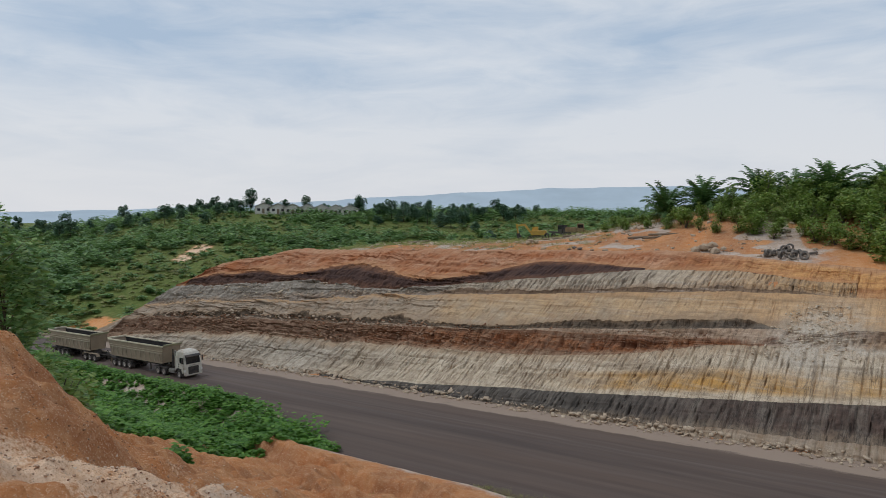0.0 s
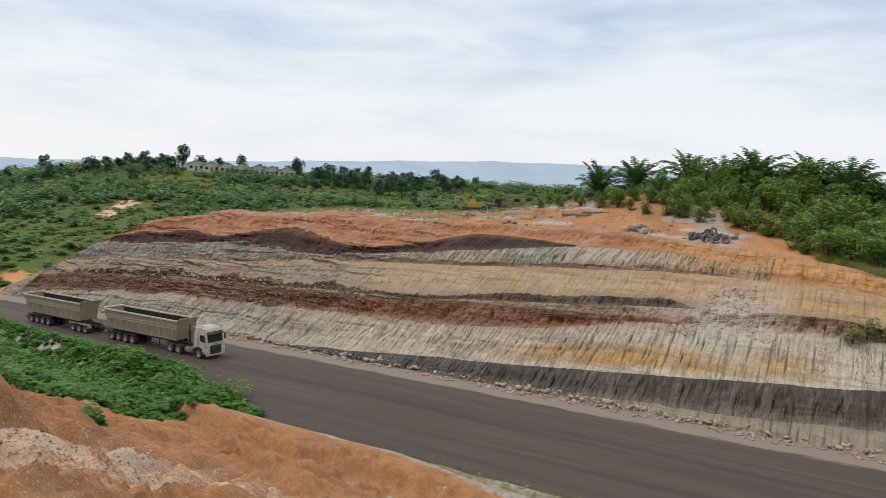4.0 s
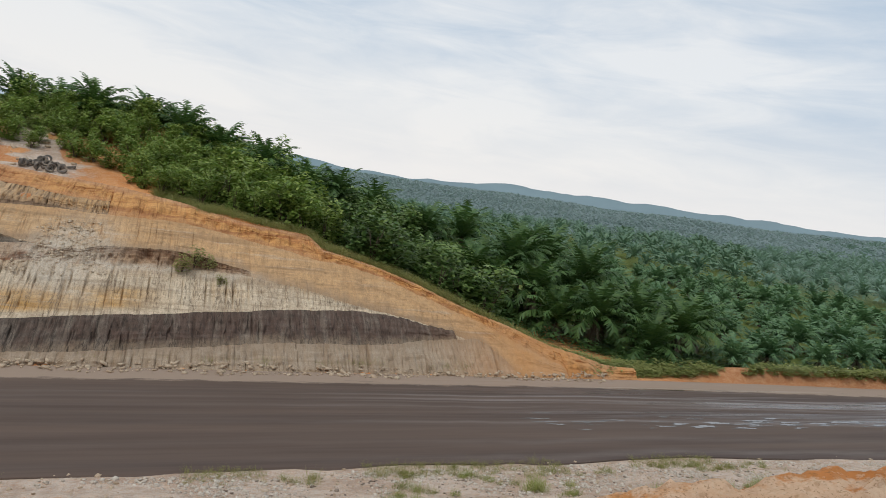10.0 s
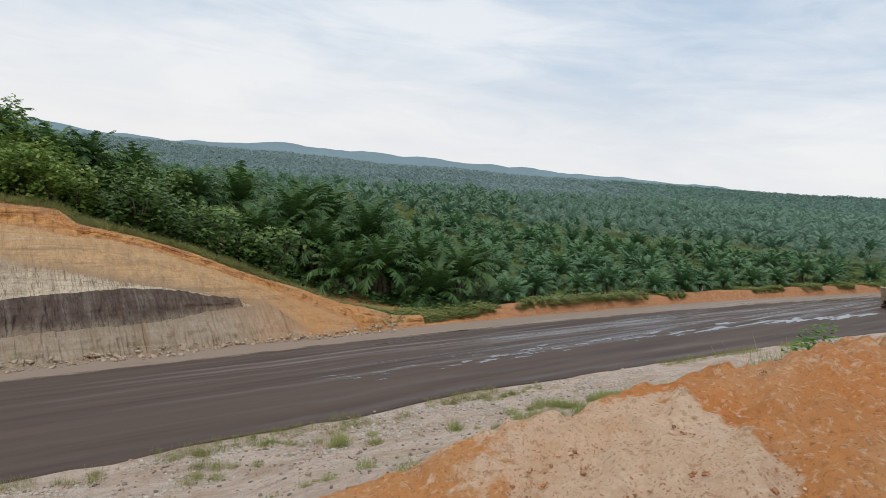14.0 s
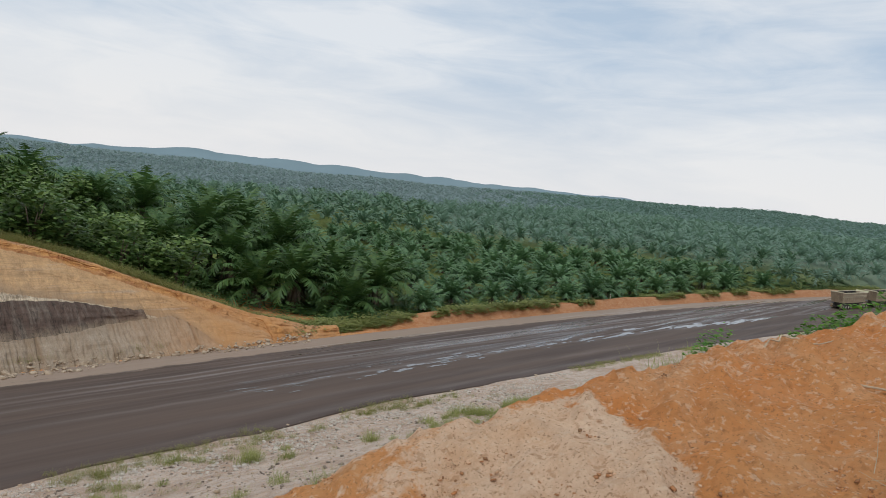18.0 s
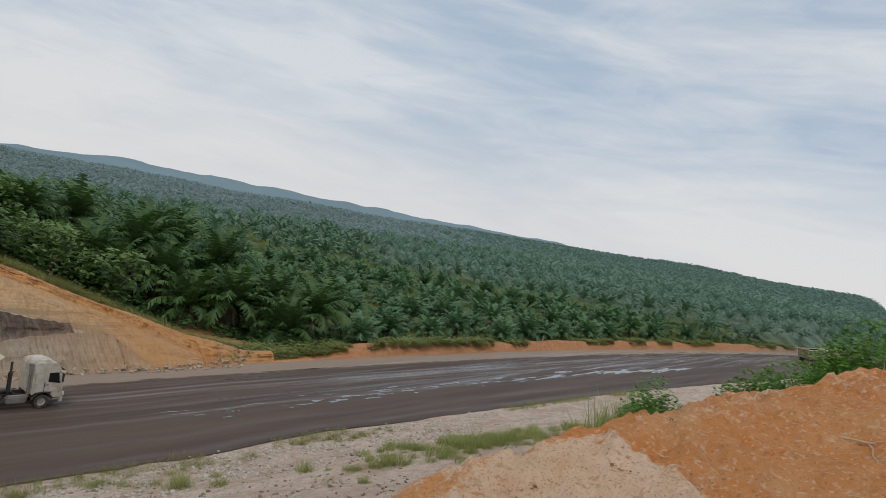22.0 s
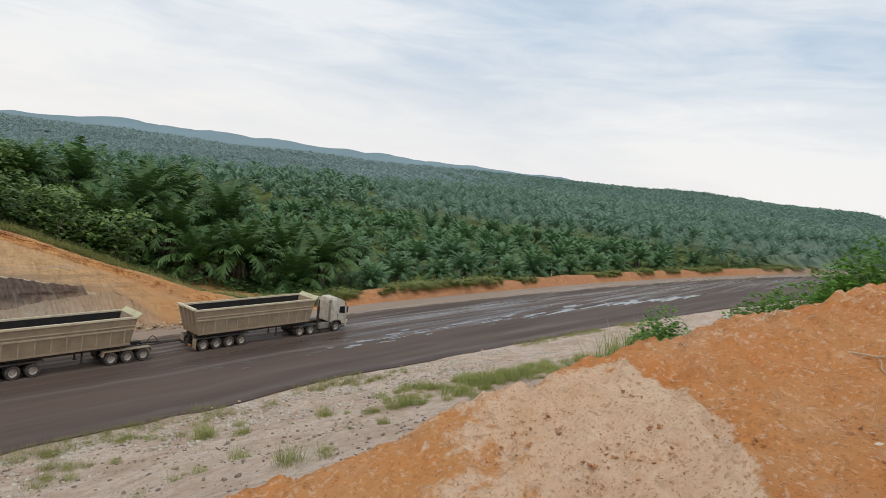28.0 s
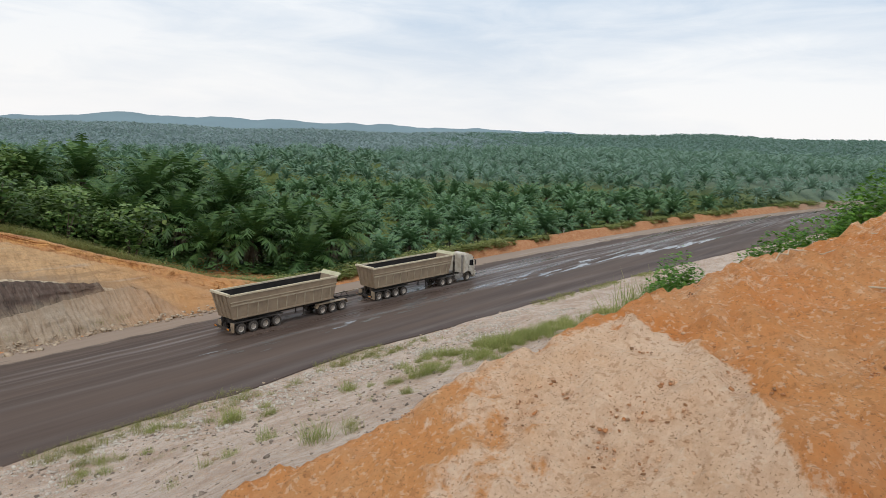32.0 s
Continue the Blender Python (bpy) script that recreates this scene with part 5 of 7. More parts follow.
FRAME = painted("chassis_black", (0.035, 0.032, 0.03), (0.13, 0.1, 0.075), 0.7, 0.7)
TYRE = painted("dusty_rubber", (0.05, 0.045, 0.042), (0.17, 0.14, 0.11), 0.8, 0.9, scale=4)
RIM = painted("dusty_rim", (0.54, 0.49, 0.43), (0.2, 0.13, 0.1), 0.6, 0.6, 0.1)
GLASS = painted("cab_glass", (0.012, 0.015, 0.018), (0.05, 0.045, 0.04), 0.3, 0.08)
LAMP = painted("lamp_lens", (0.75, 0.73, 0.68), (0.4, 0.36, 0.3), 0.3, 0.2)
AMBER = painted("amber_lens", (0.7, 0.25, 0.03), (0.4, 0.2, 0.05), 0.3, 0.3)
STEEL = painted("steel_tank", (0.4, 0.39, 0.37), (0.22, 0.18, 0.14), 0.6, 0.4, 0.6)


def block(bm, x0, x1, y0, y1, z0, z1, bevel=0.0):
    v = [bm.verts.new((x, y, z)) for z in (z0, z1) for x, y in ((x0, y0), (x1, y0), (x1, y1), (x0, y1))]
    f = [bm.faces.new([v[i] for i in q]) for q in ((3, 2, 1, 0), (4, 5, 6, 7), (0, 1, 5, 4), (1, 2, 6, 5), (2, 3, 7, 6), (3, 0, 4, 7))]
    if bevel:
        bmesh.ops.bevel(bm, geom=list({e for q in f for e in q.edges}), offset=bevel, segments=2, affect="EDGES")
    return v


def prism(bm, side, y0, y1, bevel=0.0):
    """A side view (x, z) drawn through from y0 to y1; y may be a function of z."""
    fy0, fy1 = (y if callable(y) else (lambda z, y=y: y) for y in (y0, y1))
    a = [bm.verts.new((x, fy0(z), z)) for x, z in side]
    b = [bm.verts.new((x, fy1(z), z)) for x, z in side]
    f = [bm.faces.new(a), bm.faces.new(b[::-1])]
    n = len(side)
    f += [bm.faces.new((a[i], b[i], b[(i + 1) % n], a[(i + 1) % n])) for i in range(n)]
    bmesh.ops.recalc_face_normals(bm, faces=f)
    if bevel:
        bmesh.ops.bevel(bm, geom=list({e for q in f for e in q.edges}), offset=bevel, segments=2, affect="EDGES")


def rod(bm, p, q, r, sides=10):
    p, q = Vector(p), Vector(q)
    m = Matrix.Translation((p + q) / 2) @ (q - p).to_track_quat("Z", "Y").to_matrix().to_4x4()
    bmesh.ops.create_cone(bm, cap_ends=True, segments=sides, radius1=r, radius2=r, depth=(q - p).length, matrix=m)


def piece(name, build, mat, parent, label="", smooth=False):
    bm = bmesh.new()
    build(bm)
    me = bpy.data.meshes.new(name)
    bm.to_mesh(me)
    bm.free()
    me.materials.append(mat)
    if smooth:
        me.polygons.foreach_set("use_smooth", np.ones(len(me.polygons), dtype=bool))
    return part(name, me, parent, label)


def lathe(profile, sides=22):
    """A ring turned about the y axis from (radius, y) pairs."""
    V, Fc, n = [], [], len(profile)
    for k in range(sides):
        a = 2 * math.pi * k / sides
        V += [(math.cos(a) * r, y, math.sin(a) * r) for r, y in profile]
    for k in range(sides):
        for i in range(n - 1):
            a, b = k * n + i, ((k + 1) % sides) * n + i
            Fc.append((a, a + 1, b + 1, b))
    return V, Fc


RAD = 0.52
V, Fc = lathe([(0.30, -0.14), (0.44, -0.16), (0.50, -0.14), (0.52, -0.09), (0.52, 0.09), (0.50, 0.14), (0.44, 0.16), (0.30, 0.14)])
TYRE_MESH = mesh_from("tyre", V, Fc, [TYRE], smooth=False)
V, Fc = lathe([(0.005, -0.07), (0.11, -0.08), (0.12, -0.02), (0.22, -0.01), (0.25, -0.09), (0.305, -0.12), (0.305, 0.12), (0.25, 0.09), (0.22, 0.03), (0.005, 0.03)], 18)
RIM_MESH = mesh_from("rim", V, Fc, [RIM], smooth=False)
WHEELS = []


def wheel(parent, x, y, dual=False):
    """One wheel, or a pair side by side, on an axle's end; y < 0 is the right side."""
    s = 1 if y < 0 else -1
    w = part("wheel", TYRE_MESH, parent, "dusty black truck tyre")
    w.location = (x, y, RAD)
    r = part("rim", RIM_MESH, w)
    if s < 0:
        r.rotation_euler = (0, 0, math.pi)
    if dual:
        part("inner_tyre", TYRE_MESH, w).location = (0, 0.34 * s, 0)
    WHEELS.append((w, x, y))
    return w


def tractor():
    t = tagged(new("truck_tractor"), "dusty white cab-over tractor unit of a road train", "truck")
    side = [(1.32, 0.62), (1.38, 1.0), (1.36, 1.75), (1.16, 2.85), (0.9, 3.28), (0.2, 3.42), (-0.72, 3.36), (-0.78, 1.05), (-0.62, 1.05), (-0.58, 1.2), (0.58, 1.2), (0.64, 0.62)]
    piece("cab", lambda bm: prism(bm, side, lambda z: -1.24 + 0.1 * max(z - 1.9, 0), lambda z: 1.24 - 0.1 * max(z - 1.9, 0), 0.06), WHITE, t, "dusty white cab")
    piece("windscreen", lambda bm: prism(bm, [(1.355, 1.86), (1.365, 1.86), (1.205, 2.74), (1.195, 2.74)], -1.0, 1.0), GLASS, t, "dark windscreen")
    piece("grille", lambda bm: [block(bm, 1.37, 1.42, -0.68, 0.68, 0.62 + k * 0.17, 0.74 + k * 0.17) for k in range(5)] + [prism(bm, [(1.365, 0.55), (1.4, 0.55), (1.4, 1.52), (1.365, 1.52)], -0.74, 0.74)], FRAME, t, "black radiator grille")
    piece("bumper", lambda bm: [block(bm, 1.2, 1.47, s * 1.0 - 0.25, s * 1.0 + 0.25, 0.4, 0.86, 0.06) for s in (-1, 1)] + [block(bm, 1.2, 1.45, -0.8, 0.8, 0.4, 0.56, 0.04)], WHITE, t)
    piece("badge_bar", lambda bm: block(bm, 1.36, 1.385, -0.55, 0.55, 1.62, 1.7), STEEL, t, "dull metal bar under the windscreen")
    piece("wiper", lambda bm: [rod(bm, (1.385, y, 1.86), (1.33, y + 0.55, 2.2), 0.015, 6) for y in (-0.75, 0.05)], FRAME, t)
    piece("roof_fairing", lambda bm: prism(bm, [(0.75, 3.3), (0.3, 3.52), (-0.6, 3.5), (-0.7, 3.34)], -0.85, 0.85, 0.05), WHITE, t)
    piece("cab_back_wall", lambda bm: prism(bm, [(-0.77, 1.1), (-0.82, 1.1), (-0.8, 3.2), (-0.75, 3.2)], -1.0, 1.0), WHITE, t)
    for s in (-1, 1):
        piece("headlight", lambda bm: block(bm, 1.36, 1.46, s * 1.18 - 0.16, s * 1.18 + 0.02 + 0.04, 0.88, 1.22, 0.03), LAMP, t, "clear headlight")
        piece("side_window", lambda bm: prism(bm, [(0.28, 2.0), (1.06, 1.86), (0.95, 2.66), (0.3, 2.66)], s * 1.2, s * 1.245), GLASS, t, "dark side window")
        piece("door_line", lambda bm: [block(bm, x, x + 0.03, s * 1.235, s * 1.25, 1.2, 2.0) for x in (0.02, 1.08)], FRAME, t)
        piece("door_panel", lambda bm: prism(bm, [(0.1, 1.28), (1.1, 1.28), (1.14, 1.84), (0.12, 1.98)], s * 1.235, s * 1.252), WHITE, t)
        piece("sleeper_panel", lambda bm: prism(bm, [(-0.62, 1.35), (-0.08, 1.35), (-0.08, 2.75), (-0.62, 2.75)], s * (1.235 - 0.03), s * 1.243), WHITE, t)
        piece("wheel_arch", lambda bm: [prism(bm, [(0.66 * math.cos(a), 0.56 + 0.66 * math.sin(a)), (0.66 * math.cos(a + 0.4), 0.56 + 0.66 * math.sin(a + 0.4)), (0.74 * math.cos(a + 0.4), 0.56 + 0.74 * math.sin(a + 0.4)), (0.74 * math.cos(a), 0.56 + 0.74 * math.sin(a))], s * 0.95, s * 1.26) for a in np.arange(0.15, 2.9, 0.4)], FRAME, t)
        piece("door_handle", lambda bm: block(bm, 0.12, 0.3, s * 1.24, s * 1.27, 1.75, 1.8), FRAME, t)
        piece("mirror", lambda bm: (block(bm, 1.12, 1.22, s * 1.36, s * 1.56, 2.0, 2.65, 0.03), rod(bm, (1.0, s * 1.15, 2.72), (1.17, s * 1.45, 2.6), 0.025, 6)), FRAME, t, "black door mirror")
        piece("step", lambda bm: [block(bm, 0.62, 1.15, s * 1.14, s * 1.26, z, z + 0.06) for z in (0.45, 0.75)], FRAME, t)
        piece("mudguard", lambda bm: prism(bm, [(-2.55, 1.08), (-2.75, 0.95), (-2.9, 0.6), (-2.82, 0.6), (-2.66, 0.9), (-2.5, 1.0), (-1.0 - 4.6, 1.0), (-5.6, 1.08)], s * 0.72, s * 1.2), FRAME, t)
        piece("fuel_tank", lambda bm: block(bm, -2.35, -0.95, s * 0.7, s * 1.2, 0.5, 1.05, 0.1), STEEL, t, "dull metal fuel tank")
        piece("headboard_light", lambda bm: rod(bm, (0.2, s * 0.72, 3.38), (0.2, s * 0.72, 3.52), 0.07), AMBER, t, "amber roof beacon")
    piece("sun_visor", lambda bm: prism(bm, [(1.2, 2.8), (1.42, 2.72), (1.42, 2.78), (1.14, 3.0)], -1.05, 1.05), FRAME, t)
    piece("chassis", lambda bm: [block(bm, -5.7, 1.0, s * 0.42 - 0.05, s * 0.42 + 0.05, 0.75, 1.02) for s in (-1, 1)] + [block(bm, x, x + 0.15, -0.42, 0.42, 0.78, 0.98) for x in (-5.6, -4.2, -3.0, -1.6)], FRAME, t)
    piece("fifth_wheel", lambda bm: (block(bm, -4.6, -3.6, -0.5, 0.5, 1.05, 1.2, 0.05), block(bm, -4.4, -3.8, -0.35, 0.35, 0.98, 1.06)), FRAME, t)
    piece("exhaust_stack", lambda bm: (rod(bm, (-2.1, -0.6, 1.0), (-2.1, -0.6, 3.45), 0.08), rod(bm, (-2.1, -0.6, 1.3), (-2.1, -0.6, 2.7), 0.14)), FRAME, t, "tall sooty exhaust stack")
    piece("air_intake", lambda bm: (rod(bm, (-0.95, -1.0, 0.9), (-0.95, -1.0, 3.3), 0.11), block(bm, -1.1, -0.82, -1.15, -0.85, 3.1, 3.4, 0.04)), STEEL, t)
    piece("air_tank", lambda bm: rod(bm, (-2.9, 0, 1.25), (-1.7, 0, 1.25), 0.22), STEEL, t)
    for x in (0, -3.4, -4.77):
        piece("axle", lambda bm: rod(bm, (x, -0.95, RAD), (x, 0.95, RAD), 0.1), FRAME, t)
        for s in (-1, 1):
            wheel(t, x, s * 1.06, dual=x < -1)
    return t


def trailer(length, group, axles, leg_x, label):
    """A side-ribbed tipper body on its chassis. Its front wall stands at x = 0, the body runs to -length."""
    t = tagged(new("tipper_trailer"), label, "trailer", group)
    w0, w1, zb, zt = 1.12, 1.3, 1.5, 3.7
    fl, rl = 0.45, -length - 0.35

    def wall(bm, s, d0, d1):
        prism(bm, [(0.0, zb), (fl, zt), (rl, zt), (-length + 0.25, zb)], lambda z: s * (w0 + (w1 - w0) * (z - zb) / (zt - zb) - d0), lambda z: s * (w0 + (w1 - w0) * (z - zb) / (zt - zb) - d1))

    for s in (-1, 1):
        piece("side_wall", lambda bm: wall(bm, s, 0.03, 0.0), KHAKI, t, "dusty khaki ribbed side wall")
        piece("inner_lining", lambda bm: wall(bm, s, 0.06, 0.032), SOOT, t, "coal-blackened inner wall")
        piece("top_rail", lambda bm: block(bm, rl, fl, s * 1.3 - 0.08, s * 1.3 + 0.08, 3.62, 3.8, 0.03), YELLOWED, t, "pale yellowish top rail")
        piece("waist_rail", lambda bm: block(bm, rl + 0.25, fl - 0.2, s * 1.255 - 0.05, s * 1.255 + 0.05, 2.72, 2.86, 0.02), DUSTED, t)
        piece("upper_rail", lambda bm: block(bm, rl + 0.2, fl - 0.12, s * 1.275 - 0.04, s * 1.275 + 0.04, 3.02, 3.1, 0.015), DUSTED, t)
        piece("sill_rail", lambda bm: block(bm, -length + 0.2, 0.05, s * 1.13 - 0.06, s * 1.13 + 0.05, 1.46, 1.62, 0.02), KHAKI, t)
        n = 11
        for k in range(n):
            x = -length * (k + 0.5) / n + 0.05
            piece("rib", lambda bm: prism(bm, [(x - 0.045, 1.6), (x - 0.045, 2.74), (x + 0.045, 2.74), (x + 0.045, 1.6)], lambda z: s * (w0 + (w1 - w0) * (z - zb) / (zt - zb)), lambda z: s * (w0 + 0.065 + (w1 - w0) * (z - zb) / (zt - zb))), DUSTED, t)
        piece("mudguard", lambda bm: block(bm, axles[-1] - 0.75, axles[0] + 0.7, s * 0.75, s * 1.24, 1.1, 1.16), FRAME, t)
        piece("mud_flap", lambda bm: block(bm, axles[-1] - 0.8, axles[-1] - 0.74, s * 0.72, s * 1.24, 0.3, 1.15), KHAKI, t, "pale dusty mud flap")
        piece("landing_leg", lambda bm: (rod(bm, (leg_x, s * 0.6, 0.35), (leg_x, s * 0.6, 1.3), 0.07), block(bm, leg_x - 0.15, leg_x + 0.15, s * 0.6 - 0.12, s * 0.6 + 0.12, 0.3, 0.35)), FRAME, t)
    piece("front_wall", lambda bm: prism(bm, [(0.0, zb), (fl, zt), (fl - 0.06, zt), (-0.06, zb)], lambda z: -(w0 + 0.18 * (z - zb) / 2.2), lambda z: w0 + 0.18 * (z - zb) / 2.2), KHAKI, t, "dusty front wall leaning forward")
    piece("front_visor", lambda bm: prism(bm, [(fl - 0.06, 3.7), (fl + 0.35, 4.02), (fl + 0.38, 3.98), (fl, 3.66)], -1.34, 1.34), PLATE, t, "pale greenish spill plate over the front wall")
    piece("tailgate", lambda bm: prism(bm, [(-length + 0.25, zb), (-length + 0.18, zb), (rl - 0.08, zt + 0.1), (rl, zt + 0.1)], lambda z: -(w0 + 0.02 + 0.18 * (z - zb) / 2.2), lambda z: w0 + 0.02 + 0.18 * (z - zb) / 2.2), KHAKI, t, "sloping tailgate")
    piece("tail_visor", lambda bm: block(bm, rl - 0.18, rl + 0.12, -1.36, 1.36, 3.72, 3.92, 0.03), YELLOWED, t, "pale yellow tail rail")
    for k in range(4):
        y = -0.9 + 0.6 * k
        piece("tailgate_rib", lambda bm: prism(bm, [(-length + 0.18, zb + 0.05), (-length + 0.1, zb + 0.05), (rl - 0.16, zt), (rl - 0.08, zt)], y - 0.04, y + 0.04), KHAKI, t)
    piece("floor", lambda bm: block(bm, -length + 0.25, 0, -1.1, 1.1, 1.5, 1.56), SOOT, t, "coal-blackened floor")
    piece("chassis", lambda bm: [block(bm, -length + 0.1, -0.2, s * 0.5 - 0.07, s * 0.5 + 0.07, 1.1, 1.48) for s in (-1, 1)] + [block(bm, x, x + 0.12, -0.5, 0.5, 1.15, 1.4) for x in np.arange(-length + 0.4, -0.4, 1.6)], FRAME, t)
    piece("rear_bumper", lambda bm: block(bm, axles[-1] - 1.2, axles[-1] - 1.08, -1.2, 1.2, 0.55, 0.75, 0.02), FRAME, t)
    for s in (-1, 1):
        piece("tail_light", lambda bm: block(bm, axles[-1] - 1.23, axles[-1] - 1.19, s * 0.95 - 0.15, s * 0.95 + 0.15, 0.6, 0.72), AMBER, t)
    piece("tipping_ram", lambda bm: rod(bm, (-0.35, 0, 1.0), (-0.2, 0, 2.6), 0.12), STEEL, t)
    for x in axles:
        piece("axle", lambda bm: rod(bm, (x, -0.95, RAD), (x, 0.95, RAD), 0.1), FRAME, t)
        for s in (-1, 1):
            wheel(t, x, s * 1.06, dual=True)
    return t


def dolly():
    t = tagged(new("dolly_trailer"), "black three-axle dolly between two trailers", "dolly")
    piece("frame", lambda bm: [block(bm, -3.2, 0.6, s * 0.45 - 0.06, s * 0.45 + 0.06, 0.95, 1.15) for s in (-1, 1)] + [block(bm, x, x + 0.15, -0.45, 0.45, 0.97, 1.12) for x in (-3.1, -2, -0.8, 0.4)], FRAME, t)
    piece("drawbar", lambda bm: [rod(bm, (0.5, s * 0.4, 1.0), (3.9, 0, 0.95), 0.08) for s in (-1, 1)], FRAME, t)
    piece("hose", lambda bm: [rod(bm, (0.9 + 0.25 * k, 0.1, 1.1 + 0.5 * math.sin(k * 0.8)), (1.15 + 0.25 * k, 0.1, 1.1 + 0.5 * math.sin((k + 1) * 0.8)), 0.04, 6) for k in range(4)], FRAME, t)
    piece("turntable", lambda bm: rod(bm, (-1.3, 0, 1.15), (-1.3, 0, 1.42), 0.55, 16), FRAME, t)
    for s in (-1, 1):
        piece("mudguard", lambda bm: prism(bm, [(0.75, 0.75), (0.55, 1.15), (-3.2, 1.15), (-3.35, 0.75), (-3.28, 0.75), (-3.15, 1.09), (0.5, 1.09), (0.68, 0.75)], s * 0.74, s * 1.24), KHAKI, t)
    for x in (0, -1.31, -2.62):
        piece("axle", lambda bm: rod(bm, (x, -0.95, RAD), (x, 0.95, RAD), 0.1), FRAME, t)
        for s in (-1, 1):
            wheel(t, x, s * 1.06, dual=True)
    return t


# distance of each unit's own origin behind the front axle
UNITS = [(tractor(), 0.0),
         (trailer(12.6, "tipper trailers", (-7.9, -9.21, -10.52, -11.83), -3.6, "empty dusty khaki tipper trailer behind the tractor"), -3.7),
         (dolly(), -21.0),
         (trailer(11.9, "tipper trailers", (-7.0, -8.31, -9.62, -10.93), -3.4, "empty dusty khaki tipper trailer on a dolly"), -22.2)]
FIRST_WHEELS = list(WHEELS)
SECOND = [(copy_thing(ob, pose(0, 0, 0)), off) for ob, off in UNITS]


def on_road(s, lane):
    """Place and heading on the road at s metres along it."""
    y = lane - float(bend(s))
    dy = -0.0012 * max(s - 40, 0)
    return Vector((s, y, GRADE * max(min(s, 260), -150) + 0.17)), math.degrees(math.atan(dy)), -math.degrees(math.atan(GRADE))


def advance(t):
    """Metres along the road of the first truck's front axle."""
    return float(np.interp(t, (0, 2, 4, 7, 9, 16, 23, 25, 28, 30, 32), (-77.0, -67.9, -59.3, -45.5, -36.0, -4.8, 26.4, 35.1, 48.9, 58.2, 68.0)))


def lane_of(t):
    return float(np.interp(t, (0, 3, 7, 9, 16, 23, 28, 32), (50.7, 50.6, 51.9, 51.9, 52.7, 53.2, 52.5, 52.0)))


def lead(t):
    return float(np.interp(t, (0, 11, 13, 17.5, 25, 32), (72, 155.0, 169, 200, 256, 306)))


def motions():
    times = [k * 0.5 for k in range(65)]
    for ob, off in UNITS:
        rows = []
        for t in times:
            p, yaw, pitch = on_road(advance(t) + off, lane_of(t))
            rows.append((t, pose(*p, 0, pitch, yaw)))
        walk(ob, rows)
    for ob, off in SECOND:
        rows = []
        for t in times:
            p, yaw, pitch = on_road(lead(t) + off, 47.6)
            rows.append((t, pose(*p, 0, pitch, yaw)))
        walk(ob, rows)
    # the first train's wheels turn as it rolls
    quick = [k * 0.16 for k in range(201)]
    for w, x, y in FIRST_WHEELS:
        walk(w, [(t, pose(x, y, RAD, 0, math.degrees((advance(t) + 77.2) / RAD), 0)) for t in quick])



# ---------------------------------------------------------------- stones and rubble
def stones(name, spots, mat, label, category="stones", seed=3):
    """Loose angular stones (x, y, z, size) in one heap."""
    r = np.random.RandomState(seed)
    base = np.array([(x, y, z) for z in (-1, 1) for x, y in ((-1, -1), (1, -1), (1, 1), (-1, 1))], float) * [0.5, 0.5, 0.26]
    quads = np.array([(3, 2, 1, 0), (4, 5, 6, 7), (0, 1, 5, 4), (1, 2, 6, 5), (2, 3, 7, 6), (3, 0, 4, 7)])
    n = len(spots)
    S = np.array(spots, float)
    a = r.rand(n) * 6.28
    V = base[None] * (0.65 + 0.6 * r.rand(n, 8, 1)) * (0.7 + 0.6 * r.rand(n, 1, 3)) * S[:, 3][:, None, None]
    c, s = np.cos(a)[:, None], np.sin(a)[:, None]
    V = np.stack([V[:, :, 0] * c - V[:, :, 1] * s, V[:, :, 0] * s + V[:, :, 1] * c, V[:, :, 2] + V[:, :, 0] * (r.rand(n, 1) - 0.5)], -1) + S[:, None, :3]
    Fq = (quads[None] + np.arange(n)[:, None, None] * 8).reshape(-1, 4)
    me = bpy.data.meshes.new(name)
    me.vertices.add(n * 8)
    me.vertices.foreach_set("co", V.reshape(-1).astype(np.float32))
    me.loops.add(Fq.size)
    me.loops.foreach_set("vertex_index", Fq.reshape(-1).astype(np.int32))
    me.polygons.add(len(Fq))
    me.polygons.foreach_set("loop_start", (np.arange(len(Fq)) * 4).astype(np.int32))
    me.update(calc_edges=True)
    me.materials.append(mat)
    return tagged(new(name, me), label, category, kind="stuff")


def rock(name, a, b2, c3):
    m, n, l, b = shader(name, 0.95, spec=0.15)
    g = n.new("ShaderNodeNewGeometry")
    c = mixed(n, l, g.outputs["Random Per Island"], a, b2)
    f, raw = noise_fac(n, l, 6.0, 5, 0.7, 0.4, 0.7)
    k = n.new("ShaderNodeMath")
    k.operation = "MULTIPLY"
    k.inputs[1].default_value = 0.5
    l.new(f, k.inputs[0])
    l.new(mixed(n, l, k.outputs[0], c, c3), b.inputs["Base Color"])
    bumped(n, l, b, raw, 0.5, 0.05)
    return m


PALE_ROCK = rock("pale_rock", (0.58, 0.48, 0.36), (0.46, 0.35, 0.25), (0.28, 0.19, 0.12))
CLAY_CLOD = rock("clay_clod", (0.46, 0.18, 0.06), (0.8, 0.58, 0.39), (0.36, 0.16, 0.07))
GREY_ROCK = rock("grey_rock", (0.34, 0.31, 0.27), (0.2, 0.17, 0.145), (0.1, 0.08, 0.065))
RED_ROCK = rock("red_rock", (0.24, 0.1, 0.05), (0.42, 0.28, 0.18), (0.09, 0.045, 0.028))


def on_land(x, y, s):
    z = land(x, y)
    return list(zip(x, y, z + s * 0.12, s))


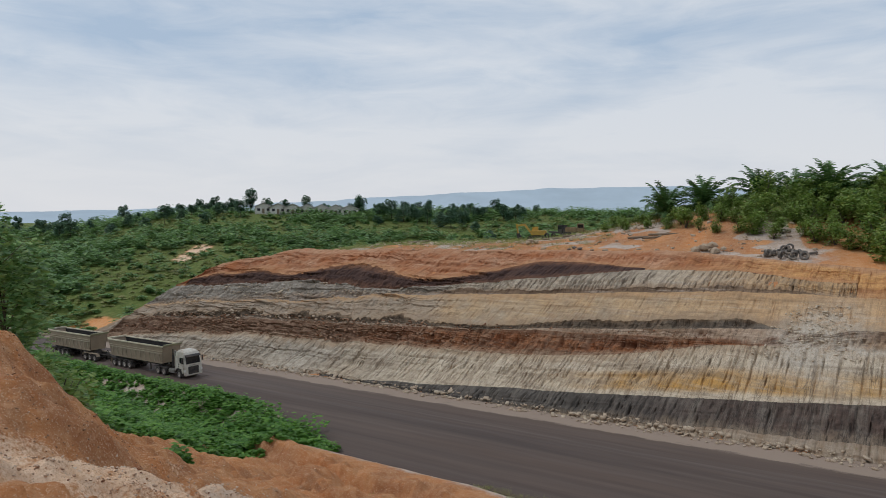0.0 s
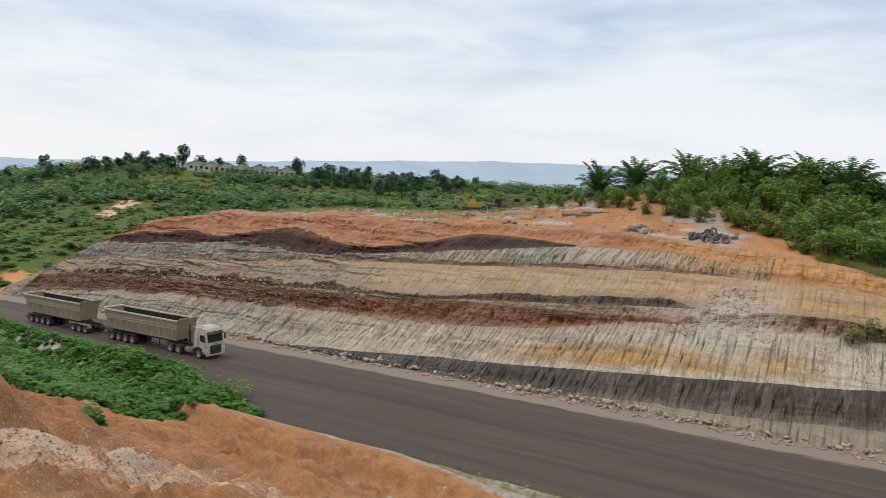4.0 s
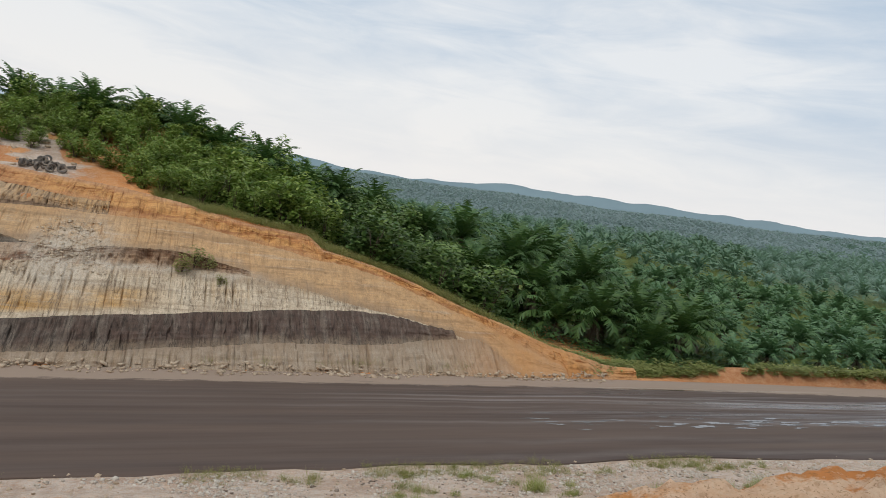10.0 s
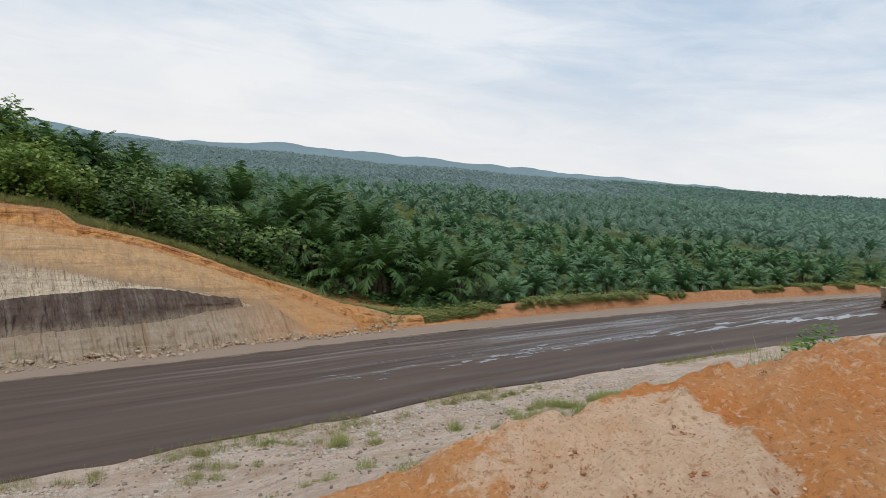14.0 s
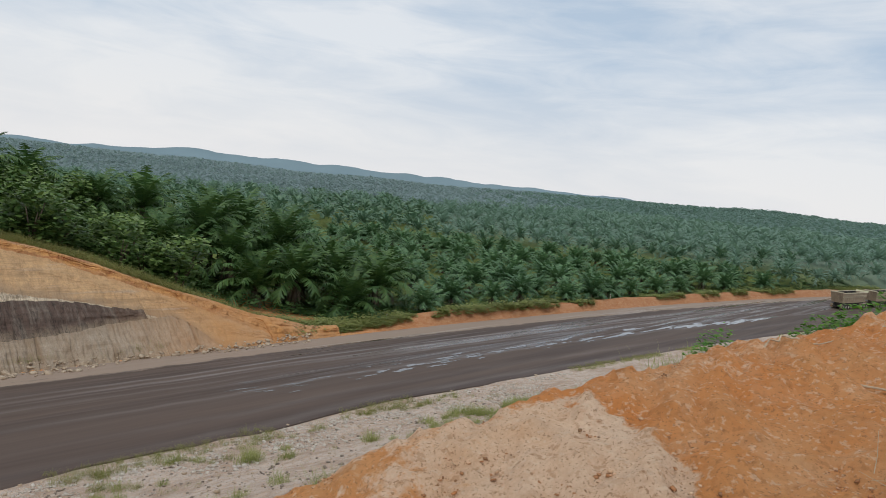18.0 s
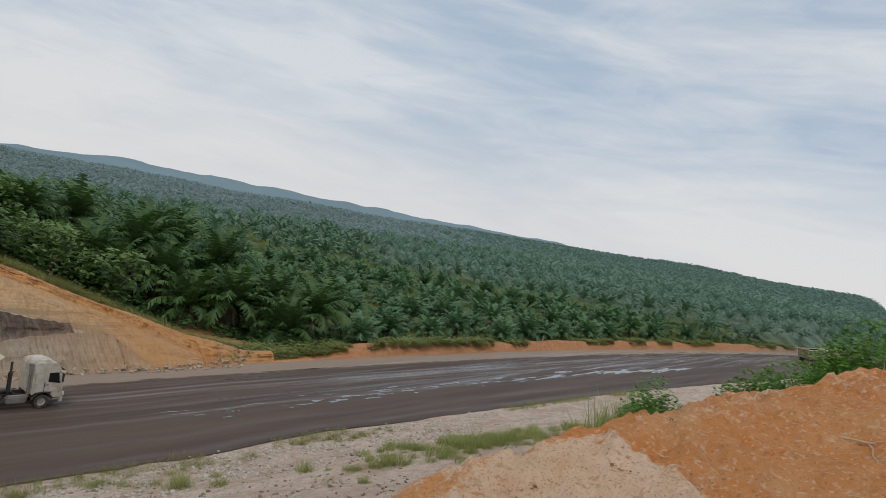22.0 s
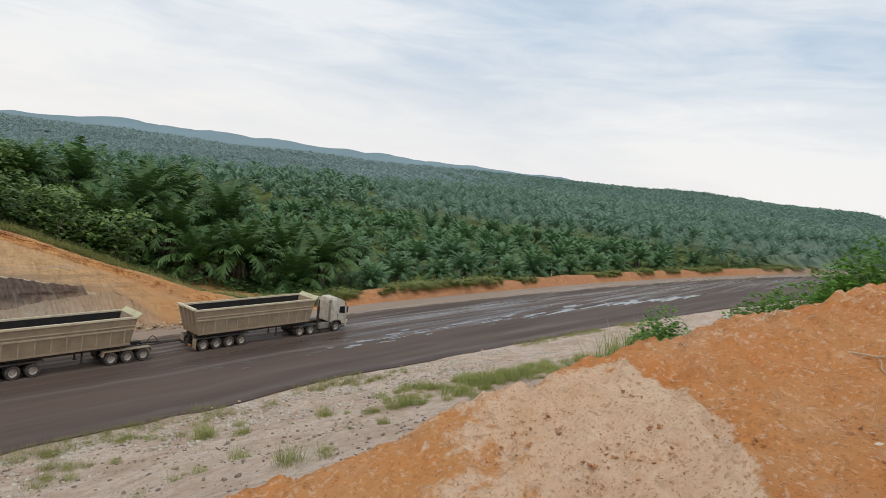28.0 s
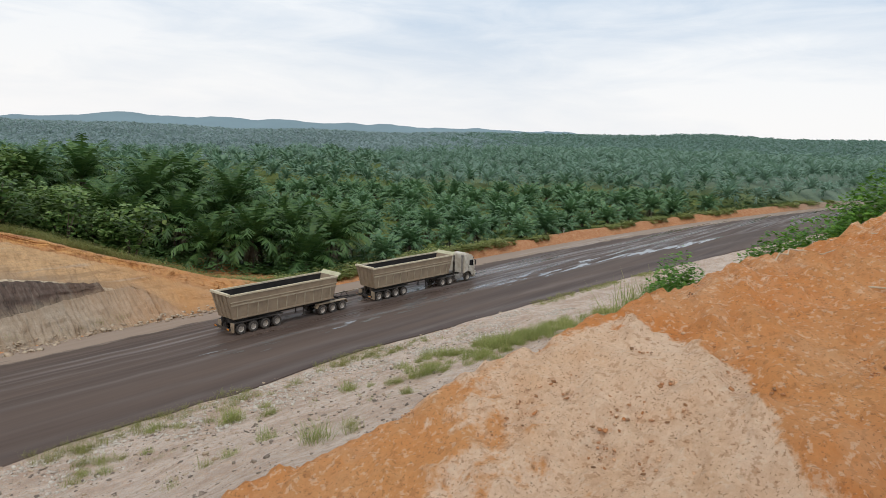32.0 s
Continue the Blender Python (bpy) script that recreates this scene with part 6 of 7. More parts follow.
r4 = np.random.RandomState(77)
n = 32000
x, y = r4.uniform(-1, 12.5, n), r4.uniform(-2, 5.6, n)
stones("clods", on_land(x, y, 0.007 + 0.02 * r4.rand(n) ** 4), CLAY_CLOD, "crumbly orange and buff clay clods on the heap")
n = 7000
x, y = r4.uniform(0.5, 9, n), r4.uniform(-1, 5.0, n)
stones("heap_pebbles", on_land(x, y, 0.006 + 0.022 * r4.rand(n) ** 3), rock("dark_pebble", (0.5, 0.23, 0.1), (0.26, 0.15, 0.085), (0.2, 0.11, 0.06)), "small red-brown crumbs on the clay heap")
x, y = r4.uniform(-38, -11, 5000), r4.uniform(4, 37, 5000)
stones("bank_clods", on_land(x, y, 0.015 + 0.05 * r4.rand(5000) ** 5), CLAY_CLOD, "clay clods strewn on the bank")
n = 2200
y = r4.uniform(3.5, 20, n)
x = np.interp(y, (4, 5.5, 8, 11, 14, 18), (-18.4, -17.4, -16.0, -17.2, -19.6, -21.5)) + r4.randn(n) * 1.1
stones("bank_slabs", on_land(x, y, 0.015 + 0.075 * r4.rand(n) ** 4), rock("bleached_slab", (0.72, 0.58, 0.45), (0.5, 0.34, 0.23), (0.34, 0.18, 0.1)), "pale broken slabs in a band across the bank")
x, y = r4.uniform(-24, -15.5, 2600), r4.uniform(6, 14, 2600)
stones("red_bank_stones", on_land(x, y, 0.012 + 0.05 * r4.rand(2600) ** 4), RED_ROCK, "red-brown crumbled earth on the bank's flank")
x = r4.uniform(-20, 60, 4200)
y = 40.2 - 14 * r4.rand(4200) ** 1.4 - bend(x)
stones("verge_stones", on_land(x, y, 0.03 + 0.22 * r4.rand(4200) ** 9), PALE_ROCK, "pale stones on the silty verge")
n = 2600
x = r4.uniform(4, 50, n)
y = 39 - 20 * r4.rand(n) ** 1.2 - bend(x)
stones("silt_clods", on_land(x, y, 0.04 + 0.16 * r4.rand(n) ** 5), rock("dark_clod", (0.2, 0.16, 0.13), (0.34, 0.27, 0.21), (0.1, 0.08, 0.065)), "dark crumbs of earth on the grey silt")
n = 16000
x = r4.uniform(-8, 62, n)
y = 39.6 - 6.5 * r4.rand(n) ** 1.2 - bend(x) - np.clip(x - 40, 0, 60) * 0.05
keep = smoothnoise(x, y, 57, 2.2) + 0.1 > 0.6 * r4.rand(n) - 0.1
x, y = x[keep], y[keep]
stones("white_rubble", on_land(x, y, 0.04 + 0.2 * r4.rand(len(x)) ** 3), rock("white_silt_rock", (0.68, 0.62, 0.54), (0.5, 0.43, 0.36), (0.3, 0.25, 0.19)), "broken white siltstone beside the asphalt")
x = r4.uniform(-112, 46, 5200)
d = r4.rand(5200) ** 1.5
y = 61.6 - 2.8 * d + smoothnoise(x, x * 0, 51, 5) * 1.2
z = GRADE * x + 0.14 + 0.35 * (1 - d) * (y > 60)
stones("foot_rubble", list(zip(x, y, z, 0.06 + 0.4 * r4.rand(5200) ** 5)), PALE_ROCK, "pale rubble along the foot of the cut")


def on_cut(x, zr, s, out=0.15):
    return list(zip(x, slope_y(zr) - out, zr + GRADE * x + out * 0.4, s))


# broken rock in the red band, the dark seam and the chute
x = r4.uniform(-114, -18, 5200)
lo, hi = curve(B_TOP, x), curve(C_TOP, x) + 0.6
stones("red_rubble", on_cut(x, lo + (hi - lo) * r4.rand(5200), (0.06 + 0.3 * r4.rand(5200) ** 6) * np.interp(x, (-50, -38), (1, 0.5)), 0.03), RED_ROCK, "broken red-brown rock in the rubble band")
x = r4.uniform(-112, -58, 1500)
lo, hi = curve(C_TOP, x), curve(E_TOP, x)
stones("grey_rubble", on_cut(x, lo + (hi - lo) * r4.rand(1500), 0.06 + 0.4 * r4.rand(1500) ** 6, 0.0), PALE_ROCK, "slabs of grey siltstone on the slope")
t = r4.rand(1500)
x = -8.5 - 5 * (1 - t) * (r4.rand(1500) - 0.15) + 6.5 * (r4.rand(1500) - 0.5) * (1.2 - 0.6 * t)
stones("chute_rubble", on_cut(x, 5.9 + 4.6 * t, 0.04 + 0.2 * r4.rand(1500) ** 8, 0.0), rock("chute_rock", (0.66, 0.56, 0.43), (0.56, 0.46, 0.34), (0.4, 0.3, 0.2)), "pale broken rock in a chute down the slope")
x = r4.uniform(-98, -10, 2600)
y = 60.4 + 18.5 + r4.rand(2600) ** 0.8 * 40
stones("plateau_stones", on_land(x, y, 0.08 + 0.6 * r4.rand(2600) ** 6), PALE_ROCK, "stones strewn on the red plateau")


def stone_pile(x, y, w, n, mat, label, seed):
    """A pile whose stones can be told apart."""
    ob = tagged(new("stone_pile"), label, "stone pile", "stone piles")
    r = np.random.RandomState(seed)
    for k in range(n):
        a, q = r.rand() * 6.28, r.rand() ** 0.6
        s = w * (0.14 + 0.16 * r.rand())
        px, py = x + math.cos(a) * q * w, y + math.sin(a) * q * w * 0.6

        def lump(bm):
            bmesh.ops.create_icosphere(bm, subdivisions=1, radius=s)
            for v in bm.verts:
                v.co *= 0.75 + 0.5 * r.rand()
                v.co.z *= 0.7
        o = piece("stone", lump, mat, ob)
        o.location = (px, py, float(land(px, py)) + s * 0.3 + (1 - q) * w * 0.28)
    return ob


# worn-out tyres dumped on the plateau
r7 = np.random.RandomState(8)
OLD_TYRE = tagged(new("tyre", mesh_from("tyre", *lathe([(0.34, -0.17), (0.5, -0.2), (0.6, -0.17), (0.64, -0.1), (0.64, 0.1), (0.6, 0.17), (0.5, 0.2), (0.34, 0.17)], 18), [painted("weathered_rubber", (0.12, 0.11, 0.1), (0.34, 0.27, 0.2), 0.9, 0.9, scale=2.5)])), "worn grey truck tyre dumped on the red plateau", "tyre", "dumped tyres")
for k in range(26):
    a, q = r7.rand() * 6.28, r7.rand() ** 0.5
    px, py = -14.3 + math.cos(a) * q * 2.9, 90.2 + math.sin(a) * q * 2.0
    level = 0 if k < 20 else 1
    if level:
        px, py = -14.3 + (px + 14.3) * 0.55, 90.2 + (py - 90.2) * 0.5
    tilt = 90 + r7.randn() * 18 if r7.rand() < 0.65 else r7.randn() * 15
    lie = abs(math.sin(radians(tilt)))
    m = pose(px, py, float(land(px, py)) + 0.2 * lie + 0.62 * (1 - lie) + level * 0.3, tilt, 0, r7.rand() * 360) @ Matrix.Diagonal((0.85, 0.85, 0.85, 1))
    if k:
        copy_thing(OLD_TYRE, m)
    else:
        OLD_TYRE.matrix_basis = m
stone_pile(-23.5, 92.5, 2.4, 14, PALE_ROCK, "low heap of pale stones on the plateau", 2)
stone_pile(-55, 101, 1.6, 10, PALE_ROCK, "small heap of pale stones on the plateau", 3)
stone_pile(-44, 95, 1.2, 8, GREY_ROCK, "small heap of grey stones on the plateau", 4)


# ---------------------------------------------------------------- bushes, grass and trees near the camera
def grass_clump(seed, blades, h, mat):
    r = np.random.RandomState(seed)
    a, q = r.rand(blades) * 6.28, r.rand(blades) ** 0.7 * h * 0.9
    P = np.stack([np.cos(a) * q, np.sin(a) * q, np.zeros(blades)], -1)
    b = r.rand(blades) * 6.28
    lean = 0.2 + 0.9 * r.rand(blades)
    H = h * (0.5 + 0.6 * r.rand(blades))
    d = np.stack([np.cos(b) * lean, np.sin(b) * lean, np.ones(blades)], -1) * H[:, None]
    w = np.stack([-np.sin(b), np.cos(b), np.zeros(blades)], -1) * 0.012 * h
    return quads_mesh("blades", np.stack([P - w, P + w, P + d * 0.6 + w * 0.8, P + d], 1), mat)


tuft = tagged(new("grass_tuft", grass_clump(5, 190, 0.55, GREEN_GRASS)), "tuft of green grass on the silty verge", "grass tuft", "grass tufts")
dry_tuft = tagged(new("grass_tuft", grass_clump(6, 120, 0.6, LEAF["grass"])), "tuft of yellowing grass on the silty verge", "grass tuft", "dry grass tufts")
gs = [(23.7, 35.8), (24.3, 33.1), (19.4, 38), (21.2, 36.3), (15.4, 35.6), (16.2, 35), (22.5, 34.6), (19.5, 20.8), (16.7, 25.9), (14, 35)]
gs += [(x + r4.randn() * 1.5, y + r4.randn() * 0.8) for x, y in gs for k in range(2)]
# the patch beside the heap
patch = [(42.5 + 5.5 * a + 1.5 * b, 27.2 - 1.2 * a + 2.4 * b) for a, b in zip(r4.randn(170), r4.randn(170))]
scatter(tuft, [(x, y, r4.rand() * 360, (0.55 + 0.9 * r4.rand() ** 2) * (1.2 if i >= 15 else 1.4)) for i, (x, y) in enumerate(gs[::2] + patch)])
edge_grass = [(x, 39.2 - 1.6 * r4.rand() - float(bend(x)), 0) for x in r4.uniform(8, 46, 40)]
scatter(dry_tuft, [(x, y, r4.rand() * 360, 0.6 + 0.5 * r4.rand()) for x, y in gs[1::2] + patch[::4] + [(a, b) for a, b, _ in edge_grass]])
# a fringe of dry grass where the asphalt ends, and wisps over the silt
r6 = np.random.RandomState(61)
clumps = []
blade = [np.array([v.co[:] for v in grass_clump(500 + k, 34, 0.45, LEAF["grass"]).vertices]).reshape(-1, 4, 3) for k in range(5)]
for k in range(2600):
    x = r6.uniform(-26, 92)
    if k < 2000:
        y = 40.4 - 2.0 * r6.rand() ** 1.3 - float(bend(x)) - min(max(x - 40, 0), 60) * 0.05
        if float(smoothnoise(x, 0.0, 95, 5)) < -0.12:
            continue
    else:
        y = 39 - 14 * r6.rand() - float(bend(x))
        if float(smoothnoise(x, y, 96, 4)) < 0.12:
            continue
    a, s = r6.rand() * 6.28, 0.35 + 0.75 * r6.rand() ** 2
    R = np.array([[math.cos(a), math.sin(a), 0], [-math.sin(a), math.cos(a), 0], [0, 0, 1]])
    clumps.append(blade[k % 5] @ R * s + [x, y, float(land(x, y)) + 0.02])
for k in range(1100):
    x, y = r6.uniform(-95, 0), r6.uniform(80, 128)
    if float(smoothnoise(x, y, 98, 9)) + (y - 100) * 0.012 < 0.02:
        continue
    a, s = r6.rand() * 6.28, 0.9 + 1.2 * r6.rand()
    R = np.array([[math.cos(a), math.sin(a), 0], [-math.sin(a), math.cos(a), 0], [0, 0, 1]])
    clumps.append(blade[k % 5] @ R * [s * 1.6, s * 1.6, s] + [x, y, float(land(x, y)) + 0.02])
for k in range(1500):
    x = r6.uniform(-2, 52)
    y = 60.4 + 1.4 * min(float(crest_line(x)), 12) + 0.6 + 3.2 * r6.rand() ** 1.5 + max(3 - x, 0) * 1.2
    a, s = r6.rand() * 6.28, 0.8 + 1.3 * r6.rand()
    R = np.array([[math.cos(a), math.sin(a), 0], [-math.sin(a), math.cos(a), 0], [0, 0, 1]])
    clumps.append(blade[k % 5] @ R * [s * 1.3, s * 1.3, s] + [x, y, float(land(x, y)) + 0.02])
tagged(new("dry_grass", quads_mesh("dry_grass", np.concatenate(clumps), LEAF["grass"])), "wispy dry grass fringing the asphalt and silt", "grass", kind="stuff")
foot = [(x, 61.3 + 0.5 * r4.rand()) for x in r4.uniform(-6, 30, 44)]
foot_tuft = tagged(new("grass_tuft", grass_clump(8, 70, 0.75, LEAF["grass"])), "yellow-green grass at the foot of the cut", "grass tuft", "grass at the cut's foot")
scatter(foot_tuft, [(x, y, r4.rand() * 360, 0.7 + 0.6 * r4.rand()) for x, y in foot])

# a leafy bush and weeds where the heap falls away to the road
bush = plant("bush", shrub_meshes(300, 1.5, 2.6, 1700, 0.13, LEAF["lush"]), ("stem", "crown"), "leafy green bush behind the clay heap", "bush", "bushes behind the heap")
scatter(bush, [(30, 7.3, 20, 0.95), (31, 6.6, 50, 1.0), (32, 6.1, 90, 1.0), (34, 5.6, 200, 1.05), (36, 5.0, 310, 1.1), (38, 4.4, 10, 1.45), (40, 3.9, 77, 1.5), (42, 3.2, 140, 1.3), (44, 2.6, 200, 1.2), (33, 6.9, 220, 0.9), (37, 5.6, 120, 1.0)])
weed = plant("weed", shrub_meshes(301, 0.8, 1.7, 760, 0.095, LEAF["lush"]), ("stem", "crown"), "tall green weed on the bank's edge", "weed", "weeds on the bank")
scatter(weed, [(34.2, 12.6, 20, 1.75), (33.4, 12.9, 120, 1.4), (35.2, 12.3, 220, 1.5), (36.4, 11.8, 300, 1.0), (32.8, 13.4, 10, 0.7), (37.4, 11.4, 90, 0.8), (31.4, 12.4, 60, 1.0), (32.4, 12.0, 170, 1.3)])
weed_grass = tagged(new("grass_tuft", grass_clump(9, 160, 1.6, GREEN_GRASS)), "tall yellow-green grass among the weeds", "grass tuft", "tall grass on the bank")
scatter(weed_grass, [(33.6, 13.2, 0, 1.4), (34.6, 12.9, 70, 1.5), (32.4, 13.8, 140, 0.9), (35.6, 12.6, 200, 1.0), (31.6, 14.4, 250, 0.8), (36.8, 12.0, 300, 0.9), (30.6, 12.8, 40, 1.2), (32.0, 12.6, 130, 1.5), (33.0, 12.2, 210, 1.6), (34.0, 12.0, 320, 1.5)])

# thin tree and undergrowth beyond the left spur
thin = plant("tree", tree_meshes(310, 8.6, 2.5, 6.0, 1700, 0.23, LEAF["wood"], 0.09, 1.4), ("trunk", "crown"), "slender small-leaved tree behind the orange spur", "tree", "trees behind the spur")
scatter(thin, [(-31.5, 11.3, 30, 0.95), (-33.4, 13.0, 130, 0.85), (-34.5, 10.2, 250, 1.0), (-37.5, 13.8, 10, 0.9), (-33, 11.8, 300, 0.9)])
spur_bush = plant("bush", shrub_meshes(311, 1.7, 2.4, 700, 0.22, LEAF["shrub"]), ("stem", "crown"), "green bush behind the orange spur", "bush", "bushes behind the spur")
scatter(spur_bush, [(-32, 12.6, 0, 0.9), (-34.5, 15.5, 80, 1.1), (-37, 17, 160, 1.1), (-31, 9.5, 240, 0.8), (-40, 16, 310, 1.2), (-42, 12, 20, 1.2)])
# dry shrub growing out of the cut
dry_bush = plant("dry_shrub", shrub_meshes(312, 1.0, 1.4, 320, 0.16, LEAF["grass"]), ("stem", "crown"), "dry yellow-brown shrub rooted in the cut face", "shrub", "shrubs in the cut")
for k, (x, zr, s) in enumerate(((1.5, 7.0, 1.0), (2.6, 7.6, 1.1), (4.0, 7.4, 0.8), (5.2, 6.2, 0.6))):
    m = pose(x, float(slope_y(np.array(zr))) - 0.1, zr + GRADE * x - 0.2, 0, 0, 70 * k) @ Matrix.Diagonal((s, s, s, 1))
    if k:
        copy_thing(dry_bush, m)
    else:
        dry_bush.matrix_basis = m


# roots and dead sticks on the heap
ROOT = earth("bleached_root", (0.74, 0.6, 0.44), (0.62, 0.48, 0.34), (0.4, 0.28, 0.18), 3.0, 12.0)


def stick(name, points, r0, label, parent=None):
    pts = [Vector((x, y, float(land(x, y)) + h)) for x, y, h in points]
    if len(pts) > 3:
        fine = []
        for i in range(len(pts) - 1):
            for q in (0.0, 0.33, 0.67):
                wob = Vector((math.sin(7.3 * i + 9 * q), math.cos(5.1 * i + 11 * q), 0.6 * math.sin(3 * i + 7 * q))) * r0 * 1.4
                fine.append(pts[i].lerp(pts[i + 1], q) + (wob if i or q else Vector()))
        pts = fine + [pts[-1]]
    radii = [0.5 * r0 * (1 - 0.65 * i / (len(pts) - 1)) for i in range(len(pts))]
    me = joined_tubes(name, [tube(pts, radii, 7)], ROOT)
    if parent:
        return part(name, me, parent)
    return tagged(new(name, me), label, "root", "bleached roots")


stick("root", [(6.75, 2.15, -0.02), (6.85, 2.1, 0.12), (7.0, 1.98, 0.14), (7.15, 1.8, 0.08), (7.35, 1.66, 0.1), (7.6, 1.6, 0.02)], 0.022, "bleached bent root sticking out of the clay")
fork = tagged(new("root", joined_tubes("root", [tube([Vector((6.6, 1.35, float(land(6.6, 1.35)) + 0.02)), Vector((6.5, 1.05, float(land(6.5, 1.05)) + 0.1)), Vector((6.6, 0.8, float(land(6.6, 0.8)) + 0.06))], [0.01, 0.009, 0.005], 7)], ROOT)), "bleached forked root lying on the clay", "root", "bleached roots")
stick("branch", [(6.5, 1.05, 0.09), (6.2, 0.95, 0.06), (5.8, 0.8, 0.04), (5.4, 0.72, 0.02)], 0.012, "", fork)
stick("branch", [(6.55, 0.95, 0.09), (6.9, 0.78, 0.12), (7.2, 0.6, 0.04)], 0.01, "", fork)
stick("branch", [(6.5, 1.06, 0.09), (6.55, 0.85, 0.16), (6.75, 0.7, 0.1), (6.8, 0.5, 0.02)], 0.009, "", fork)
stick("branch", [(6.2, 0.95, 0.06), (6.1, 0.8, 0.1), (5.9, 0.6, 0.04), (5.85, 0.4, 0.0)], 0.008, "", fork)
stick("root", [(6.9, 0.45, 0.02), (6.8, 0.2, 0.1), (6.7, -0.1, 0.06), (6.7, -0.3, 0.0)], 0.02, "bleached root half buried in clay")
stick("root", [(8.2, 1.7, 0.0), (8.35, 1.5, 0.07), (8.6, 1.35, 0.0)], 0.02, "short bleached root in the clay")
for k, (x, y, h) in enumerate(((9.3, 1.25, 0.34), (5.2, 0.9, 0.3), (5.9, 0.5, 0.4), (6.3, 0.3, 0.34), (11.2, -0.05, 0.55))):
    stick("twig", [(x, y, -0.03), (x + 0.01, y, h * 0.5), (x + 0.03, y + 0.02, h)], 0.008, "thin dry stalk standing in the clay")
# litter of dry leaves and wood
r5 = np.random.RandomState(15)
n = 420
P = np.stack([r5.normal(4.75, 0.24, n), r5.normal(0.22, 0.2, n), np.zeros(n)], -1)
P[:, 2] = land(P[:, 0], P[:, 1]) + 0.02 + 0.07 * r5.rand(n)
litter = new("leaf_litter", quads_mesh("leaf_litter", leaf_quads(P, 0.02, r5, 1.4, 3.0), foliage("dead_leaves", (0.5, 0.42, 0.34), (0.74, 0.69, 0.62), (0.3, 0.22, 0.16), 0.1)))
tagged(litter, "pile of dry grey-brown leaves and chips on the clay", "leaf litter", kind="stuff")
for k in range(44):
    x, y, a = 4.75 + r5.randn() * 0.22, 0.22 + r5.randn() * 0.2, r5.rand() * 6.28
    stick("twig", [(x, y, 0.03), (x + 0.12 * math.cos(a), y + 0.12 * math.sin(a), 0.1 * r5.rand()), (x + 0.26 * math.cos(a), y + 0.26 * math.sin(a), 0.12 * r5.rand())], 0.006, "dry grey stick on the leaf litter")


# ---------------------------------------------------------------- puddles on the road
WATER, wnn, wll, wb = shader("standing_water", 0.06, spec=0.6)
wb.inputs["Base Color"].default_value = (0.2, 0.19, 0.18, 1)


def road_z(x, y):
    v = (y - (39.7 - float(bend(x)) - min(max(x - 40, 0), 60) * 0.05)) / 20.7
    return GRADE * x + 0.06 + 0.12 * (1 - (2 * v - 1) ** 2) + float(smoothnoise(np.array(x), np.array(y), 12, 3)) * 0.03


def puddle(x, y, lx, ly, seed, mat, name, label, cat, group):
    r = np.random.RandomState(seed)
    n = 40
    V = []
    h = [r.rand() * 6.28 for k in range(4)]
    for k in range(n):
        a = 6.2832 * k / n
        q = max(0.75 + 0.25 * math.sin(2 * a + h[0]) + 0.2 * math.sin(3 * a + h[1]) + 0.16 * math.sin(5 * a + h[2]) + 0.12 * math.sin(9 * a + h[3]) + 0.12 * (r.rand() - 0.5), 0.2)
        px, py = x + math.cos(a) * lx * q, y + math.sin(a) * ly * q
        V.append((px, py, road_z(px, py) + 0.022))
    V.append((x, y, road_z(x, y) + 0.024))
    me = mesh_from(name, V, [(k, (k + 1) % n, n) for k in range(n)], [mat])
    return tagged(new(name, me), label, cat, group)


POOLS = [(42.4, 46.4, 0.9, 0.2), (44.4, 46.9, 1.2, 0.25), (46.7, 46.3, 1.6, 0.35), (48.9, 47.1, 1.8, 0.3), (51, 45.9, 1.3, 0.25), (54.5, 47.6, 1.6, 0.25), (58, 47.2, 1.4, 0.2), (62, 46.9, 1.8, 0.25), (65.8, 47.2, 2.4, 0.3), (71, 46.2, 2.6, 0.3), (76, 47, 2.6, 0.3), (81, 45.8, 3, 0.4), (87.6, 45, 4.5, 0.6), (93, 46.4, 4, 0.4), (99, 44.6, 5, 0.5), (107, 43.5, 6, 0.7), (114, 42.6, 5, 0.5), (121, 41.2, 6, 0.6), (104, 46.2, 5, 0.3), (131, 40.4, 7, 0.6), (31, 47.6, 1.6, 0.12), (35, 47.6, 2.0, 0.12)]
rp = np.random.RandomState(31)
for k in range(90):
    x = 30 + 100 * rp.rand() ** 1.2
    s = (0.25 + 0.5 * rp.rand() ** 2) * (0.7 + x / 80)
    POOLS.append((x, float(np.interp(x, (30, 60, 85, 105, 130), (47.5, 47, 45.6, 44, 40.6))) + rp.randn() * 0.75, s * 1.6, s * (0.14 + 0.1 * rp.rand())))
for k, (x, y, lx, ly) in enumerate(POOLS):
    puddle(x, y, lx, ly, 60 + k, WATER, "puddle", "shallow bright puddle on the worn asphalt", "puddle", "puddles on the road")


# marker posts on the far verge
POST = painted("white_post_paint", (0.75, 0.74, 0.7), (0.4, 0.3, 0.2), 0.4, 0.6)
for k, (x, y) in enumerate(((86.5, 63.5), (112, 60.9), (60, 63.8))):
    ob = tagged(new("marker_post"), "short white roadside marker post", "marker post", "marker posts")
    piece("post", lambda bm: block(bm, -0.09, 0.09, -0.06, 0.06, -0.3, 1.0, 0.02), POST, ob)
    piece("band", lambda bm: block(bm, -0.095, 0.095, -0.065, 0.065, 0.7, 0.84), RED_ROCK, ob, "dull red band")
    ob.location = (x, y, float(land(x, y)))


# ---------------------------------------------------------------- machines on the plateau
YELLOW = painted("machine_yellow", (0.55, 0.33, 0.05), (0.28, 0.17, 0.07), 0.6, 0.6)


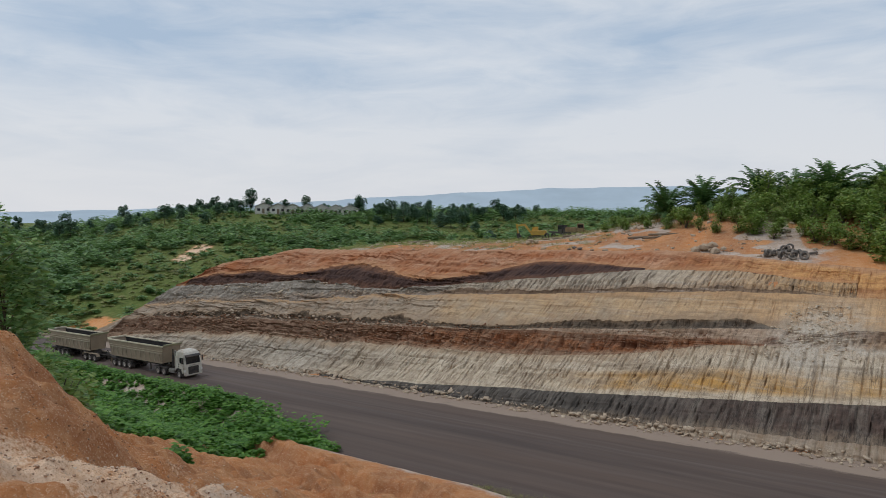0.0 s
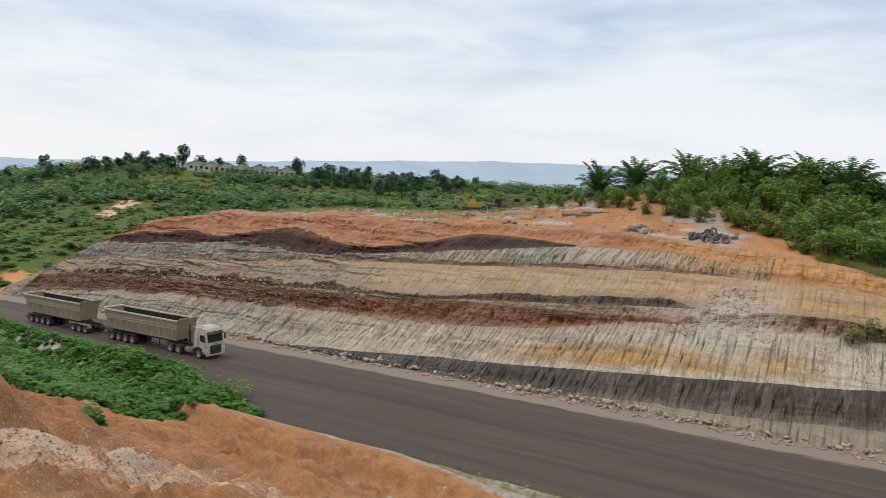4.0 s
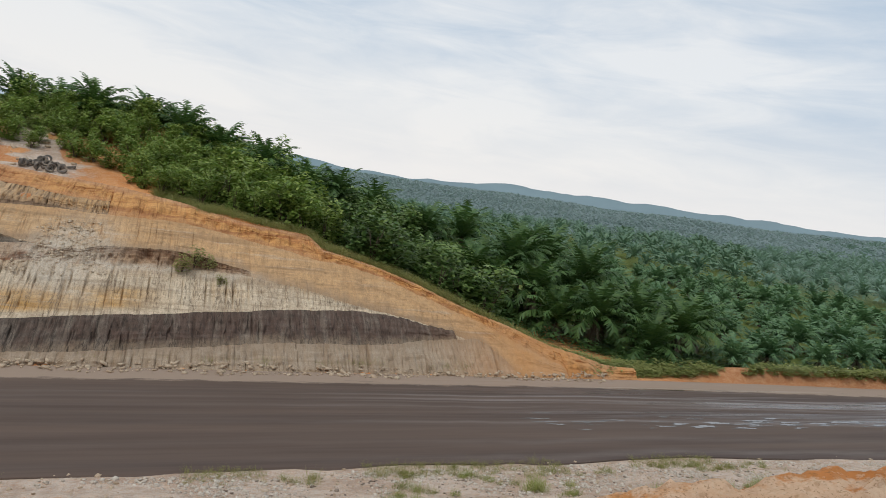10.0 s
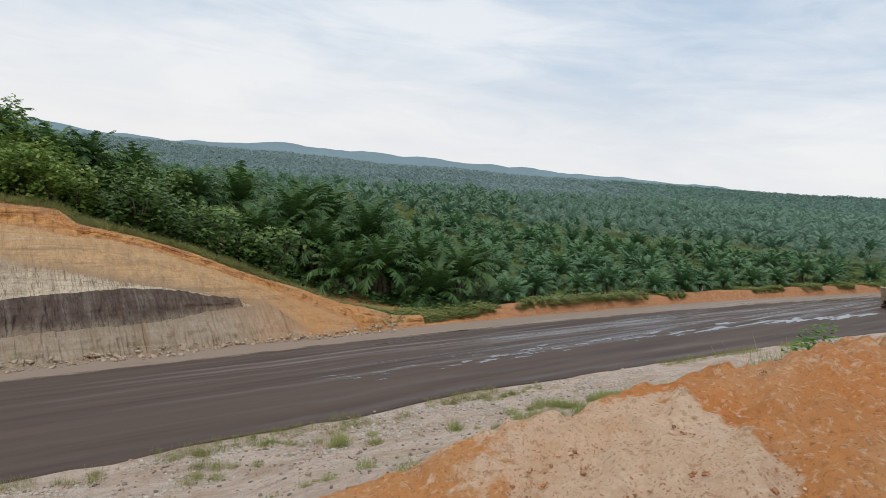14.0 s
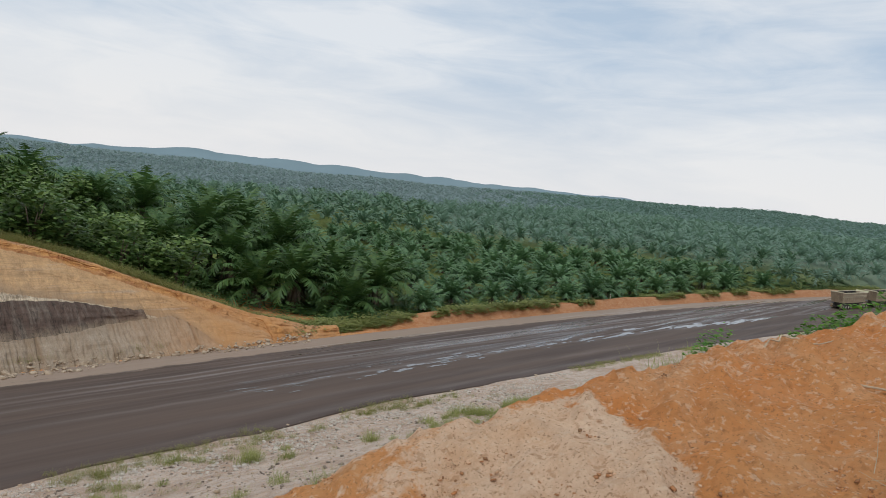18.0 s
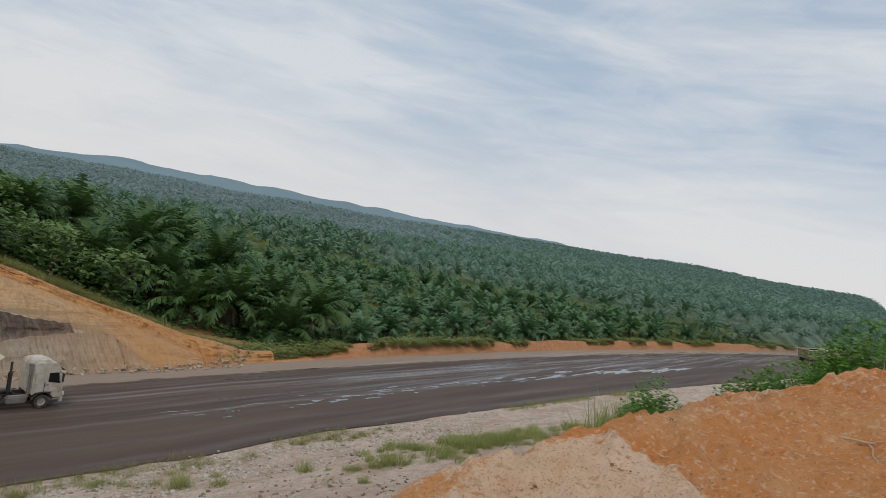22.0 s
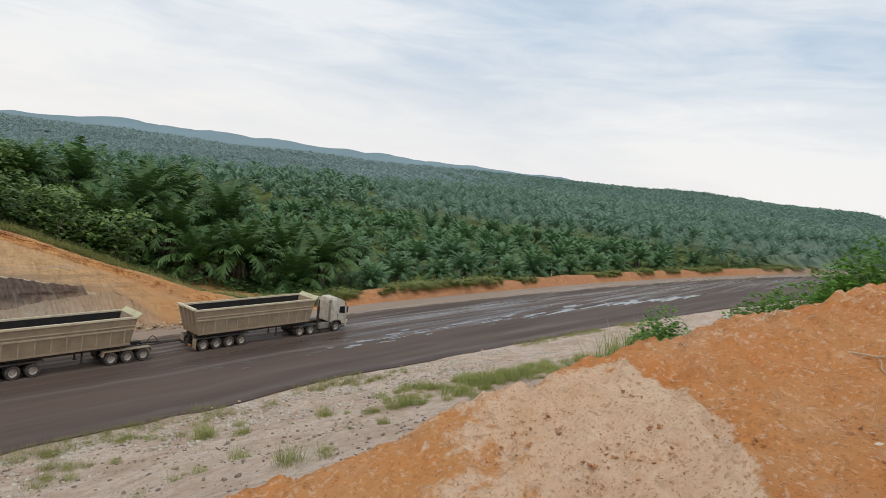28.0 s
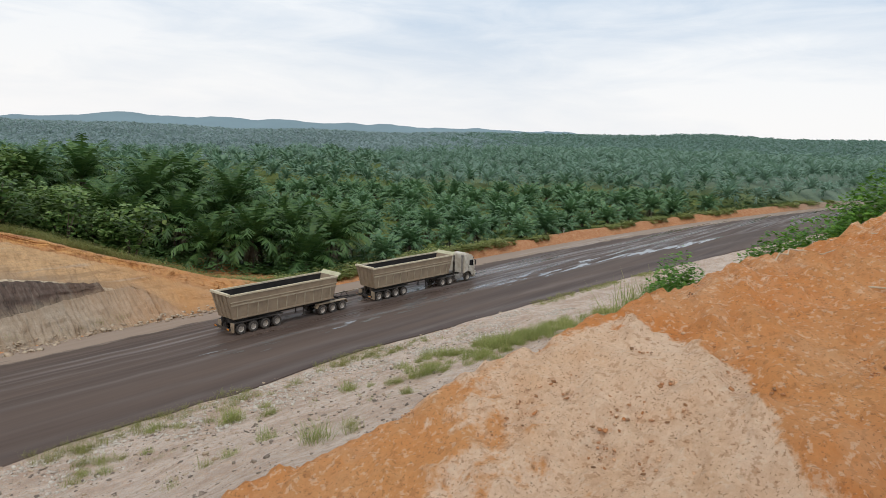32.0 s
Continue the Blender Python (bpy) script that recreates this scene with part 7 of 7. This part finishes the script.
def excavator(x, y, rz):
    ob = tagged(new("excavator"), "dusty yellow tracked excavator parked on the plateau", "excavator")
    for s in (-1, 1):
        piece("track", lambda bm: prism(bm, [(-1.9, 0.25), (-1.6, 0.0), (1.6, 0.0), (1.9, 0.25), (1.9, 0.6), (1.6, 0.85), (-1.6, 0.85), (-1.9, 0.6)], s * 1.3 - 0.28, s * 1.3 + 0.28), FRAME, ob)
    piece("undercarriage", lambda bm: block(bm, -0.9, 0.9, -1.1, 1.1, 0.45, 0.95), FRAME, ob)
    piece("body", lambda bm: block(bm, -2.2, 1.2, -1.3, 1.3, 1.0, 2.1, 0.12), YELLOW, ob)
    piece("cab", lambda bm: prism(bm, [(-0.2, 1.1), (1.35, 1.1), (1.3, 2.0), (0.95, 2.9), (-0.2, 2.9)], -1.28, -0.35, 0.06), YELLOW, ob)
    piece("cab_window", lambda bm: prism(bm, [(0.0, 1.9), (1.2, 1.95), (0.9, 2.75), (0.0, 2.75)], -1.3, -1.27), GLASS, ob)
    piece("boom", lambda bm: prism(bm, [(1.0, 1.5), (2.6, 3.6), (4.6, 3.3), (4.5, 3.0), (2.8, 3.1), (1.4, 1.4)], 0.0, 0.4), YELLOW, ob)
    piece("dipper", lambda bm: prism(bm, [(4.3, 3.6), (4.8, 3.5), (4.4, 1.3), (4.1, 1.3)], 0.05, 0.35), YELLOW, ob)
    piece("bucket", lambda bm: prism(bm, [(4.6, 1.4), (4.0, 1.4), (3.5, 0.7), (3.7, 0.1), (4.4, 0.3)], -0.3, 0.7, 0.05), FRAME, ob)
    ob.matrix_basis = pose(x, y, float(land(x, y)), 0, 0, rz)
    return ob


def grader(x, y, rz, label, mat):
    ob = tagged(new("grader"), label, "grader", "graders")
    piece("frame", lambda bm: prism(bm, [(-3.2, 1.0), (0, 1.1), (3.6, 1.3), (3.6, 1.6), (0, 1.5), (-3.2, 1.5)], -0.35, 0.35), mat, ob)
    piece("engine_cover", lambda bm: block(bm, -3.6, -1.2, -0.7, 0.7, 1.2, 2.2, 0.1), mat, ob)
    piece("cab", lambda bm: block(bm, -1.1, 0.3, -0.75, 0.75, 1.3, 3.0, 0.08), mat, ob)
    piece("cab_window", lambda bm: block(bm, -0.95, 0.15, -0.78, 0.78, 2.1, 2.8), GLASS, ob)
    piece("blade", lambda bm: block(bm, 0.9, 1.1, -1.8, 1.8, 0.2, 0.8), FRAME, ob)
    for wx in (-2.8, -1.5, 3.4):
        for s in (-1, 1):
            w = part("wheel", TYRE_MESH, ob)
            w.location, w.scale = (wx, s * 1.0, 0.62), (1.2, 1.4, 1.2)
    ob.matrix_basis = pose(x, y, float(land(x, y)), 0, 0, rz)
    return ob


excavator(-73.5, 138, 200)
grader(-66, 135, 160, "dark dusty grader parked on the plateau", FRAME)
grader(-60.5, 134, 20, "worn brown grader parked on the plateau", painted("worn_brown_paint", (0.3, 0.2, 0.1), (0.12, 0.08, 0.05), 0.6, 0.7))
LOG = earth("grey_log", (0.3, 0.24, 0.17), (0.22, 0.17, 0.12), (0.1, 0.07, 0.05), 2.0, 9.0)
for k, (x, y, a, n) in enumerate(((-98, 124, 20, 5), (-92, 118, 160, 4), (-52, 108, 10, 3), (-33, 100, 30, 3))):
    for i in range(n):
        ang, lx = radians(a + r5.randn() * 25), 1.2 + 1.2 * r5.rand()
        px, py = x + r5.randn() * 1.8, y + r5.randn() * 1.2
        p0 = Vector((px, py, float(land(px, py)) + 0.14))
        dv = Vector((math.cos(ang), math.sin(ang), 0.05)) * lx
        tagged(new("log", joined_tubes("log", [tube([p0 - dv, p0, p0 + dv], [0.17, 0.16, 0.12], 8)], LOG)), "weathered grey log lying on the plateau", "log", "logs on the plateau")


# ---------------------------------------------------------------- houses and trees on the skyline
WALL = painted("plaster_wall", (0.62, 0.6, 0.54), (0.4, 0.36, 0.3), 0.4, 0.9, scale=0.6)
ROOFING = painted("zinc_roof", (0.42, 0.4, 0.4), (0.3, 0.22, 0.18), 0.6, 0.5, 0.3, scale=0.5)


def house(x, y, rz, label):
    ob = tagged(new("house"), label, "house", "houses in a row")
    piece("wall", lambda bm: (block(bm, -3.6, 3.6, -3.4, 3.4, -0.5, 2.9), prism(bm, [(-3.6, 2.9), (0, 4.5), (3.6, 2.9)], -3.35, 3.35)), WALL, ob)
    for s in (-1, 1):
        piece("roof", lambda bm: prism(bm, [(0, 4.75), (s * 4.3, 2.8), (s * 4.3, 2.65), (0, 4.55)], -4.0, 4.0), ROOFING, ob, "pale zinc roof slope")
        w = piece("window", lambda bm: block(bm, s * 2.0 - 0.6, s * 2.0 + 0.6, -3.45, -3.38, 1.1, 2.2), GLASS, ob)
        piece("sill", lambda bm: block(bm, s * 2.0 - 0.7, s * 2.0 + 0.7, -3.5, -3.38, 1.0, 1.1), WALL, w)
    piece("door", lambda bm: block(bm, -0.5, 0.5, -3.46, -3.38, 0.0, 2.1), LOG, ob)
    ob.matrix_basis = pose(x, y, float(land(x, y)) + 0.3, 0, 0, rz)
    return ob


for k in range(7):
    az, d = radians(140.6 - 1.15 * k), 312 - 2 * k
    house(d * math.cos(az), d * math.sin(az), 48, "low plastered house with a pale zinc roof")

sky_tree = [plant("tree", tree_meshes(400 + k, 7.0 + 1.5 * k, 4.6 - 0.5 * k, 5.0, 2600, 0.42, LEAF["far"], 0.2, 1.35), ("trunk", "crown"), "broad uneven green tree on the skyline", "tree", "trees on the skyline") for k in range(3)]
round_tree = plant("tree", tree_meshes(420, 8.5, 3.4, 6.5, 2600, 0.45, LEAF["far"], 0.25), ("trunk", "crown"), "dense round-headed dark tree beside the houses", "tree", "")
round_tree.matrix_basis = pose(304 * math.cos(radians(132.8)), 304 * math.sin(radians(132.8)), float(land(304 * math.cos(radians(132.8)), 304 * math.sin(radians(132.8)))), 0, 0, 0)
line = []
for az, d, s in ((162, 260, 0.9), (159, 250, 0.9), (156.5, 300, 0.9), (153, 330, 1.0), (150, 300, 0.8), (147, 310, 0.8), (145, 320, 1.0), (143.2, 318, 1.2), (141.6, 330, 1.7), (140.4, 332, 1.5), (138.8, 328, 1.2), (137.2, 330, 1.3), (135.6, 325, 1.1), (131.2, 290, 1.2), (130.2, 285, 1.35), (129.2, 280, 1.4), (128.3, 276, 1.4), (127.2, 270, 1.25), (126.2, 262, 1.3), (125.2, 258, 1.35), (124.2, 250, 1.1), (123.2, 245, 0.8), (121.8, 205, 0.95), (119.5, 215, 0.6), (117, 200, 0.55)):
    line.append((d * math.cos(radians(az)), d * math.sin(radians(az)), r5.rand() * 360, s * 0.62))
for k in range(130):
    az, d = r5.uniform(118, 166), r5.uniform(272, 335)
    if 131.5 < az < 142 and d < 322:
        continue
    line.append((d * math.cos(radians(az)), d * math.sin(radians(az)), r5.rand() * 360, 0.4 + 0.35 * r5.rand()))
for k in range(3):
    scatter(sky_tree[k], line[k::3])


motions()
